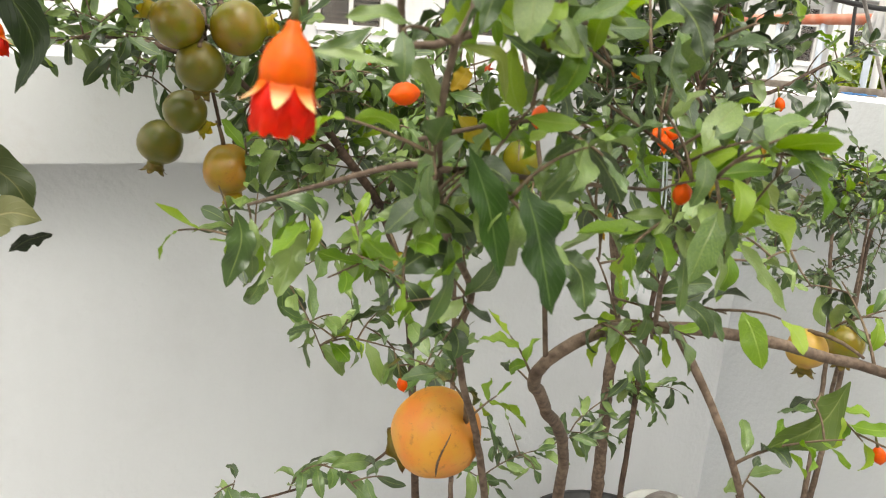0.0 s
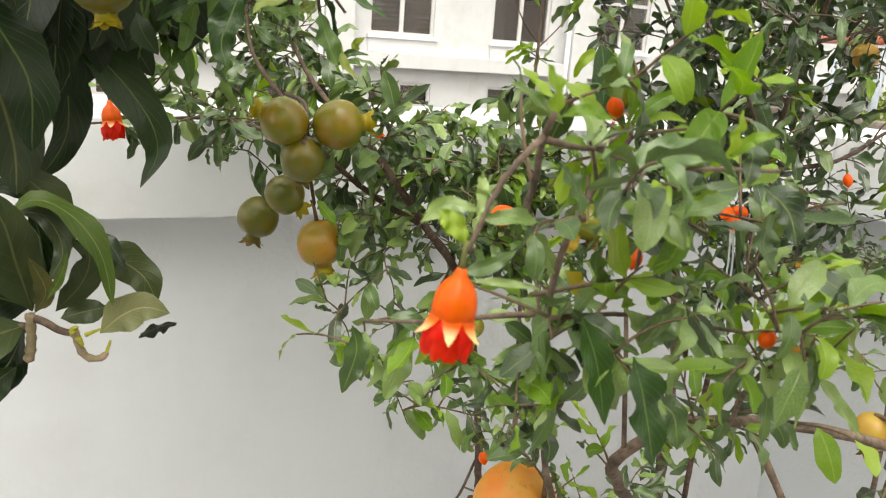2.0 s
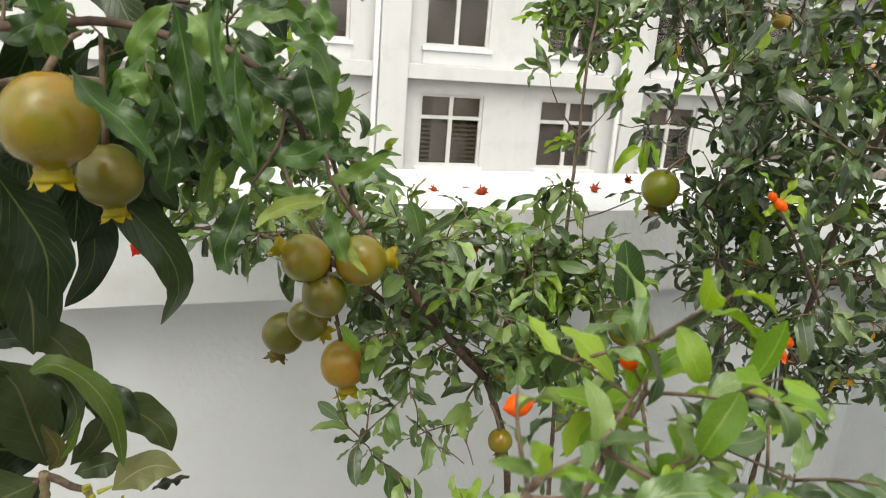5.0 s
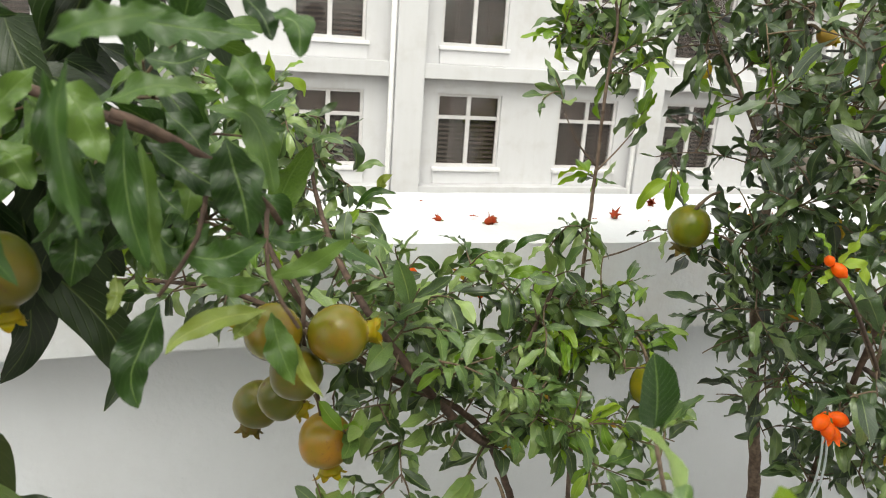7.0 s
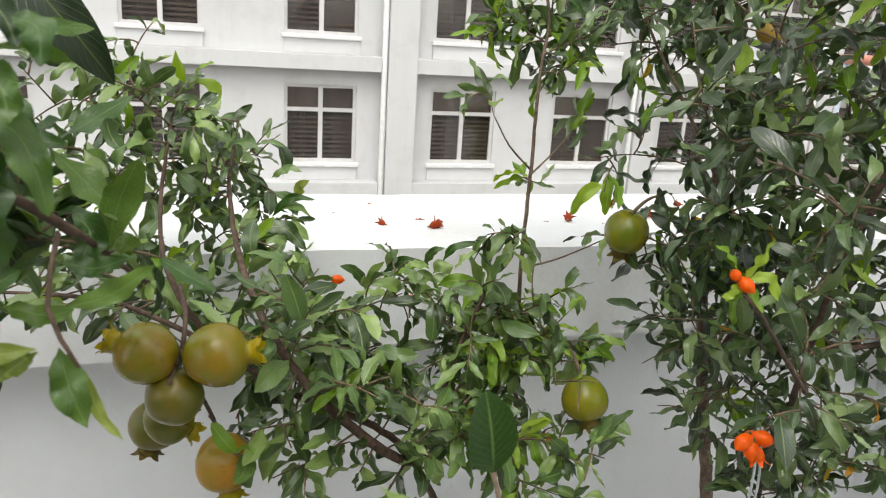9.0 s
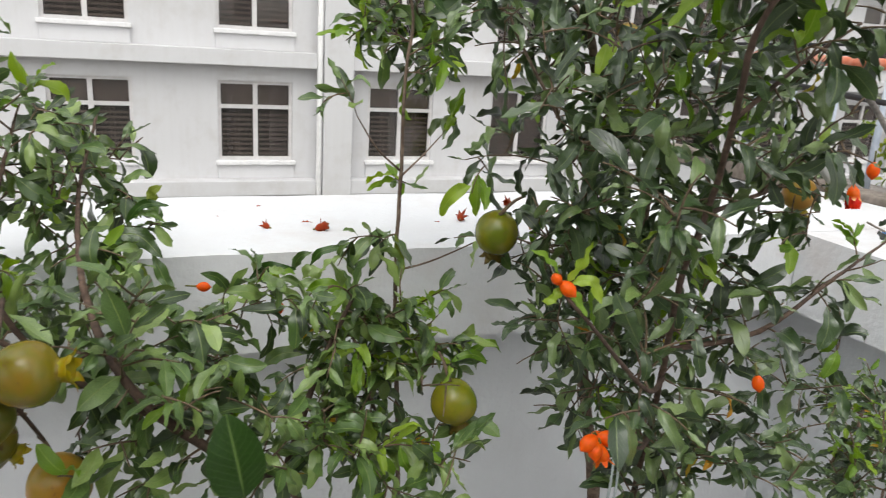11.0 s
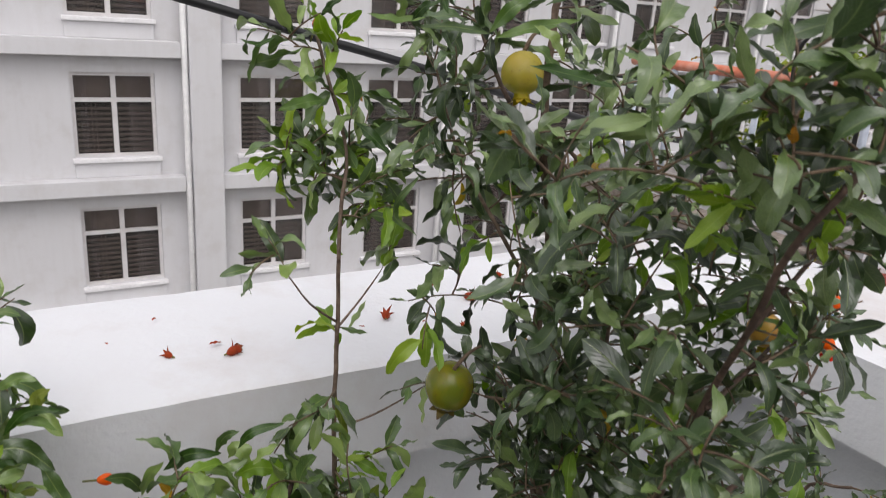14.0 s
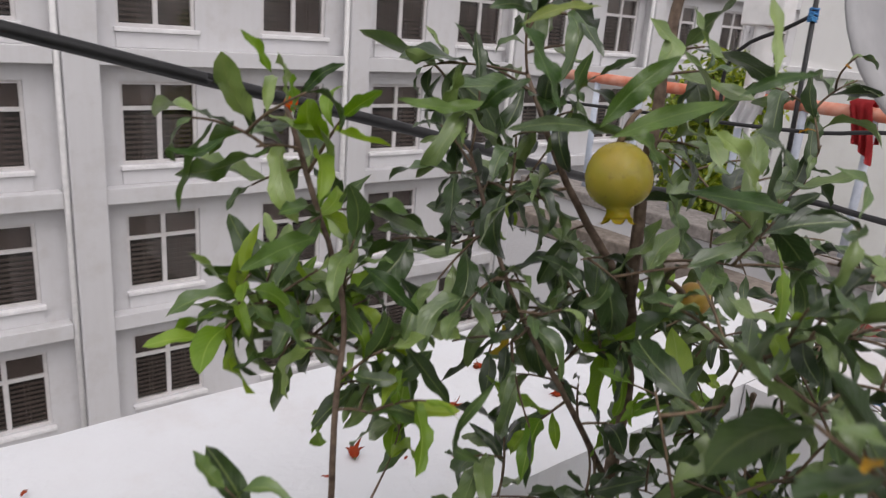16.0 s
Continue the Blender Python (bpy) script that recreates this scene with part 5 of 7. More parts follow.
grow(near, [
    ([(0.47, 0.72, 0.29), (0.42, 0.64, 0.9), (0.32, 0.56, 1.186), (0.295, 0.5, 1.278), (0.241, 0.45, 1.347), (0.206, 0.40, 1.414), (0.193, 0.37, 1.472), (0.202, 0.36, 1.513), (0.26, 0.40, 1.55)], 0.007, 0.0022, "stem"),
    ([(0.53, 0.74, 0.29), (0.576, 0.70, 0.885), (0.462, 0.60, 1.088), (0.415, 0.56, 1.143), (0.413, 0.54, 1.179), (0.463, 0.53, 1.209), (0.53, 0.52, 1.212), (0.637, 0.50, 1.201), (0.761, 0.48, 1.168), (0.864, 0.46, 1.139), (1.05, 0.46, 1.06)], 0.0095, 0.006, "limb"),
    ([(0.560, 0.514, 1.211), (0.577, 0.46, 1.14), (0.621, 0.44, 1.039), (0.64, 0.43, 0.95)], 0.0048, 0.0035, "branch"),
    ([(0.206, 0.40, 1.412), (0.18, 0.41, 1.411), (0.14, 0.47, 1.385), (0.11, 0.57, 1.35)], 0.0026, 0.0014, "branch"),
] + [
    ([(0.206, 0.40, 1.410), (0.26, 0.41, 1.405), (0.305, 0.42, 1.397), (0.37, 0.36, 1.40)], 0.0026, 0.0014, "branch"),
    ([(0.203, 0.36, 1.50), (0.170, 0.380, 1.491), (0.144, 0.330, 1.537), (0.123, 0.290, 1.564), (0.121, 0.277, 1.578)], 0.0028, 0.0018, "branch"),
    ([(0.120, 0.285, 1.565), (0.096, 0.280, 1.543), (0.081, 0.275, 1.517), (0.075, 0.271, 1.505)], 0.0020, 0.0013, "branch"),
] + [
    ([(0.130, 0.300, 1.561), (0.190, 0.340, 1.551), (0.256, 0.400, 1.557)], 0.0022, 0.0014, "branch"),
    ([(0.190, 0.340, 1.551), (0.211, 0.310, 1.545), (0.222, 0.260, 1.552), (0.265, 0.260, 1.551)], 0.0018, 0.0012, "branch"),
    ([(0.190, 0.400, 1.430), (0.236, 0.380, 1.444), (0.279, 0.370, 1.449)], 0.0018, 0.0012, "branch"),
    ([(0.517, 0.500, 1.211), (0.425, 0.400, 1.320), (0.392, 0.345, 1.377), (0.429, 0.340, 1.372)], 0.0030, 0.0014, "branch"),
], NEAR_CLOUDS, 11, (0.034, 0.058), 0.38, 0.025, gaps=0.38, long=0.05, spacing=0.020, wide=1.15)
bm = bmesh.new()
line = smooth_line([(0.413, 0.54, 1.179), (0.384, 0.546, 1.389), (0.335, 0.553, 1.558)], 0.02)
tube(bm, line, [0.003 - 0.0014 * i / len(line) for i in range(len(line))], 7)
part("branch", bm, BARK, near, "", True)
grow(mid, [
    ([(0.62, 1.23, 0.29), (0.53, 1.16, 0.95), (0.441, 1.10, 1.20), (0.365, 1.06, 1.30), (0.26, 1.04, 1.365), (0.17, 1.03, 1.44), (0.11, 1.06, 1.52), (0.09, 1.20, 1.58), (0.10, 1.35, 1.68)], 0.0095, 0.0022, "trunk"),
    ([(0.44, 1.10, 1.21), (0.394, 1.04, 1.26), (0.33, 1.0, 1.33), (0.25, 0.98, 1.43), (0.20, 1.10, 1.50), (0.18, 1.30, 1.58), (0.20, 1.46, 1.68)], 0.0075, 0.0022, "limb"),
    ([(0.441, 1.10, 1.20), (0.50, 1.15, 1.34), (0.56, 1.19, 1.44)], 0.006, 0.003, "limb"),
    ([(0.17, 1.03, 1.44), (0.05, 1.12, 1.47), (-0.05, 1.2, 1.46), (-0.16, 1.28, 1.44)], 0.004, 0.002, "branch"),
] + [
    ([(0.56, 1.19, 0.76), (0.42, 1.0, 0.80), (0.28, 0.90, 0.84), (0.119, 0.85, 0.860)], 0.003, 0.0016, "branch"),
    ([(0.12, 1.05, 1.52), (0.13, 0.96, 1.515), (0.126, 0.925, 1.485)], 0.003, 0.0028, "fruit_spur"),
    ([(0.126, 0.925, 1.485), (0.14, 0.97, 1.42), (0.155, 1.0, 1.365)], 0.0028, 0.0026, "fruit_spur"),
], MID_CLOUDS, 23, (0.036, 0.072), 0.06, 0.004, gaps=0.36, long=0.25, spacing=0.018, wide=1.05, bark=DARK_BARK)
grow(left, [
    ([(-0.48, 0.74, 0.29), (-0.47, 0.73, 1.2), (-0.30, 0.72, 1.68), (-0.14, 0.70, 1.765), (-0.02, 0.67, 1.75), (0.05, 0.70, 1.70), (0.08, 0.80, 1.63)], 0.009, 0.003, "stem"),
    ([(-0.021, 0.640, 1.758), (0.002, 0.640, 1.749), (0.035, 0.650, 1.728), (0.073, 0.680, 1.693), (0.110, 0.780, 1.617)], 0.0036, 0.0018, "branch"),
    ([(0.035, 0.630, 1.723), (0.029, 0.600, 1.690), (0.007, 0.580, 1.660)], 0.0018, 0.0013, "branch"),
    ([(0.073, 0.660, 1.693), (0.072, 0.620, 1.658), (0.090, 0.600, 1.628)], 0.0018, 0.0013, "branch"),
], LEFT_CLOUDS, 37, (0.060, 0.095), 0.0, 0.0, spacing=0.026, droop=0.6, long=1.0, gaps=0.35, green=STRAP, bark=DARK_BARK)
grow(thin, [
    ([(0.72, 1.27, 0.29), (0.681, 1.28, 1.0), (0.669, 1.28, 1.215), (0.656, 1.28, 1.43), (0.657, 1.28, 1.62), (0.657, 1.28, 1.775), (0.668, 1.29, 1.86), (0.65, 1.31, 1.95), (0.635, 1.33, 2.02)], 0.0062, 0.0022, "stem"),
    ([(0.656, 1.28, 1.62), (0.61, 1.265, 1.66), (0.575, 1.255, 1.71)], 0.002, 0.001, "branch"),
    ([(0.656, 1.28, 1.61), (0.70, 1.295, 1.645), (0.735, 1.31, 1.675)], 0.002, 0.001, "branch"),
    ([(0.656, 1.28, 1.45), (0.71, 1.26, 1.47), (0.80, 1.25, 1.51)], 0.002, 0.001, "branch"),
    ([(0.668, 1.28, 1.15), (0.60, 1.2, 1.25), (0.56, 1.18, 1.38)], 0.004, 0.002, "branch"),
], THIN_CLOUDS, 41, (0.034, 0.075), 0.20, 0.004, gaps=0.36, long=0.6, spacing=0.016)
grow(tall, [
    ([(1.10, 1.22, 0.29), (1.085, 1.22, 0.7), (1.07, 1.22, 0.972), (1.02, 1.22, 1.2), (0.978, 1.22, 1.43), (0.969, 1.22, 1.584), (0.972, 1.22, 1.728), (0.945, 1.21, 1.83), (0.92, 1.2, 1.95), (0.93, 1.2, 2.14)], 0.017, 0.0045, "trunk"),
    ([(1.01, 1.22, 1.25), (1.05, 1.17, 1.42), (1.04, 1.14, 1.6), (1.0, 1.1, 1.78)], 0.007, 0.003, "limb"),
    ([(0.97, 1.22, 1.62), (0.88, 1.22, 1.75), (0.82, 1.25, 1.86), (0.80, 1.3, 1.98)], 0.0036, 0.0018, "limb"),
] + [
    ([(0.975, 1.22, 1.45), (0.90, 1.16, 1.50), (0.83, 1.15, 1.53)], 0.005, 0.002, "branch"),
    ([(0.94, 1.21, 1.85), (0.89, 1.26, 1.95), (0.86, 1.3, 2.05)], 0.005, 0.002, "branch"),
    ([(1.0, 1.2, 1.3), (0.93, 1.1, 1.36), (0.90, 1.04, 1.44)], 0.005, 0.002, "branch"),
], TALL_CLOUDS, 53, (0.036, 0.085), 0.04, 0.006, green=DARK_LEAF, long=0.65, gaps=0.40, spacing=0.018)
grow(right, [
    ([(1.06, 1.10, 0.29), (1.05, 1.08, 1.0), (0.98, 0.97, 1.35), (0.912, 0.88, 1.55), (0.914, 0.85, 1.669), (0.875, 0.79, 1.777), (0.852, 0.752, 1.87), (0.90, 0.73, 1.95), (0.96, 0.72, 2.05)], 0.0072, 0.0030, "trunk"),
    ([(0.88, 0.795, 1.77), (0.96, 0.80, 1.83), (1.06, 0.82, 1.88)], 0.0032, 0.0016, "limb"),
    ([(0.914, 0.85, 1.65), (1.03, 0.88, 1.67), (1.20, 0.93, 1.70)], 0.0034, 0.0016, "limb"),
    ([(0.95, 0.93, 1.43), (1.1, 0.92, 1.45), (1.28, 0.97, 1.50), (1.5, 1.06, 1.53)], 0.0045, 0.002, "limb"),
    ([(0.96, 0.94, 1.38), (0.82, 0.80, 1.45), (0.69, 0.74, 1.57), (0.66, 0.74, 1.60)], 0.004, 0.002, "branch"),
    ([(1.0, 1.0, 1.25), (0.88, 0.87, 1.32), (0.78, 0.82, 1.39)], 0.004, 0.002, "branch"),
], RIGHT_CLOUDS, 67, (0.034, 0.076), 0.05, 0.006, green=DARK_LEAF, gaps=0.40, long=0.45, spacing=0.018, bark=DARK_BARK)
bm = bmesh.new()
tube(bm, [Vector((1.10, 0.88, 1.711)), Vector((1.20, 0.94, 1.672)), Vector((1.31, 1.004, 1.630))], [0.008] * 3, 12)
part("cane", bm, PIPE, right, "short white plastic cane tied into the branches", True)
grow(low, [
    ([(1.49, 0.94, 0.29), (1.45, 0.9, 0.8), (1.38, 0.86, 1.15), (1.35, 0.83, 1.3)], 0.008, 0.003, "stem"),
    ([(1.52, 0.96, 0.29), (1.57, 1.02, 0.8), (1.60, 1.1, 1.15), (1.58, 1.0, 1.25)], 0.008, 0.003, "stem"),
    ([(1.46, 0.92, 0.75), (1.33, 0.83, 1.05), (1.26, 0.79, 1.24)], 0.005, 0.002, "branch"),
], LOW_CLOUDS, 71, (0.026, 0.046), 0.12, 0.006, green=DARK_LEAF)

# ---- mango plant with long ribbed leaves ----
mango = base("mango_plant", -0.62, 1.05, 0.30)
tagged(mango, "mango sapling with long dark drooping ribbed leaves", "mango plant")
for pts, r0, r1, name in (
    ([(-0.60, 1.05, 0.29), (-0.55, 1.0, 1.0), (-0.42, 0.90, 1.40), (-0.30, 0.82, 1.58), (-0.24, 0.76, 1.63)], 0.012, 0.006, "stem"),
    ([(-0.50, 0.96, 1.10), (-0.36, 0.86, 1.18), (-0.272, 0.810, 1.276), (-0.202, 0.800, 1.276)], 0.009, 0.006, "branch"),
):
    bm = bmesh.new()
    line = smooth_line(pts, 0.03)
    tube(bm, line, [r0 + (r1 - r0) * i / (len(line) - 1) for i in range(len(line))], 9)
    part(name, bm, BARK, mango, "", True)
# mango: hanging leaves above, a rosette of arching ribbed leaves below
blade(mango, ((-0.253, 0.860, 1.581), (-0.222, 0.847, 1.538), (-0.206, 0.833, 1.474), (-0.205, 0.820, 1.421)), 0.0397, MANGO_DULL, (0.55, -0.75, 0.35), 0.22, 0.15)
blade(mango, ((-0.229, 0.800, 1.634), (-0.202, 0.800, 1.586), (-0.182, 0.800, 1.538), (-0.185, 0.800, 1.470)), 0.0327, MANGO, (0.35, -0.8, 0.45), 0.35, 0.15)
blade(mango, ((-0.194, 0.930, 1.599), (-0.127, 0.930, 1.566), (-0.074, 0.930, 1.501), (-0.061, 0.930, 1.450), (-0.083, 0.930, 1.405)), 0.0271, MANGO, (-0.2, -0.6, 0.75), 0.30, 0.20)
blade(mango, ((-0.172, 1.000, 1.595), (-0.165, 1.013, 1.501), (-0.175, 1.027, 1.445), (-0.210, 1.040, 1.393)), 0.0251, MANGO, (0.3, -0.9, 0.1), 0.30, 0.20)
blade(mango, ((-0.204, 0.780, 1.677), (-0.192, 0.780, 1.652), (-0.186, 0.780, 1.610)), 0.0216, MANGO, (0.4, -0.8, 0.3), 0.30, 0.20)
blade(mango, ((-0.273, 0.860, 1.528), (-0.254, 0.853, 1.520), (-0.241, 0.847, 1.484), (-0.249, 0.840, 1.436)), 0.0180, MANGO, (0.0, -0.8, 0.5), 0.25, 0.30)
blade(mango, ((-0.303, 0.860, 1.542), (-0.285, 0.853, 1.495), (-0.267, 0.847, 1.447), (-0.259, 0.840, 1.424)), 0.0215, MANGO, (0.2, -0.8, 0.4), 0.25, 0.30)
blade(mango, ((-0.185, 0.420, 1.689), (-0.170, 0.413, 1.674), (-0.164, 0.407, 1.660), (-0.173, 0.400, 1.641)), 0.0178, MANGO_PALE, (0.2, -0.9, 0.2), 0.15, 0.20)
blade(mango, ((-0.198, 0.810, 1.292), (-0.208, 0.797, 1.352), (-0.215, 0.783, 1.402), (-0.234, 0.770, 1.440)), 0.0304, MANGO_DULL, (0.3, -0.8, 0.4), 0.30, 0.20)
blade(mango, ((-0.219, 0.780, 1.421), (-0.239, 0.753, 1.439), (-0.257, 0.727, 1.429), (-0.274, 0.700, 1.406)), 0.0254, MANGO_DULL, (-0.1, -0.7, 0.7), 0.20, 0.20)
blade(mango, ((-0.215, 0.800, 1.402), (-0.183, 0.790, 1.422), (-0.147, 0.780, 1.403), (-0.123, 0.770, 1.363), (-0.115, 0.760, 1.311)), 0.0143, MANGO_GREEN, (0.15, -0.6, 0.75), 0.30, 0.30)
blade(mango, ((-0.210, 0.810, 1.405), (-0.177, 0.800, 1.401), (-0.162, 0.790, 1.365), (-0.178, 0.780, 1.334)), 0.0122, MANGO_DULL, (-0.3, -0.8, 0.4), 0.30, 0.35)
blade(mango, ((-0.193, 0.790, 1.297), (-0.180, 0.780, 1.325), (-0.192, 0.770, 1.365)), 0.0104, MANGO_BROWN, (0.2, -0.9, 0.3), 0.30, 0.30)
blade(mango, ((-0.175, 0.810, 1.290), (-0.146, 0.803, 1.325), (-0.137, 0.797, 1.360), (-0.155, 0.790, 1.377)), 0.0178, MANGO_DULL, (0.4, -0.85, 0.2), 0.30, 0.20)
blade(mango, ((-0.180, 0.780, 1.314), (-0.164, 0.775, 1.343), (-0.156, 0.770, 1.370)), 0.0055, MANGO_GREEN, (-0.18, -0.8, 0.52), 0.25, 0.30)
blade(mango, ((-0.137, 0.830, 1.358), (-0.110, 0.827, 1.344), (-0.083, 0.823, 1.322), (-0.069, 0.820, 1.290)), 0.0223, MANGO_DULL, (-0.2, -0.75, 0.6), 0.25, 0.30)
blade(mango, ((-0.145, 0.830, 1.376), (-0.118, 0.820, 1.364), (-0.102, 0.810, 1.336)), 0.0103, MANGO, (0, -0.7, 0.7), 0.30, 0.20)
blade(mango, ((-0.130, 0.780, 1.272), (-0.106, 0.777, 1.293), (-0.083, 0.773, 1.302), (-0.057, 0.770, 1.294)), 0.0209, MANGO_PALE, (-0.1, -0.85, 0.25), 0.30, 0.25)
blade(mango, ((-0.091, 0.800, 1.254), (-0.072, 0.795, 1.267), (-0.049, 0.790, 1.274)), 0.0099, MANGO, (0.1, -0.8, -0.4), 0.30, 0.30)
# Back leaves added behind the rosette to fill its dark hollow.
blade(mango, ((-0.247, 0.860, 1.446), (-0.203, 0.857, 1.433), (-0.172, 0.853, 1.396), (-0.164, 0.850, 1.338)), 0.0216, MANGO_DULL, (0.25, -0.8, 0.74), 0.30, 0.25)
blade(mango, ((-0.291, 0.870, 1.339), (-0.254, 0.867, 1.365), (-0.214, 0.863, 1.354), (-0.191, 0.860, 1.308)), 0.0257, MANGO_DULL, (-0.29, -0.8, 0.65), 0.30, 0.25)
blade(mango, ((-0.314, 0.860, 1.248), (-0.270, 0.855, 1.285), (-0.223, 0.850, 1.298)), 0.0284, MANGO_DULL, (-0.14, -0.8, 0.63), 0.30, 0.25)
blade(mango, ((-0.304, 0.880, 1.400), (-0.284, 0.877, 1.367), (-0.270, 0.873, 1.319), (-0.279, 0.870, 1.272)), 0.0257, MANGO, (0.26, -0.8, 0.27), 0.30, 0.25)
blade(mango, ((-0.201, 0.880, 1.396), (-0.192, 0.877, 1.348), (-0.200, 0.873, 1.307), (-0.216, 0.870, 1.280)), 0.0174, MANGO, (0.08, -0.8, 0.27), 0.30, 0.25)
blade(mango, ((-0.203, 0.800, 1.280), (-0.241, 0.773, 1.277), (-0.273, 0.747, 1.275), (-0.303, 0.720, 1.265)), 0.0359, MANGO_DULL, (-0.2, -0.75, 0.6), 0.20, 0.15)
blade(mango, ((-0.220, 0.820, 1.222), (-0.258, 0.810, 1.200), (-0.291, 0.800, 1.186)), 0.0216, MANGO, (-0.2, -0.85, 0.3), 0.20, 0.20)
blade(mango, ((-0.204, 0.840, 1.286), (-0.251, 0.820, 1.312), (-0.296, 0.800, 1.312)), 0.0342, MANGO, (-0.2, -0.8, 0.5), 0.25, 0.20)
blade(mango, ((-0.121, 0.810, 1.292), (-0.148, 0.805, 1.289), (-0.170, 0.800, 1.285)), 0.0141, MANGO_DULL, (0, -0.85, 0.4), 0.25, 0.30)
blade(mango, ((-0.270, 0.880, 1.412), (-0.228, 0.873, 1.419), (-0.193, 0.867, 1.412), (-0.166, 0.860, 1.398)), 0.0154, MANGO, (0, -0.6, 0.8), 0.25, 0.20)
blade(mango, ((-0.212, 0.840, 1.258), (-0.237, 0.833, 1.213), (-0.283, 0.827, 1.201), (-0.324, 0.820, 1.161)), 0.0262, MANGO, (0, -0.8, 0.5), 0.25, 0.20)
blade(mango, ((-0.281, 0.900, 1.606), (-0.265, 0.897, 1.540), (-0.257, 0.893, 1.470), (-0.265, 0.890, 1.411)), 0.0240, MANGO, (0.1, -0.8, 0.5), 0.30, 0.25)
blade(mango, ((-0.300, 0.920, 1.478), (-0.279, 0.917, 1.452), (-0.257, 0.913, 1.426), (-0.247, 0.910, 1.391)), 0.0198, MANGO, (0.1, -0.8, 0.5), 0.30, 0.25)
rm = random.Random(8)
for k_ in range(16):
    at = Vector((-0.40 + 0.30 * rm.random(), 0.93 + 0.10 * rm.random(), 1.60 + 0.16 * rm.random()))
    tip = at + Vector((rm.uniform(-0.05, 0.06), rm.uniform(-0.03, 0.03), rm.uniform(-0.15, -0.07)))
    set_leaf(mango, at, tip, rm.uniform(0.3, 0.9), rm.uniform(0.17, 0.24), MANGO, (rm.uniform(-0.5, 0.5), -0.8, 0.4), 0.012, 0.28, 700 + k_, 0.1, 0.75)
# Crown leaves reaching above the view, added as dark backing and for shade.
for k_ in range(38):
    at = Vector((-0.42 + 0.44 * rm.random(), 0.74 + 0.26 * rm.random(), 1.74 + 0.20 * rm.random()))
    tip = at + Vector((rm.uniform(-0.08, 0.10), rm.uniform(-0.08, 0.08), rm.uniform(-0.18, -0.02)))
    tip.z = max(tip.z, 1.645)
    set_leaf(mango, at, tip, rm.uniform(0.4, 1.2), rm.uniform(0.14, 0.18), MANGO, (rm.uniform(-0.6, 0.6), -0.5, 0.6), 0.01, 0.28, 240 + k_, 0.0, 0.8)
bm = bmesh.new()
line = smooth_line([(-0.42, 0.90, 1.40), (-0.36, 0.90, 1.62), (-0.22, 0.90, 1.70), (-0.06, 0.90, 1.70)], 0.03)
tube(bm, line, [0.007 - 0.003 * i / len(line) for i in range(len(line))], 8)
part("branch", bm, BARK, mango, "", True)
# inner leaves hanging from the side branch, filler fitted to the camera's view
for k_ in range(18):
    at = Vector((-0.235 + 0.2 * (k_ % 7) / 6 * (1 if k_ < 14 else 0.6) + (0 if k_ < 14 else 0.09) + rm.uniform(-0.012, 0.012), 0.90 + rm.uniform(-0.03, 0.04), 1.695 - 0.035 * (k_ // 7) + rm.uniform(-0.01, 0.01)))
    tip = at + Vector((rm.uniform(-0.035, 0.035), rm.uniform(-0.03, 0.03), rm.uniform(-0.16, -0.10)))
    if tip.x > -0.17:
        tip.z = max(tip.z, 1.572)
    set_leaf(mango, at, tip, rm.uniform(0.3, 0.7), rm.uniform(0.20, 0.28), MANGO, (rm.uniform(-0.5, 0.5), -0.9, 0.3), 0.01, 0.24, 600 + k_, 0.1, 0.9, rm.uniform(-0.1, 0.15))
# side twig and thick knuckled stubs with pale growing points
for name, pts, r0, r1, mat, label in (
    ("twig", ((-0.200, 0.790, 1.293), (-0.185, 0.790, 1.286), (-0.171, 0.790, 1.275), (-0.155, 0.790, 1.269)), 0.0047, 0.0038, BARK, ""),
    ("stub", ((-0.198, 0.790, 1.296), (-0.198, 0.790, 1.281), (-0.199, 0.790, 1.264), (-0.201, 0.790, 1.250), (-0.203, 0.790, 1.243)), 0.0050, 0.0056, STUB, "grey green stub with a pinkish end"),
    ("stub", ((-0.157, 0.785, 1.276), (-0.153, 0.785, 1.263), (-0.150, 0.785, 1.250), (-0.142, 0.785, 1.241), (-0.131, 0.785, 1.240), (-0.125, 0.785, 1.245)), 0.0050, 0.0038, STUB, "knuckled pinkish green stub"),
    ("shoot", ((-0.126, 0.785, 1.243), (-0.123, 0.785, 1.251), (-0.120, 0.785, 1.260)), 0.0023, 0.0014, SHOOT, "yellow green growing tip"),
    ("shoot", ((-0.156, 0.780, 1.274), (-0.158, 0.780, 1.279), (-0.152, 0.780, 1.281)), 0.0038, 0.0019, SHOOT, "yellow green growing tip"),
    ("shoot", ((-0.152, 0.777, 1.270), (-0.150, 0.777, 1.266), (-0.148, 0.777, 1.260)), 0.0038, 0.0019, SHOOT, "yellow green growing tip"),
    ("shoot", ((-0.145, 0.780, 1.271), (-0.137, 0.780, 1.274), (-0.129, 0.780, 1.277)), 0.0028, 0.0014, SHOOT, "yellow green growing tip"),
):
    bm = bmesh.new()
    line = smooth_line(pts, 0.004)
    k = len(line) - 1
    radii = [(r0 + (r1 - r0) * i / k) * (1 + 0.16 * math.sin(2.3 * i) * (name == "stub")) for i in range(k + 1)]
    tube(bm, line + [line[-1] + (line[-1] - line[-2]).normalized() * r1 * 0.6], radii + [r1 * 0.35], 9)
    part(name, bm, mat, mango, label, True)

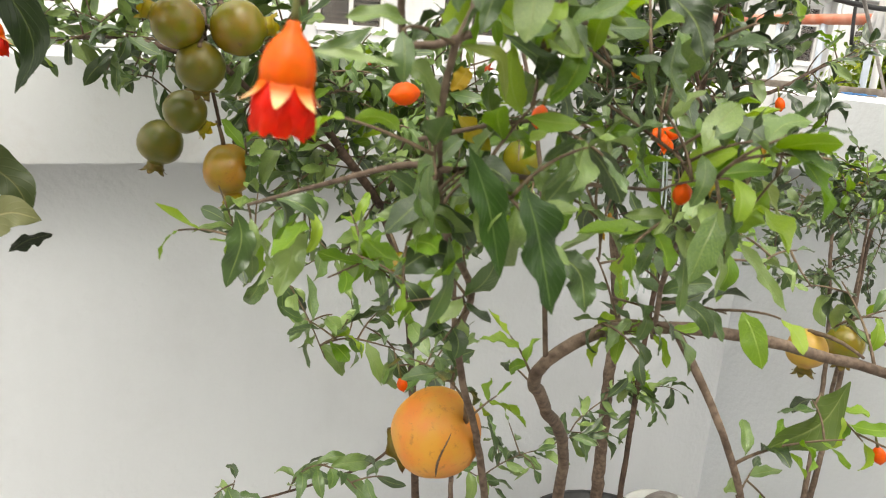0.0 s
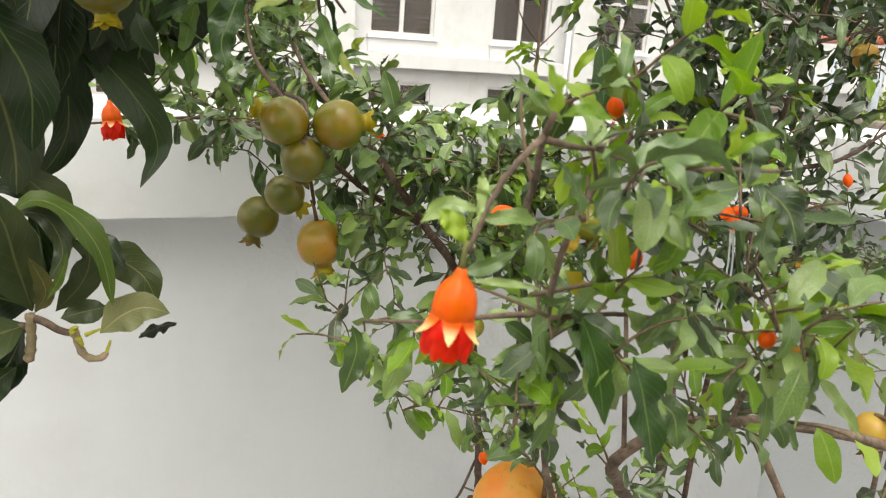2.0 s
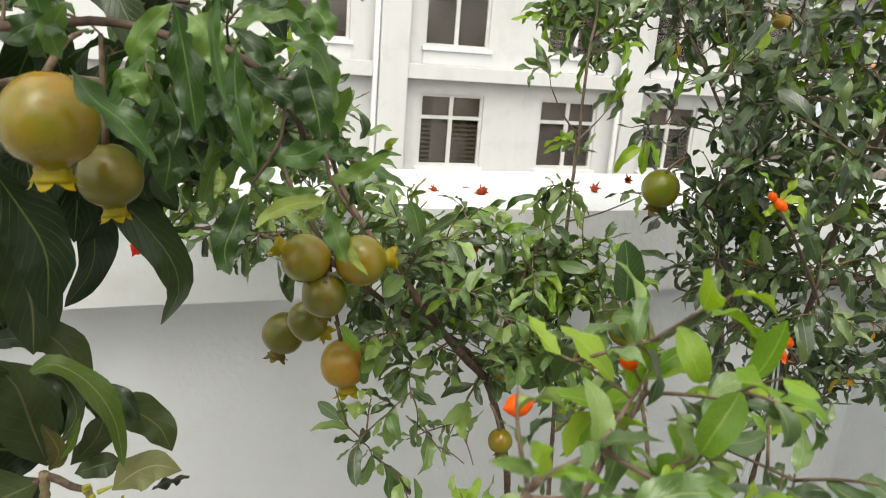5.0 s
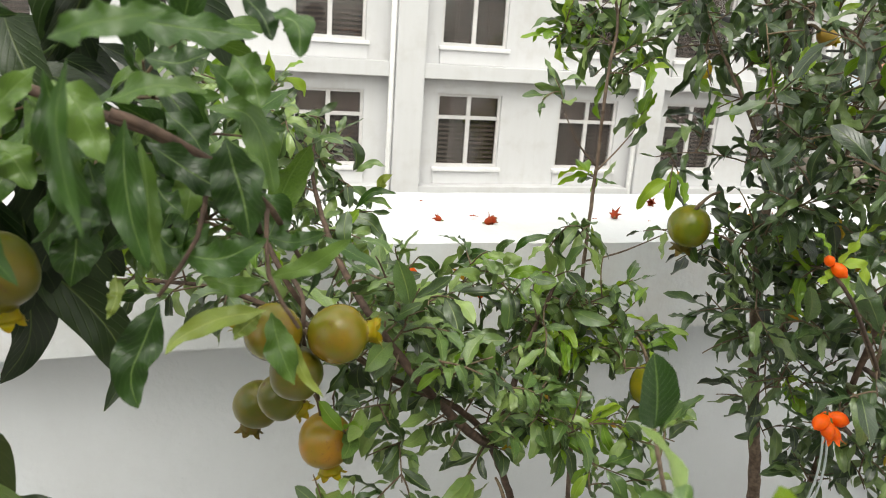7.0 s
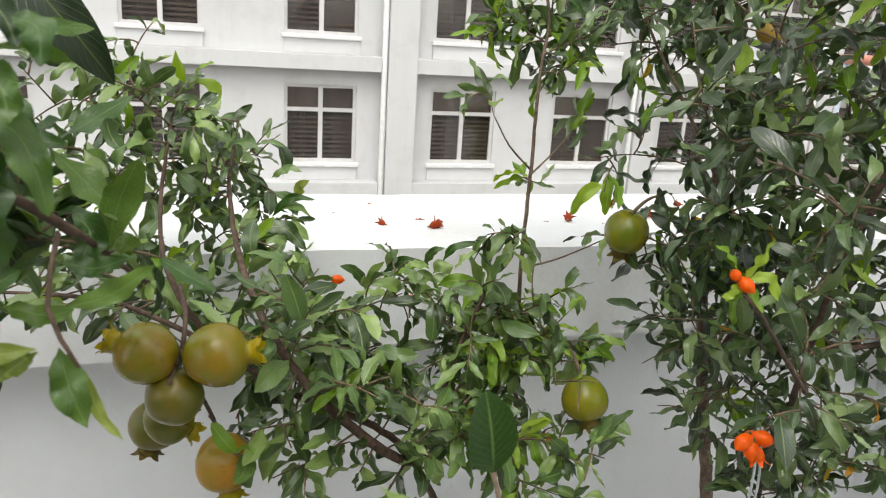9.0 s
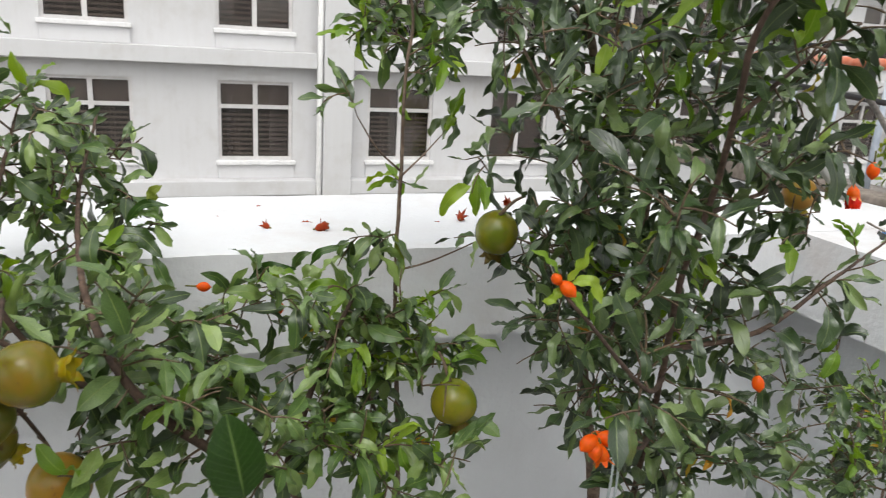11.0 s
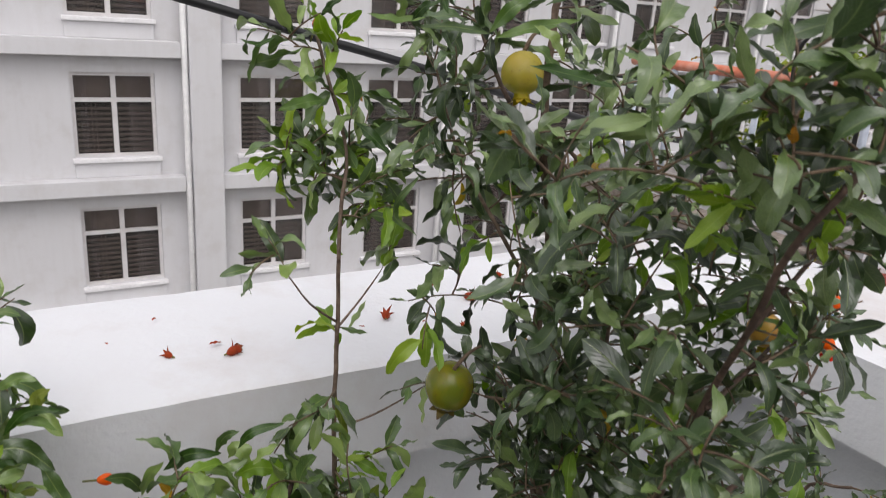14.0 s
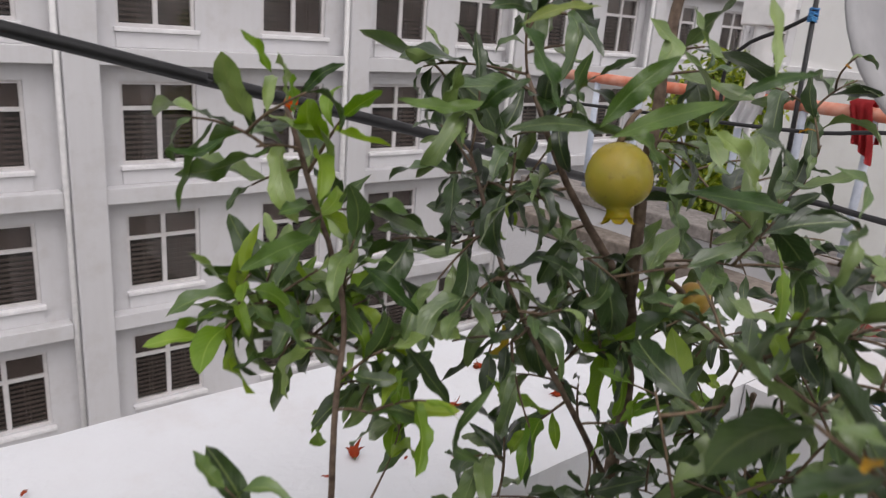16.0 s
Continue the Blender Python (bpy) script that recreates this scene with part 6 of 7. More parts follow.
# long wavy leaves of the shrub beside the mango
blade(left, ((-0.006, 0.580, 1.762), (-0.007, 0.575, 1.738), (-0.004, 0.570, 1.709), (0.004, 0.565, 1.680)), 0.0101, STRAP, (-0.09, -0.8, 0.55), 0.28, 0.50)
blade(left, ((-0.002, 0.610, 1.746), (0.001, 0.605, 1.723), (0.003, 0.600, 1.691), (0.010, 0.595, 1.668)), 0.0076, STRAP, (0.09, -0.8, 0.28), 0.28, 0.50)
blade(left, ((-0.000, 0.620, 1.744), (0.024, 0.615, 1.728), (0.041, 0.610, 1.717), (0.046, 0.605, 1.704)), 0.0110, STRAP, (-0.34, -0.8, 0.67), 0.28, 0.50)
blade(left, ((0.046, 0.600, 1.750), (0.050, 0.595, 1.735), (0.056, 0.590, 1.714), (0.059, 0.585, 1.692)), 0.0160, STRAP, (-0.17, -0.8, 0.37), 0.28, 0.50)
blade(left, ((0.034, 0.640, 1.764), (0.059, 0.635, 1.761), (0.070, 0.630, 1.741), (0.076, 0.625, 1.712)), 0.0115, STRAP, (0.35, -0.8, 0.49), 0.28, 0.50)
blade(left, ((-0.001, 0.660, 1.715), (0.007, 0.653, 1.702), (0.019, 0.645, 1.693)), 0.0094, STRAP, (0.24, -0.8, 0.49), 0.28, 0.50)
blade(left, ((0.019, 0.600, 1.680), (0.042, 0.592, 1.679), (0.069, 0.585, 1.693)), 0.0117, STRAP, (0.1, -0.8, 0.33), 0.28, 0.50)
blade(left, ((0.004, 0.620, 1.641), (-0.005, 0.615, 1.619), (-0.014, 0.610, 1.596), (-0.010, 0.605, 1.576)), 0.0136, STRAP, (0.09, -0.8, 0.68), 0.28, 0.50)
blade(left, ((0.069, 0.600, 1.641), (0.041, 0.595, 1.639), (0.018, 0.590, 1.630), (0.009, 0.585, 1.621)), 0.0076, YOUNG_DULL, (0.02, -0.8, 0.62), 0.28, 0.50)
blade(left, ((0.067, 0.610, 1.635), (0.055, 0.602, 1.629), (0.049, 0.595, 1.624)), 0.0058, YOUNG_DULL, (0.12, -0.8, 0.28), 0.28, 0.50)
blade(left, ((0.074, 0.630, 1.628), (0.080, 0.622, 1.603), (0.089, 0.615, 1.580)), 0.0111, STRAP, (0.18, -0.8, 0.55), 0.28, 0.50)
blade(left, ((0.088, 0.630, 1.611), (0.095, 0.622, 1.586), (0.109, 0.615, 1.569)), 0.0041, YOUNG_DULL, (-0.14, -0.8, 0.27), 0.28, 0.50)
blade(left, ((0.074, 0.660, 1.643), (0.103, 0.653, 1.654), (0.130, 0.645, 1.675)), 0.0079, STRAP, (0.26, -0.8, 0.49), 0.28, 0.50)
blade(left, ((0.071, 0.670, 1.671), (0.092, 0.663, 1.668), (0.113, 0.655, 1.677)), 0.0074, STRAP, (0.15, -0.8, 0.69), 0.28, 0.50)
blade(left, ((-0.013, 0.560, 1.773), (0.014, 0.552, 1.783), (0.038, 0.545, 1.781)), 0.0074, STRAP, (0.15, -0.8, 0.71), 0.28, 0.50)
blade(left, ((0.051, 0.620, 1.797), (0.062, 0.612, 1.784), (0.066, 0.605, 1.768)), 0.0123, STRAP, (-0.07, -0.8, 0.65), 0.28, 0.50)
blade(left, ((0.073, 0.600, 1.822), (0.086, 0.592, 1.817), (0.087, 0.585, 1.799)), 0.0092, STRAP, (-0.04, -0.8, 0.72), 0.28, 0.50)
blade(left, ((-0.018, 0.500, 1.797), (-0.023, 0.495, 1.771), (-0.020, 0.490, 1.744), (-0.014, 0.485, 1.721)), 0.0040, STRAP, (0.27, -0.8, 0.3), 0.28, 0.50)
blade(left, ((-0.027, 0.510, 1.718), (-0.018, 0.502, 1.726), (-0.008, 0.495, 1.726)), 0.0075, STRAP, (-0.25, -0.8, 0.36), 0.28, 0.50)
blade(left, ((-0.017, 0.460, 1.806), (0.002, 0.452, 1.813), (0.026, 0.445, 1.818)), 0.0077, STRAP, (0.33, -0.8, 0.47), 0.28, 0.50)
blade(left, ((-0.001, 0.550, 1.814), (0.026, 0.542, 1.812), (0.062, 0.535, 1.810)), 0.0093, STRAP, (0.09, -0.8, 0.4), 0.28, 0.50)
blade(left, ((-0.040, 0.580, 1.781), (-0.027, 0.572, 1.769), (-0.015, 0.565, 1.740)), 0.0120, STRAP, (0.01, -0.8, 0.44), 0.28, 0.50)
blade(left, ((-0.018, 0.600, 1.668), (-0.017, 0.592, 1.656), (-0.022, 0.585, 1.645)), 0.0046, YOUNG_DULL, (-0.1, -0.8, 0.54), 0.28, 0.50)
blade(left, ((-0.005, 0.690, 1.678), (0.010, 0.682, 1.660), (0.035, 0.675, 1.679)), 0.0139, STRAP, (0.06, -0.8, 0.7), 0.28, 0.50)
blade(left, ((0.027, 0.700, 1.631), (0.055, 0.692, 1.626), (0.074, 0.685, 1.632)), 0.0088, STRAP, (0.13, -0.8, 0.71), 0.28, 0.50)
blade(left, ((0.055, 0.620, 1.833), (0.067, 0.612, 1.821), (0.073, 0.605, 1.807)), 0.0083, STRAP, (0.25, -0.8, 0.75), 0.28, 0.50)
blade(left, ((0.015, 0.700, 1.723), (0.022, 0.692, 1.705), (0.018, 0.685, 1.679)), 0.0120, STRAP, (0.12, -0.8, 0.33), 0.28, 0.50)
blade(left, ((-0.045, 0.700, 1.718), (-0.040, 0.692, 1.692), (-0.045, 0.685, 1.667)), 0.0135, STRAP, (0.25, -0.8, 0.73), 0.28, 0.50)
blade(left, ((0.006, 0.700, 1.753), (0.023, 0.692, 1.739), (0.034, 0.685, 1.722)), 0.0118, STRAP, (0.28, -0.8, 0.53), 0.28, 0.50)
blade(left, ((-0.057, 0.680, 1.717), (-0.048, 0.673, 1.693), (-0.054, 0.665, 1.669)), 0.0147, STRAP, (0.15, -0.8, 0.36), 0.28, 0.50)
blade(left, ((-0.002, 0.660, 1.791), (0.018, 0.653, 1.789), (0.038, 0.645, 1.797)), 0.0106, STRAP, (0.23, -0.8, 0.54), 0.28, 0.50)
blade(left, ((0.071, 0.720, 1.691), (0.083, 0.712, 1.678), (0.075, 0.705, 1.656)), 0.0120, STRAP, (-0.15, -0.8, 0.28), 0.28, 0.50)
blade(left, ((-0.116, 0.575, 1.738), (-0.102, 0.572, 1.718), (-0.082, 0.568, 1.702), (-0.061, 0.565, 1.674)), 0.0109, STRAP, (0.25, -0.8, 0.74), 0.28, 0.50)
blade(left, ((-0.048, 0.600, 1.785), (-0.041, 0.595, 1.746), (-0.034, 0.590, 1.694)), 0.0135, STRAP, (-0.29, -0.8, 0.65), 0.28, 0.50)
blade(left, ((-0.080, 0.600, 1.741), (-0.071, 0.595, 1.764), (-0.049, 0.590, 1.787)), 0.0094, STRAP, (-0.06, -0.8, 0.33), 0.28, 0.50)
blade(left, ((0.035, 0.660, 1.791), (0.054, 0.657, 1.772), (0.063, 0.653, 1.754), (0.085, 0.650, 1.750)), 0.0093, STRAP, (-0.14, -0.8, 0.63), 0.28, 0.50)
blade(left, ((-0.117, 0.550, 1.745), (-0.121, 0.545, 1.761), (-0.112, 0.540, 1.780)), 0.0091, STRAP, (0.26, -0.8, 0.27), 0.28, 0.50)
blade(left, ((-0.148, 0.550, 1.755), (-0.131, 0.545, 1.766), (-0.113, 0.540, 1.763)), 0.0099, STRAP, (0.08, -0.8, 0.27), 0.28, 0.50)
blade(left, ((-0.100, 0.680, 1.720), (-0.087, 0.675, 1.726), (-0.074, 0.670, 1.704)), 0.0129, STRAP, (0.15, -0.8, 0.42), 0.28, 0.50)
blade(left, ((-0.073, 0.720, 1.673), (-0.059, 0.715, 1.659), (-0.064, 0.710, 1.623)), 0.0178, STRAP, (0.27, -0.8, 0.74), 0.28, 0.50)

# single leaves that stand out on the young shrub
blade(near, ((0.216, 0.304, 1.419), (0.226, 0.299, 1.389), (0.239, 0.294, 1.339)), 0.0161, STRAP, (0.0, -0.8, 0.75), 0.30, 0.35)
blade(near, ((0.199, 0.344, 1.434), (0.213, 0.339, 1.400), (0.224, 0.334, 1.351)), 0.0114, STRAP, (-0.13, -0.8, 0.29), 0.30, 0.35)
blade(near, ((0.228, 0.364, 1.502), (0.261, 0.361, 1.484), (0.277, 0.357, 1.458), (0.270, 0.354, 1.440)), 0.0092, LEAF, (0.07, -0.8, 0.27), 0.30, 0.35)
blade(near, ((0.300, 0.304, 1.533), (0.322, 0.299, 1.516), (0.330, 0.294, 1.493)), 0.0127, LEAF, (-0.21, -0.8, 0.45), 0.30, 0.35)
blade(near, ((0.333, 0.324, 1.508), (0.327, 0.319, 1.486), (0.338, 0.314, 1.468)), 0.0101, LEAF, (0.08, -0.8, 0.33), 0.30, 0.35)
blade(near, ((0.175, 0.284, 1.546), (0.201, 0.279, 1.558), (0.236, 0.274, 1.557)), 0.0109, LEAF, (-0.32, -0.8, 0.68), 0.30, 0.35)
blade(near, ((0.217, 0.384, 1.423), (0.230, 0.379, 1.402), (0.233, 0.374, 1.368)), 0.0122, LEAF, (-0.13, -0.8, 0.73), 0.30, 0.35)
blade(near, ((0.163, 0.404, 1.378), (0.195, 0.399, 1.378), (0.233, 0.394, 1.366)), 0.0107, LEAF, (0.28, -0.8, 0.44), 0.30, 0.35)
blade(near, ((0.186, 0.424, 1.327), (0.213, 0.419, 1.344), (0.240, 0.414, 1.338)), 0.0113, LEAF, (-0.03, -0.8, 0.51), 0.30, 0.35)
blade(near, ((0.285, 0.384, 1.386), (0.302, 0.379, 1.408), (0.321, 0.374, 1.421)), 0.0137, LEAF, (0.1, -0.8, 0.55), 0.30, 0.35)
blade(near, ((0.215, 0.364, 1.550), (0.217, 0.359, 1.529), (0.206, 0.354, 1.500)), 0.0079, LEAF, (0.04, -0.8, 0.56), 0.30, 0.35)
blade(near, ((0.163, 0.334, 1.541), (0.174, 0.329, 1.525), (0.176, 0.324, 1.510)), 0.0083, LEAF, (0.31, -0.8, 0.5), 0.30, 0.35)
blade(near, ((0.124, 0.281, 1.576), (0.120, 0.276, 1.590), (0.110, 0.271, 1.603)), 0.0066, YOUNG, (-0.05, -0.8, 0.61), 0.30, 0.35)
blade(near, ((0.127, 0.281, 1.576), (0.138, 0.276, 1.580), (0.153, 0.271, 1.576)), 0.0037, YOUNG, (-0.18, -0.8, 0.4), 0.30, 0.35)
blade(near, ((0.123, 0.284, 1.576), (0.109, 0.279, 1.586), (0.092, 0.274, 1.593)), 0.0042, LEAF, (0.33, -0.8, 0.51), 0.30, 0.35)
blade(near, ((0.259, 0.404, 1.558), (0.259, 0.401, 1.579), (0.251, 0.397, 1.600), (0.231, 0.394, 1.608)), 0.0059, YOUNG, (0.03, -0.8, 0.26), 0.30, 0.35)
blade(near, ((0.260, 0.404, 1.559), (0.278, 0.399, 1.577), (0.300, 0.394, 1.588)), 0.0064, YOUNG, (-0.06, -0.8, 0.54), 0.30, 0.35)
blade(near, ((0.263, 0.404, 1.558), (0.285, 0.399, 1.568), (0.305, 0.394, 1.564)), 0.0043, YOUNG, (-0.34, -0.8, 0.56), 0.30, 0.35)
blade(near, ((0.216, 0.254, 1.556), (0.204, 0.249, 1.571), (0.189, 0.244, 1.586)), 0.0031, YOUNG, (0.09, -0.8, 0.28), 0.30, 0.35)
blade(near, ((0.218, 0.254, 1.557), (0.217, 0.249, 1.574), (0.215, 0.244, 1.587)), 0.0053, YOUNG, (0.09, -0.8, 0.48), 0.30, 0.35)
blade(near, ((0.220, 0.254, 1.558), (0.230, 0.249, 1.570), (0.243, 0.244, 1.574)), 0.0038, YOUNG, (0.13, -0.8, 0.43), 0.30, 0.35)
blade(near, ((0.232, 0.264, 1.565), (0.241, 0.259, 1.562), (0.236, 0.254, 1.542)), 0.0078, LEAF, (0.14, -0.8, 0.62), 0.30, 0.35)
blade(near, ((0.062, 0.284, 1.526), (0.070, 0.279, 1.519), (0.076, 0.274, 1.510)), 0.0060, YOUNG, (-0.33, -0.8, 0.28), 0.30, 0.35)
blade(near, ((0.081, 0.274, 1.549), (0.079, 0.269, 1.536), (0.076, 0.264, 1.524)), 0.0035, LEAF, (0.12, -0.8, 0.73), 0.30, 0.35)
blade(near, ((0.060, 0.304, 1.514), (0.073, 0.299, 1.525), (0.090, 0.294, 1.523)), 0.0053, LEAF, (-0.17, -0.8, 0.48), 0.30, 0.35)
blade(near, ((0.083, 0.284, 1.486), (0.102, 0.279, 1.485), (0.123, 0.274, 1.482)), 0.0025, LEAF, (0.06, -0.8, 0.41), 0.30, 0.35)
blade(near, ((0.197, 0.364, 1.493), (0.223, 0.359, 1.488), (0.228, 0.354, 1.461)), 0.0048, YOUNG_DULL, (-0.1, -0.8, 0.41), 0.30, 0.35)
blade(near, ((0.220, 0.404, 1.447), (0.233, 0.399, 1.433), (0.243, 0.394, 1.424)), 0.0085, YELLOW, (-0.09, -0.8, 0.55), 0.30, 0.35)
blade(near, ((0.226, 0.404, 1.479), (0.218, 0.399, 1.471), (0.209, 0.394, 1.463)), 0.0065, YELLOW, (-0.14, -0.8, 0.44), 0.30, 0.35)
blade(near, ((0.246, 0.384, 1.432), (0.230, 0.379, 1.458), (0.228, 0.374, 1.475)), 0.0094, LEAF, (0.19, -0.8, 0.26), 0.30, 0.35)
blade(near, ((0.339, 0.364, 1.361), (0.360, 0.359, 1.369), (0.380, 0.354, 1.377)), 0.0084, LEAF, (0.05, -0.8, 0.62), 0.30, 0.35)
blade(near, ((0.385, 0.344, 1.373), (0.385, 0.339, 1.339), (0.382, 0.334, 1.309)), 0.0070, LEAF, (-0.13, -0.8, 0.36), 0.30, 0.35)
blade(near, ((0.385, 0.344, 1.384), (0.406, 0.339, 1.370), (0.431, 0.334, 1.364)), 0.0074, YOUNG, (0.21, -0.8, 0.37), 0.30, 0.35)
blade(near, ((0.436, 0.344, 1.368), (0.440, 0.339, 1.385), (0.450, 0.334, 1.404)), 0.0118, YOUNG, (-0.22, -0.8, 0.47), 0.30, 0.35)
blade(near, ((0.405, 0.344, 1.372), (0.421, 0.339, 1.345), (0.415, 0.334, 1.320)), 0.0052, LEAF, (0.14, -0.8, 0.3), 0.30, 0.35)
blade(near, ((0.440, 0.344, 1.362), (0.463, 0.339, 1.339), (0.499, 0.334, 1.301)), 0.0073, LEAF, (-0.12, -0.8, 0.42), 0.30, 0.35)
blade(near, ((0.448, 0.344, 1.415), (0.465, 0.339, 1.392), (0.480, 0.334, 1.359)), 0.0086, YOUNG_DULL, (0.23, -0.8, 0.47), 0.30, 0.35)
blade(near, ((0.372, 0.364, 1.444), (0.390, 0.359, 1.442), (0.415, 0.354, 1.430)), 0.0051, YOUNG, (0.25, -0.8, 0.33), 0.30, 0.35)
blade(near, ((0.416, 0.344, 1.448), (0.436, 0.339, 1.445), (0.442, 0.334, 1.425)), 0.0041, YELLOW, (-0.11, -0.8, 0.58), 0.30, 0.35)
blade(near, ((0.404, 0.354, 1.424), (0.407, 0.349, 1.411), (0.403, 0.344, 1.396)), 0.0042, YELLOW, (0.27, -0.8, 0.48), 0.30, 0.35)
blade(near, ((0.337, 0.404, 1.431), (0.362, 0.399, 1.438), (0.386, 0.394, 1.420)), 0.0058, YOUNG, (-0.19, -0.8, 0.31), 0.30, 0.35)
blade(near, ((0.167, 0.384, 1.482), (0.182, 0.379, 1.474), (0.192, 0.374, 1.455)), 0.0074, LEAF, (0.02, -0.8, 0.35), 0.30, 0.35)
blade(near, ((0.100, 0.574, 1.344), (0.104, 0.569, 1.319), (0.090, 0.564, 1.279)), 0.0132, LEAF, (0.21, -0.8, 0.67), 0.30, 0.35)
blade(near, ((0.148, 0.574, 1.339), (0.148, 0.569, 1.305), (0.134, 0.564, 1.266)), 0.0147, LEAF, (-0.22, -0.8, 0.39), 0.30, 0.35)
blade(near, ((0.251, 0.344, 1.512), (0.267, 0.339, 1.504), (0.276, 0.334, 1.482)), 0.0064, LEAF, (0.22, -0.8, 0.57), 0.30, 0.35)
blade(near, ((0.279, 0.384, 1.556), (0.291, 0.379, 1.560), (0.304, 0.374, 1.551)), 0.0038, YOUNG, (0.21, -0.8, 0.42), 0.30, 0.35)
blade(near, ((0.270, 0.344, 1.363), (0.290, 0.339, 1.348), (0.295, 0.334, 1.320)), 0.0122, LEAF, (-0.26, -0.8, 0.4), 0.30, 0.35)
blade(near, ((0.204, 0.404, 1.286), (0.218, 0.399, 1.324), (0.215, 0.394, 1.363)), 0.0074, LEAF, (0.21, -0.8, 0.39), 0.30, 0.35)
blade(near, ((0.086, 0.304, 1.483), (0.103, 0.299, 1.489), (0.116, 0.294, 1.499)), 0.0046, LEAF, (-0.11, -0.8, 0.46), 0.30, 0.35)
blade(near, ((0.279, 0.404, 1.412), (0.294, 0.399, 1.397), (0.298, 0.394, 1.373)), 0.0075, LEAF, (-0.06, -0.8, 0.45), 0.30, 0.35)
blade(near, ((0.768, 0.440, 1.152), (0.719, 0.430, 1.113), (0.622, 0.420, 1.103)), 0.0254, MANGO_GREEN, (-0.5, -0.85, 0.1), 0.35, 0.30)
set_leaf(near, (0.335, 0.553, 1.558), (0.325, 0.553, 1.618), 0.5, 0.30, STRAP, (0.0, -0.8, 0.6), 0.018, 0.3, 309)
# fresh leaves round the pair of buds
blade(right, ((0.661, 0.745, 1.611), (0.675, 0.740, 1.637), (0.680, 0.735, 1.657)), 0.0064, YOUNG, (0.29, -0.8, 0.33), 0.35, 0.50)
blade(right, ((0.666, 0.745, 1.611), (0.687, 0.740, 1.614), (0.699, 0.735, 1.591)), 0.0071, YOUNG, (-0.35, -0.8, 0.72), 0.35, 0.50)
blade(right, ((0.654, 0.745, 1.621), (0.634, 0.740, 1.641), (0.614, 0.735, 1.651)), 0.0047, YOUNG, (0.27, -0.8, 0.74), 0.35, 0.50)
blade(right, ((0.667, 0.745, 1.607), (0.677, 0.740, 1.588), (0.684, 0.735, 1.579)), 0.0060, YOUNG, (-0.05, -0.8, 0.73), 0.35, 0.50)
blade(right, ((0.659, 0.745, 1.610), (0.643, 0.740, 1.598), (0.631, 0.735, 1.599)), 0.0053, YOUNG, (0.3, -0.8, 0.36), 0.35, 0.50)
# long leaves round the pale fruit at the top of the tall shrub
blade(tall, ((0.788, 1.150, 2.026), (0.810, 1.140, 2.055), (0.843, 1.130, 2.079)), 0.0092, STRAP, (0.17, -0.8, 0.67), 0.35, 0.40)
blade(tall, ((0.692, 1.140, 2.093), (0.704, 1.130, 2.071), (0.712, 1.120, 2.044)), 0.0092, STRAP, (0.11, -0.8, 0.51), 0.35, 0.40)
blade(tall, ((0.789, 1.140, 2.020), (0.838, 1.130, 2.035), (0.900, 1.120, 2.047)), 0.0078, STRAP, (-0.15, -0.8, 0.42), 0.35, 0.40)
blade(tall, ((0.797, 1.160, 2.024), (0.741, 1.150, 2.030), (0.688, 1.140, 2.029)), 0.0057, LEAF, (-0.19, -0.8, 0.28), 0.35, 0.40)
blade(tall, ((0.801, 1.080, 1.994), (0.845, 1.070, 1.987), (0.919, 1.060, 1.973)), 0.0078, STRAP, (0.06, -0.8, 0.39), 0.35, 0.40)
blade(tall, ((0.840, 1.120, 1.982), (0.845, 1.110, 1.958), (0.840, 1.100, 1.937)), 0.0093, LEAF, (0.22, -0.8, 0.27), 0.35, 0.40)
blade(tall, ((0.699, 1.180, 2.034), (0.708, 1.170, 2.049), (0.725, 1.160, 2.058)), 0.0059, STRAP, (0.28, -0.8, 0.6), 0.35, 0.40)
blade(tall, ((0.710, 1.160, 2.091), (0.734, 1.150, 2.103), (0.762, 1.140, 2.107)), 0.0040, YOUNG_DULL, (0.3, -0.8, 0.7), 0.35, 0.40)
blade(tall, ((0.834, 1.120, 2.113), (0.841, 1.110, 2.090), (0.859, 1.100, 2.075)), 0.0070, LEAF, (0.28, -0.8, 0.54), 0.35, 0.40)
blade(tall, ((0.805, 1.050, 2.122), (0.804, 1.040, 2.097), (0.793, 1.030, 2.073)), 0.0046, LEAF, (-0.34, -0.8, 0.62), 0.35, 0.40)
blade(tall, ((0.790, 1.050, 2.059), (0.813, 1.040, 2.071), (0.844, 1.030, 2.076)), 0.0041, STRAP, (-0.23, -0.8, 0.4), 0.35, 0.40)
blade(tall, ((0.872, 1.020, 2.018), (0.904, 1.010, 2.005), (0.876, 1.000, 1.987)), 0.0046, LEAF, (0.11, -0.8, 0.51), 0.35, 0.40)
blade(tall, ((0.834, 1.200, 2.020), (0.804, 1.190, 2.048), (0.806, 1.180, 2.078)), 0.0085, LEAF, (-0.06, -0.8, 0.72), 0.35, 0.40)
blade(tall, ((0.886, 1.200, 2.012), (0.907, 1.190, 2.000), (0.935, 1.180, 1.966)), 0.0087, LEAF, (0.08, -0.8, 0.42), 0.35, 0.40)
blade(tall, ((0.660, 1.220, 2.038), (0.696, 1.210, 2.033), (0.728, 1.200, 2.038)), 0.0055, STRAP, (-0.17, -0.8, 0.68), 0.35, 0.40)
blade(tall, ((0.699, 1.220, 2.028), (0.700, 1.210, 2.045), (0.697, 1.200, 2.065)), 0.0063, LEAF, (-0.02, -0.8, 0.64), 0.35, 0.40)
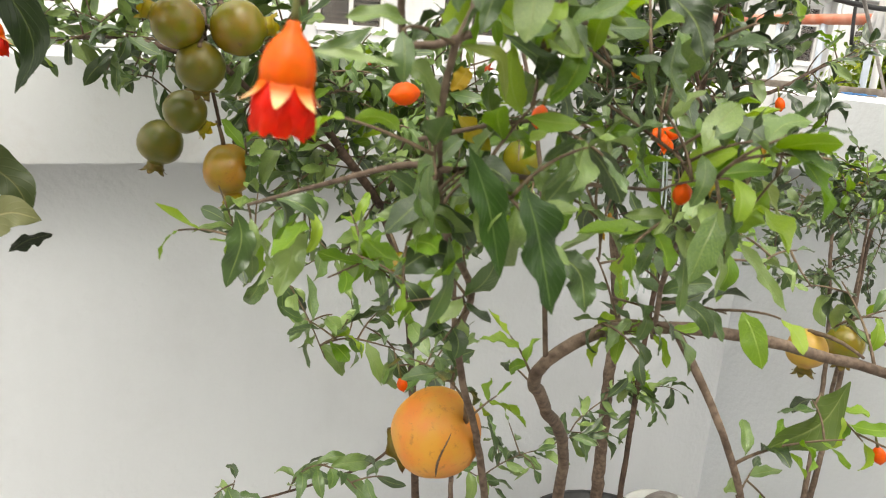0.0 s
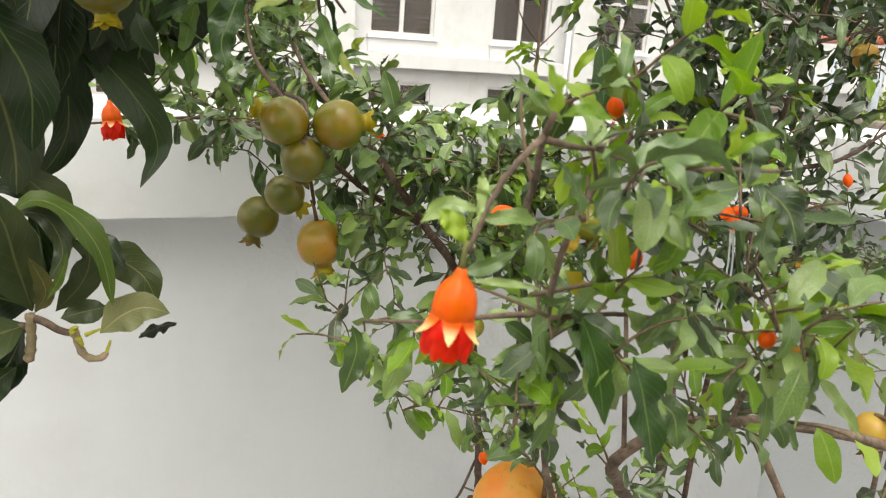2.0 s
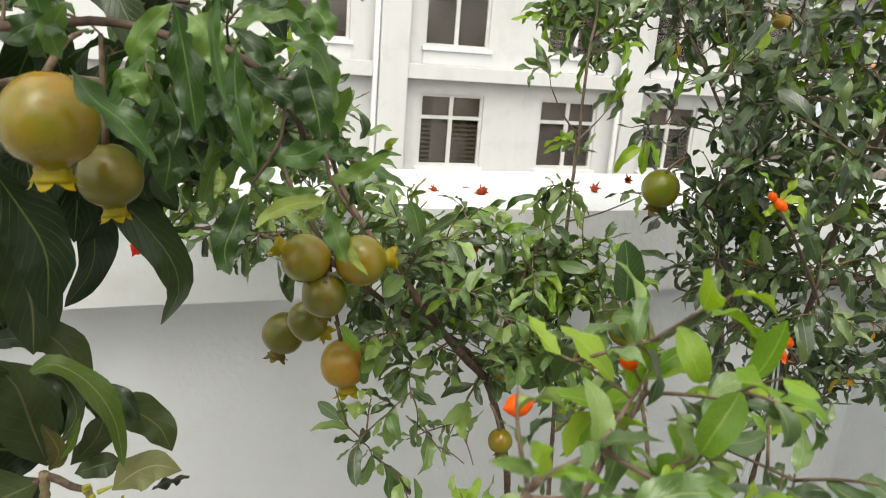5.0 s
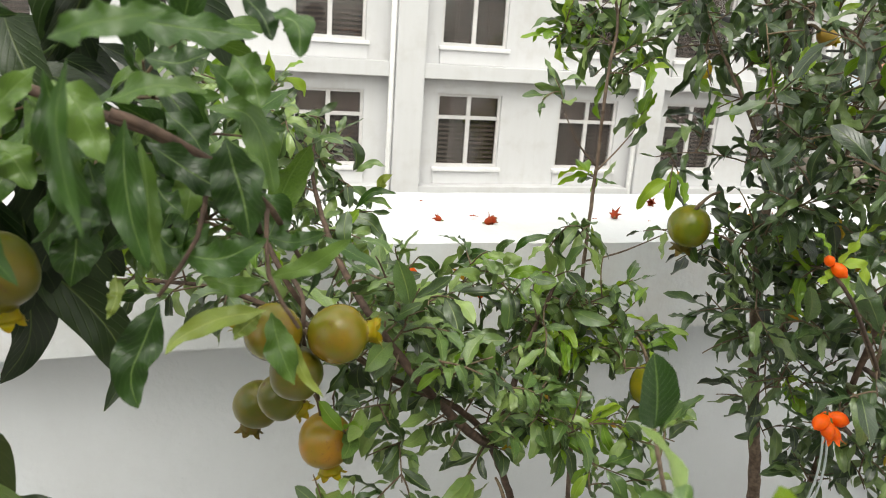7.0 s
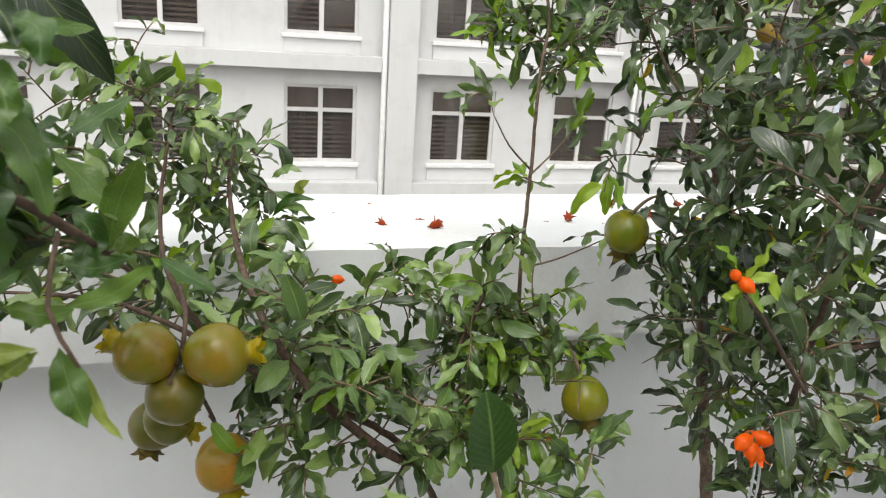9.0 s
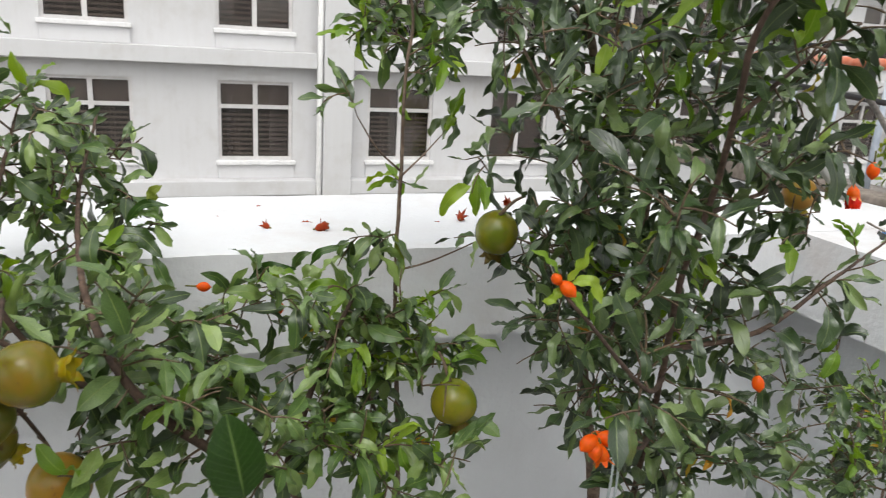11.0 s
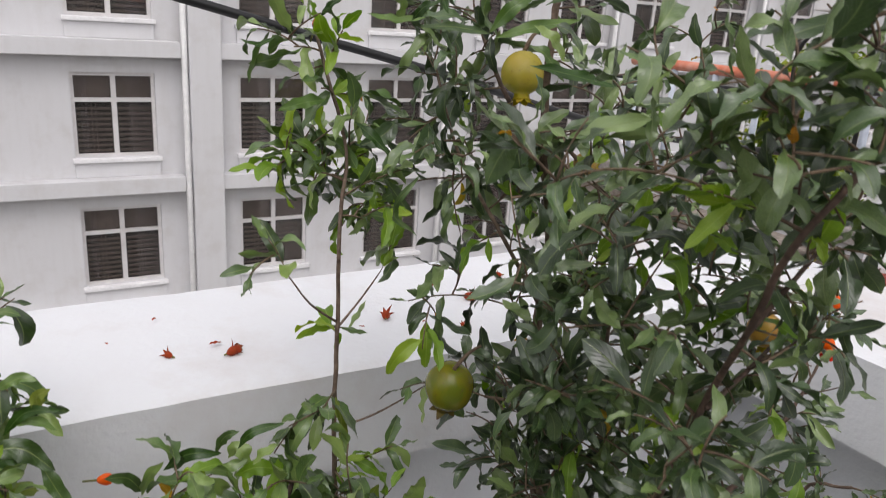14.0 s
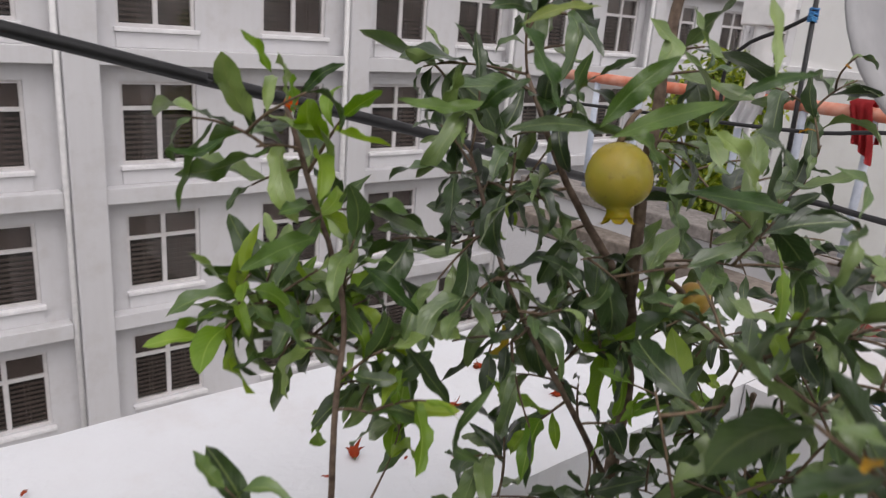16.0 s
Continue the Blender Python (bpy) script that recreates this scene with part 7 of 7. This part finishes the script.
blade(tall, ((0.785, 1.060, 2.038), (0.805, 1.050, 2.025), (0.817, 1.040, 2.001)), 0.0071, LEAF, (-0.1, -0.8, 0.35), 0.35, 0.40)
blade(tall, ((0.795, 1.040, 2.041), (0.814, 1.030, 2.032), (0.825, 1.020, 2.009)), 0.0069, LEAF, (0.02, -0.8, 0.66), 0.35, 0.40)
blade(tall, ((0.840, 1.160, 2.104), (0.859, 1.150, 2.086), (0.830, 1.140, 2.066)), 0.0093, LEAF, (-0.23, -0.8, 0.65), 0.35, 0.40)
blade(tall, ((0.705, 1.150, 1.780), (0.666, 1.140, 1.817), (0.693, 1.130, 1.862)), 0.0062, LEAF, (0.3, -0.8, 0.65), 0.35, 0.40)
blade(thin, ((0.618, 1.320, 2.044), (0.603, 1.310, 2.061), (0.585, 1.300, 2.075)), 0.0052, YOUNG, (0.23, -0.8, 0.25), 0.35, 0.40)
blade(thin, ((0.631, 1.310, 2.015), (0.624, 1.300, 2.034), (0.612, 1.290, 2.054)), 0.0069, YOUNG, (0.09, -0.8, 0.68), 0.35, 0.40)
blade(thin, ((0.636, 1.310, 2.029), (0.649, 1.300, 2.047), (0.662, 1.290, 2.055)), 0.0046, STRAP, (-0.32, -0.8, 0.39), 0.35, 0.40)
blade(thin, ((0.574, 1.300, 2.003), (0.550, 1.290, 1.994), (0.525, 1.280, 2.000)), 0.0034, STRAP, (-0.16, -0.8, 0.51), 0.35, 0.40)
blade(thin, ((0.630, 1.270, 1.931), (0.598, 1.260, 1.929), (0.562, 1.250, 1.921)), 0.0087, STRAP, (-0.05, -0.8, 0.49), 0.35, 0.40)
blade(thin, ((0.671, 1.270, 1.903), (0.692, 1.260, 1.884), (0.716, 1.250, 1.859)), 0.0081, STRAP, (0.19, -0.8, 0.25), 0.35, 0.40)
# broad leaves of the low growth in front of the parapet
blade(mid, ((0.222, 1.270, 1.529), (0.258, 1.260, 1.532), (0.290, 1.250, 1.499)), 0.0138, LEAF, (-0.18, -0.8, 0.52), 0.35, 0.40)
blade(mid, ((0.275, 1.270, 1.502), (0.291, 1.260, 1.462), (0.306, 1.250, 1.429)), 0.0100, LEAF, (-0.09, -0.8, 0.55), 0.35, 0.40)
blade(mid, ((0.304, 1.270, 1.392), (0.317, 1.260, 1.364), (0.329, 1.250, 1.324)), 0.0196, LEAF, (0.09, -0.8, 0.28), 0.35, 0.40)
blade(mid, ((0.338, 1.270, 1.359), (0.363, 1.260, 1.350), (0.394, 1.250, 1.338)), 0.0136, LEAF, (-0.34, -0.8, 0.67), 0.35, 0.40)
blade(mid, ((0.279, 1.270, 1.312), (0.251, 1.260, 1.316), (0.215, 1.250, 1.297)), 0.0108, LEAF, (-0.17, -0.8, 0.37), 0.35, 0.40)
blade(mid, ((0.282, 1.270, 1.288), (0.295, 1.260, 1.259), (0.318, 1.250, 1.228)), 0.0136, YOUNG_DULL, (0.35, -0.8, 0.49), 0.35, 0.40)
blade(mid, ((0.299, 1.270, 1.302), (0.347, 1.260, 1.258), (0.369, 1.250, 1.213)), 0.0327, LEAF, (0.24, -0.8, 0.49), 0.35, 0.40)
blade(mid, ((0.420, 1.270, 1.278), (0.389, 1.260, 1.271), (0.368, 1.250, 1.228)), 0.0199, LEAF, (0.1, -0.8, 0.33), 0.35, 0.40)
blade(mid, ((0.267, 1.270, 1.510), (0.244, 1.260, 1.522), (0.210, 1.250, 1.522)), 0.0130, STRAP, (0.09, -0.8, 0.68), 0.35, 0.40)
blade(mid, ((0.271, 1.270, 1.464), (0.252, 1.260, 1.478), (0.230, 1.250, 1.480)), 0.0095, YOUNG_DULL, (0.02, -0.8, 0.62), 0.35, 0.40)
blade(mid, ((0.386, 1.270, 1.427), (0.369, 1.260, 1.459), (0.341, 1.250, 1.473)), 0.0090, LEAF, (0.12, -0.8, 0.28), 0.35, 0.40)
blade(mid, ((0.385, 1.270, 1.422), (0.395, 1.260, 1.456), (0.411, 1.250, 1.478)), 0.0083, LEAF, (0.18, -0.8, 0.55), 0.35, 0.40)
blade(mid, ((0.413, 1.270, 1.452), (0.442, 1.260, 1.474), (0.484, 1.250, 1.471)), 0.0092, STRAP, (-0.14, -0.8, 0.27), 0.35, 0.40)
blade(mid, ((0.481, 1.270, 1.460), (0.490, 1.260, 1.487), (0.508, 1.250, 1.498)), 0.0079, LEAF, (0.26, -0.8, 0.49), 0.35, 0.40)
blade(thin, ((0.503, 1.240, 1.479), (0.519, 1.230, 1.505), (0.560, 1.220, 1.514)), 0.0070, STRAP, (0.15, -0.8, 0.69), 0.35, 0.40)
blade(mid, ((0.497, 1.270, 1.448), (0.510, 1.260, 1.465), (0.520, 1.250, 1.435)), 0.0120, LEAF, (0.15, -0.8, 0.71), 0.35, 0.40)
blade(mid, ((0.381, 1.270, 1.421), (0.376, 1.260, 1.402), (0.385, 1.250, 1.381)), 0.0069, STRAP, (-0.07, -0.8, 0.65), 0.35, 0.40)
blade(thin, ((0.545, 1.240, 1.455), (0.585, 1.230, 1.417), (0.630, 1.220, 1.400)), 0.0147, LEAF, (-0.04, -0.8, 0.72), 0.35, 0.40)
blade(thin, ((0.497, 1.240, 1.438), (0.523, 1.230, 1.450), (0.561, 1.220, 1.442)), 0.0118, YOUNG, (0.27, -0.8, 0.3), 0.35, 0.40)
blade(thin, ((0.609, 1.240, 1.347), (0.603, 1.230, 1.311), (0.613, 1.220, 1.268)), 0.0136, STRAP, (-0.25, -0.8, 0.36), 0.35, 0.40)
blade(thin, ((0.562, 1.240, 1.410), (0.577, 1.230, 1.370), (0.598, 1.220, 1.360)), 0.0149, LEAF, (0.33, -0.8, 0.47), 0.35, 0.40)
blade(thin, ((0.651, 1.240, 1.335), (0.686, 1.230, 1.344), (0.703, 1.220, 1.377)), 0.0139, YOUNG_DULL, (0.09, -0.8, 0.4), 0.35, 0.40)
blade(thin, ((0.652, 1.240, 1.318), (0.689, 1.230, 1.291), (0.693, 1.220, 1.338)), 0.0124, LEAF, (0.01, -0.8, 0.44), 0.35, 0.40)
blade(thin, ((0.753, 1.240, 1.309), (0.770, 1.230, 1.334), (0.780, 1.220, 1.368)), 0.0136, LEAF, (-0.1, -0.8, 0.54), 0.35, 0.40)
blade(thin, ((0.715, 1.240, 1.246), (0.739, 1.230, 1.269), (0.753, 1.220, 1.315)), 0.0145, LEAF, (0.06, -0.8, 0.7), 0.35, 0.40)
blade(thin, ((0.595, 1.240, 1.533), (0.611, 1.230, 1.499), (0.593, 1.220, 1.463)), 0.0097, LEAF, (0.13, -0.8, 0.71), 0.35, 0.40)
blade(thin, ((0.639, 1.240, 1.526), (0.645, 1.230, 1.493), (0.646, 1.220, 1.452)), 0.0091, YOUNG_DULL, (0.25, -0.8, 0.75), 0.35, 0.40)
blade(mid, ((0.241, 1.270, 1.547), (0.267, 1.260, 1.577), (0.302, 1.250, 1.577)), 0.0068, STRAP, (0.12, -0.8, 0.33), 0.35, 0.40)
blade(mid, ((0.240, 1.270, 1.606), (0.264, 1.260, 1.621), (0.283, 1.250, 1.619)), 0.0074, LEAF, (0.25, -0.8, 0.73), 0.35, 0.40)
blade(mid, ((0.248, 1.270, 1.561), (0.275, 1.260, 1.564), (0.296, 1.250, 1.552)), 0.0062, STRAP, (0.28, -0.8, 0.53), 0.35, 0.40)
blade(mid, ((0.282, 1.270, 1.570), (0.279, 1.260, 1.594), (0.294, 1.250, 1.607)), 0.0082, YOUNG_DULL, (0.15, -0.8, 0.36), 0.35, 0.40)
blade(mid, ((0.432, 1.270, 1.299), (0.462, 1.260, 1.325), (0.508, 1.250, 1.329)), 0.0122, LEAF, (0.23, -0.8, 0.54), 0.35, 0.40)
blade(thin, ((0.522, 1.240, 1.293), (0.544, 1.230, 1.341), (0.557, 1.220, 1.381)), 0.0147, LEAF, (-0.15, -0.8, 0.28), 0.35, 0.40)

# ---- fruit ----
DEEP = "green pomegranate inside a bunch, its rind darkened as shade"
OLIVE = "olive green pomegranate with reddish blush hanging in a bunch"
pomegranate((0.166, 1.005, 1.303), 0.072, (0.15, -0.1, -1), RIND_TURNING, CROWN, "ripening yellow olive pomegranate at the foot of a bunch", (0.150, 1.0, 1.37), 1)
pomegranate((0.083, 1.059, 1.333), 0.063, (-0.25, 0.1, -1), RIND_SHADED, CROWN_DARK, DEEP, (0.14, 1.0, 1.40), 2)
pomegranate((0.161, 0.898, 1.495), 0.067, (1, -0.15, 0.12), RIND_OLIVE, CROWN, OLIVE, (0.126, 0.927, 1.485), 3)
pomegranate((0.094, 0.909, 1.496), 0.063, (-0.9, 0.2, 0.35), RIND_OLIVE, CROWN, OLIVE, (0.126, 0.927, 1.485), 4)
pomegranate((0.118, 0.908, 1.448), 0.060, (0.1, 0.6, -0.7), RIND_SHADED, CROWN_DARK, OLIVE, (0.127, 0.93, 1.48), 5)
pomegranate((0.106, 0.975, 1.385), 0.056, (0.6, 0.1, -0.5), RIND_SHADED, CROWN, DEEP, (0.14, 0.99, 1.41), 6)
pomegranate((-0.139, 0.620, 1.697), 0.072, (0.02, -0.1, -1), RIND_OLIVE, CROWN, "green pomegranate with a yellow crown under long leaves", (-0.12, 0.66, 1.76), 7)
pomegranate((-0.108, 0.700, 1.640), 0.056, (0.1, -0.1, -1), RIND_SHADED, CROWN, "green pomegranate with a yellow crown, its rind darkened as leaf shade", (-0.11, 0.70, 1.76), 8)
pomegranate((0.353, 0.660, 1.042), 0.108, (-0.35, 0.75, -0.6), RIND_ORANGE, CROWN_DARK, "large ripe orange pomegranate with a cracked rind", (0.352, 0.600, 1.13), 9, crown=0.5)
pomegranate((0.792, 1.185, 1.539), 0.071, (0.1, 0.4, -1), RIND_GREEN, CROWN_DARK, "round green pomegranate hanging before the coping", (0.83, 1.17, 1.60), 10)
pomegranate((0.694, 1.080, 1.305), 0.070, (0.25, -0.1, -1), RIND_GREEN, CROWN_DARK, "green pomegranate with a dark spiky crown", (0.68, 1.12, 1.37), 11)
pomegranate((0.874, 1.193, 1.977), 0.057, (-0.12, -0.25, -1), RIND_PALE, CROWN, "pale yellowish green pomegranate with an open crown", (0.90, 1.20, 2.03), 12)
pomegranate((1.20, 0.99, 1.639), 0.050, (0.3, 0, -1), RIND_YELLOW, CROWN, "yellow orange pomegranate half hidden by leaves", (1.16, 0.94, 1.685), 13)
pomegranate((0.975, 1.165, 1.857), 0.032, (0.8, 0, -0.3), RIND_YELLOW, CROWN, "small yellow pomegranate half hidden by leaves", (0.95, 1.19, 1.87), 14)
pomegranate((0.833, 0.550, 1.140), 0.052, (0.1, 0, -1), RIND_YELLOW, CROWN_DARK, "yellowish pomegranate hanging from the arching limb", (0.83, 0.47, 1.16), 15)
pomegranate((0.985, 0.600, 1.110), 0.055, (0.1, 0, -1), RIND_OLIVE, CROWN_DARK, "olive pomegranate hanging from the arching limb", (0.97, 0.47, 1.12), 16)
pomegranate((0.431, 1.000, 1.148), 0.040, (0.1, 0, -1), RIND_OLIVE, CROWN_DARK, "small olive pomegranate among the leaves", (0.42, 1.03, 1.20), 17)

# weathered split in the ripe fruit's rind
ripe = bpy.data.objects["pomegranate.008"]
bm = bmesh.new()
line = []
for i in range(12):
    s = i / 11
    a, e = radians(262 - 6 * math.sin(4 * s) - 22 * s), radians(28 - 78 * s)
    line.append(Vector((0.353, 0.660, 1.042)) + 0.0538 * Vector((math.cos(a) * math.cos(e), math.sin(a) * math.cos(e), math.sin(e) * 0.97)))
tube(bm, line, [0.0004 + 0.0011 * math.sin(3.1 * i / 11) for i in range(12)], 6)
part("split", bm, BARK, ripe, "dark hairline split in the rind", True)

# ---- flowers and buds ----
flower((0.070, 0.270, 1.4835), (-0.10, 0.05, -1), 0.045, "open scarlet pomegranate flower with pale orange calyx tips", 3, stalk=0.012)
flower((-0.120, 1.15, 1.474), (0.1, -0.2, -1), 0.052, "open red pomegranate flower before the white parapet", 5, stalk=0.03)
flower((1.19, 0.89, 1.664), (-0.1, -0.3, -1), 0.032, "open deep red pomegranate flower among leaves", 6, stalk=0.03)
for dx, dy, dz, dn, s in ((-0.014, -0.002, 0.006, (-0.9, -0.3, -0.4), 0.027), (0.014, -0.002, 0.008, (0.9, -0.3, -0.3), 0.027), (-0.007, -0.008, -0.002, (-0.3, -0.8, -0.8), 0.025), (0.005, 0.008, 0.004, (0.5, 0.4, -0.7), 0.025)):
    bud((0.766 + dx, 0.805 + dy, 1.380 + dz), dn, s, "fat glossy orange red bud in a tight cluster", stalk=0.008)
flower((0.769, 0.799, 1.374), (0.1, -0.3, -1), 0.034, "coral orange pomegranate flower with pointed sepals in a tight cluster", 22, False, 4, sepal_mat=SEPAL, stalk=0.006, spread=(0.02, 0.16))
bud((0.661, 0.738, 1.608), (0.5, -0.4, -0.5), 0.020, "plump orange bud among pale young leaves", stalk=0.012)
bud((0.649, 0.742, 1.618), (-0.6, -0.2, 0.8), 0.015, "pointed orange bud among pale young leaves", stalk=0.012)
bud((0.349, 1.318, 1.427), (1, -0.1, -0.1), 0.022, "red bud on a thin twig before the coping")
bud((0.459, 1.262, 1.405), (0, 0, 1), 0.022, "narrow orange bud standing upright")
bud((0.992, 0.800, 1.437), (0.2, -0.2, -1), 0.022, "small orange bud on a side twig")
bud((1.293, 0.950, 1.680), (0.1, 0, -1), 0.026, "round orange bud beside a red flower")
bud((0.639, 1.330, 2.022), (0.3, -0.1, 1), 0.015, "orange bud at the tip of the sapling")
bud((0.252, 0.580, 1.447), (-1, -0.1, -0.1), 0.030, "glossy red orange bud on a twig", stalk=0.012)
bud((0.304, 0.431, 1.444), (-0.4, -0.3, -0.8), 0.019, "round coral bud among glossy leaves")
bud((0.376, 0.344, 1.401), (-0.2, -0.4, 0.8), 0.019, "small coral bud among pale leaves")
bud((0.788, 0.400, 1.074), (0.3, -0.2, -1), 0.022, "coral bud at the end of a hanging shoot")
bud((0.320, 0.700, 1.090), (0.2, -0.2, -1), 0.018, "small red bud below the leaves")
bud((0.249, 0.408, 1.572), (-0.5, -0.2, 0.6), 0.018, "coral bud under pale young leaves")

# fallen flowers on the coping
for i, (x, y, s, a) in enumerate(((0.59, 1.61, 0.038, 0.4), (0.49, 1.64, 0.030, 2.2), (0.923, 1.656, 0.040, 1.1), (1.11, 1.80, 0.036, 4.0), (1.145, 1.693, 0.042, 5.2), (1.055, 1.565, 0.020, 0.9), (1.307, 1.797, 0.026, 3.0), (1.341, 1.765, 0.026, 0.2), (1.357, 1.63, 0.034, 2.0))):
    s *= 0.78
    f = flower((x, y, TOP + s * 0.27), (math.cos(a), math.sin(a), 0.15), s, "withered red pomegranate flower fallen on the coping", 60 + i, i % 3 == 0, 4, 0.004, DRY, DRY, "fallen_flower", (0.05, 0.5))
    f["group"] = "fallen flowers on the coping"
for x, y, a, s in ((0.562, 1.654, 0.2, 0.026), (0.488, 1.80, 1.0, 0.020), (0.86, 1.62, 2.2, 0.016), (0.98, 1.60, 0.7, 0.014), (0.40, 1.72, 2.0, 0.012)):
    me = shape_mesh("fallen_petal", leaf_shape(0.2, 0.5, 0.2, 0.05, int(x * 1000)), DRY)
    ob = new("fallen_petal", me)
    ob.matrix_basis = leaf_matrix(Vector((x, y, TOP + 0.009)), Vector((math.cos(a), math.sin(a), 0)), Vector((0, 0, 1)), s)
    tagged(ob, "dry red petal lying on the white coping", "petal", "fallen petals")

# pale tape tying the trunk to a cane
bm = bmesh.new()
for k_ in range(2):
    line = smooth_line([(0.86 + 0.006 * k_, 0.90, 1.34), (0.85 + 0.01 * k_, 0.88, 1.26), (0.842 + 0.012 * k_, 0.885, 1.18), (0.835 + 0.015 * k_, 0.89, 1.10)], 0.02)
    tube(bm, line, [0.0018] * len(line), 5)
tagged(part("tie_tape", bm, TIE), "pale plastic tape tied among the stems", "tape")

# ---- plain white building beyond the neighbour's terrace ----
side = base("white_building", 12.6, 0.0, -9.0)
tagged(side, "plain white plastered building with a thin floor ledge", "building")
bm = bmesh.new()
box(bm, 10.4, 15.0, -7.0, 5.98, -9.0, 6.2, 0.02)
part("wall", bm, WHITE_WALL, side)
for z in (-3.6, -0.9, 1.83, 4.5):
    bm = bmesh.new()
    box(bm, 10.34, 10.397, -7.0, 5.98, z - 0.05, z + 0.05, 0.01)
    part("ledge", bm, TRIM, side)
bm = bmesh.new()
box(bm, 10.25, 15.15, -7.15, 6.1, 6.203, 6.35, 0.02)
part("roof", bm, STONE, side, "grey concrete roof slab")

# ---- yellow-green tree beyond the railing ----
tree = base("tree", 8.3, 5.7, -9.0)
tagged(tree, "tall tree with sunlit yellow green leaves beyond the railing", "tree")
rt = random.Random(99)
limbs = [([(8.3, 5.7, -9), (8.25, 5.72, -4), (8.3, 5.68, -1), (8.25, 5.7, 0.8), (8.2, 5.66, 1.75)], 0.16, 0.04)]
for i in range(11):
    a, z = i * 2.4, -2.4 + 0.35 * i
    reach = 0.42 if z < -0.5 else 0.24
    limbs.append(([(8.28, 5.68, z), (8.26 + reach * math.cos(a), 5.68 + reach * math.sin(a), z + 0.30), (8.26 + 2 * reach * math.cos(a), 5.68 + 1.6 * reach * math.sin(a), z + 0.5)], 0.05, 0.012))
tips = []
for i, (pts, r0, r1) in enumerate(limbs):
    bm = bmesh.new()
    line = smooth_line(pts, 0.15)
    tube(bm, line, [r0 + (r1 - r0) * j / (len(line) - 1) for j in range(len(line))], 9)
    part("trunk" if i == 0 else "limb", bm, BARK, tree, "", True)
    tips += line[len(line) // 2:]
places = []
TREE_SHAPES = [leaf_shape(0.24, 0.3, 0.8, 0.02, 900 + i, 3, 0.5) for i in range(5)]
for _ in range(26000):
    q = rt.choice(tips)
    p = q + Vector((rt.gauss(0, 0.22), rt.gauss(0, 0.17), rt.gauss(0, 0.16)))
    d = Vector((rt.uniform(-1, 1), rt.uniform(-1, 1), rt.uniform(-1, 0.3)))
    places.append((np.array(leaf_matrix(p, d, Vector((rt.uniform(-0.8, 0.8), rt.uniform(-0.8, 0.8), 1)), rt.uniform(0.07, 0.13))), rt.randrange(5), 0))
joined_leaves("crown", places, [TREE_LEAF], TREE_SHAPES, tree, "airy crown of yellow green leaves")
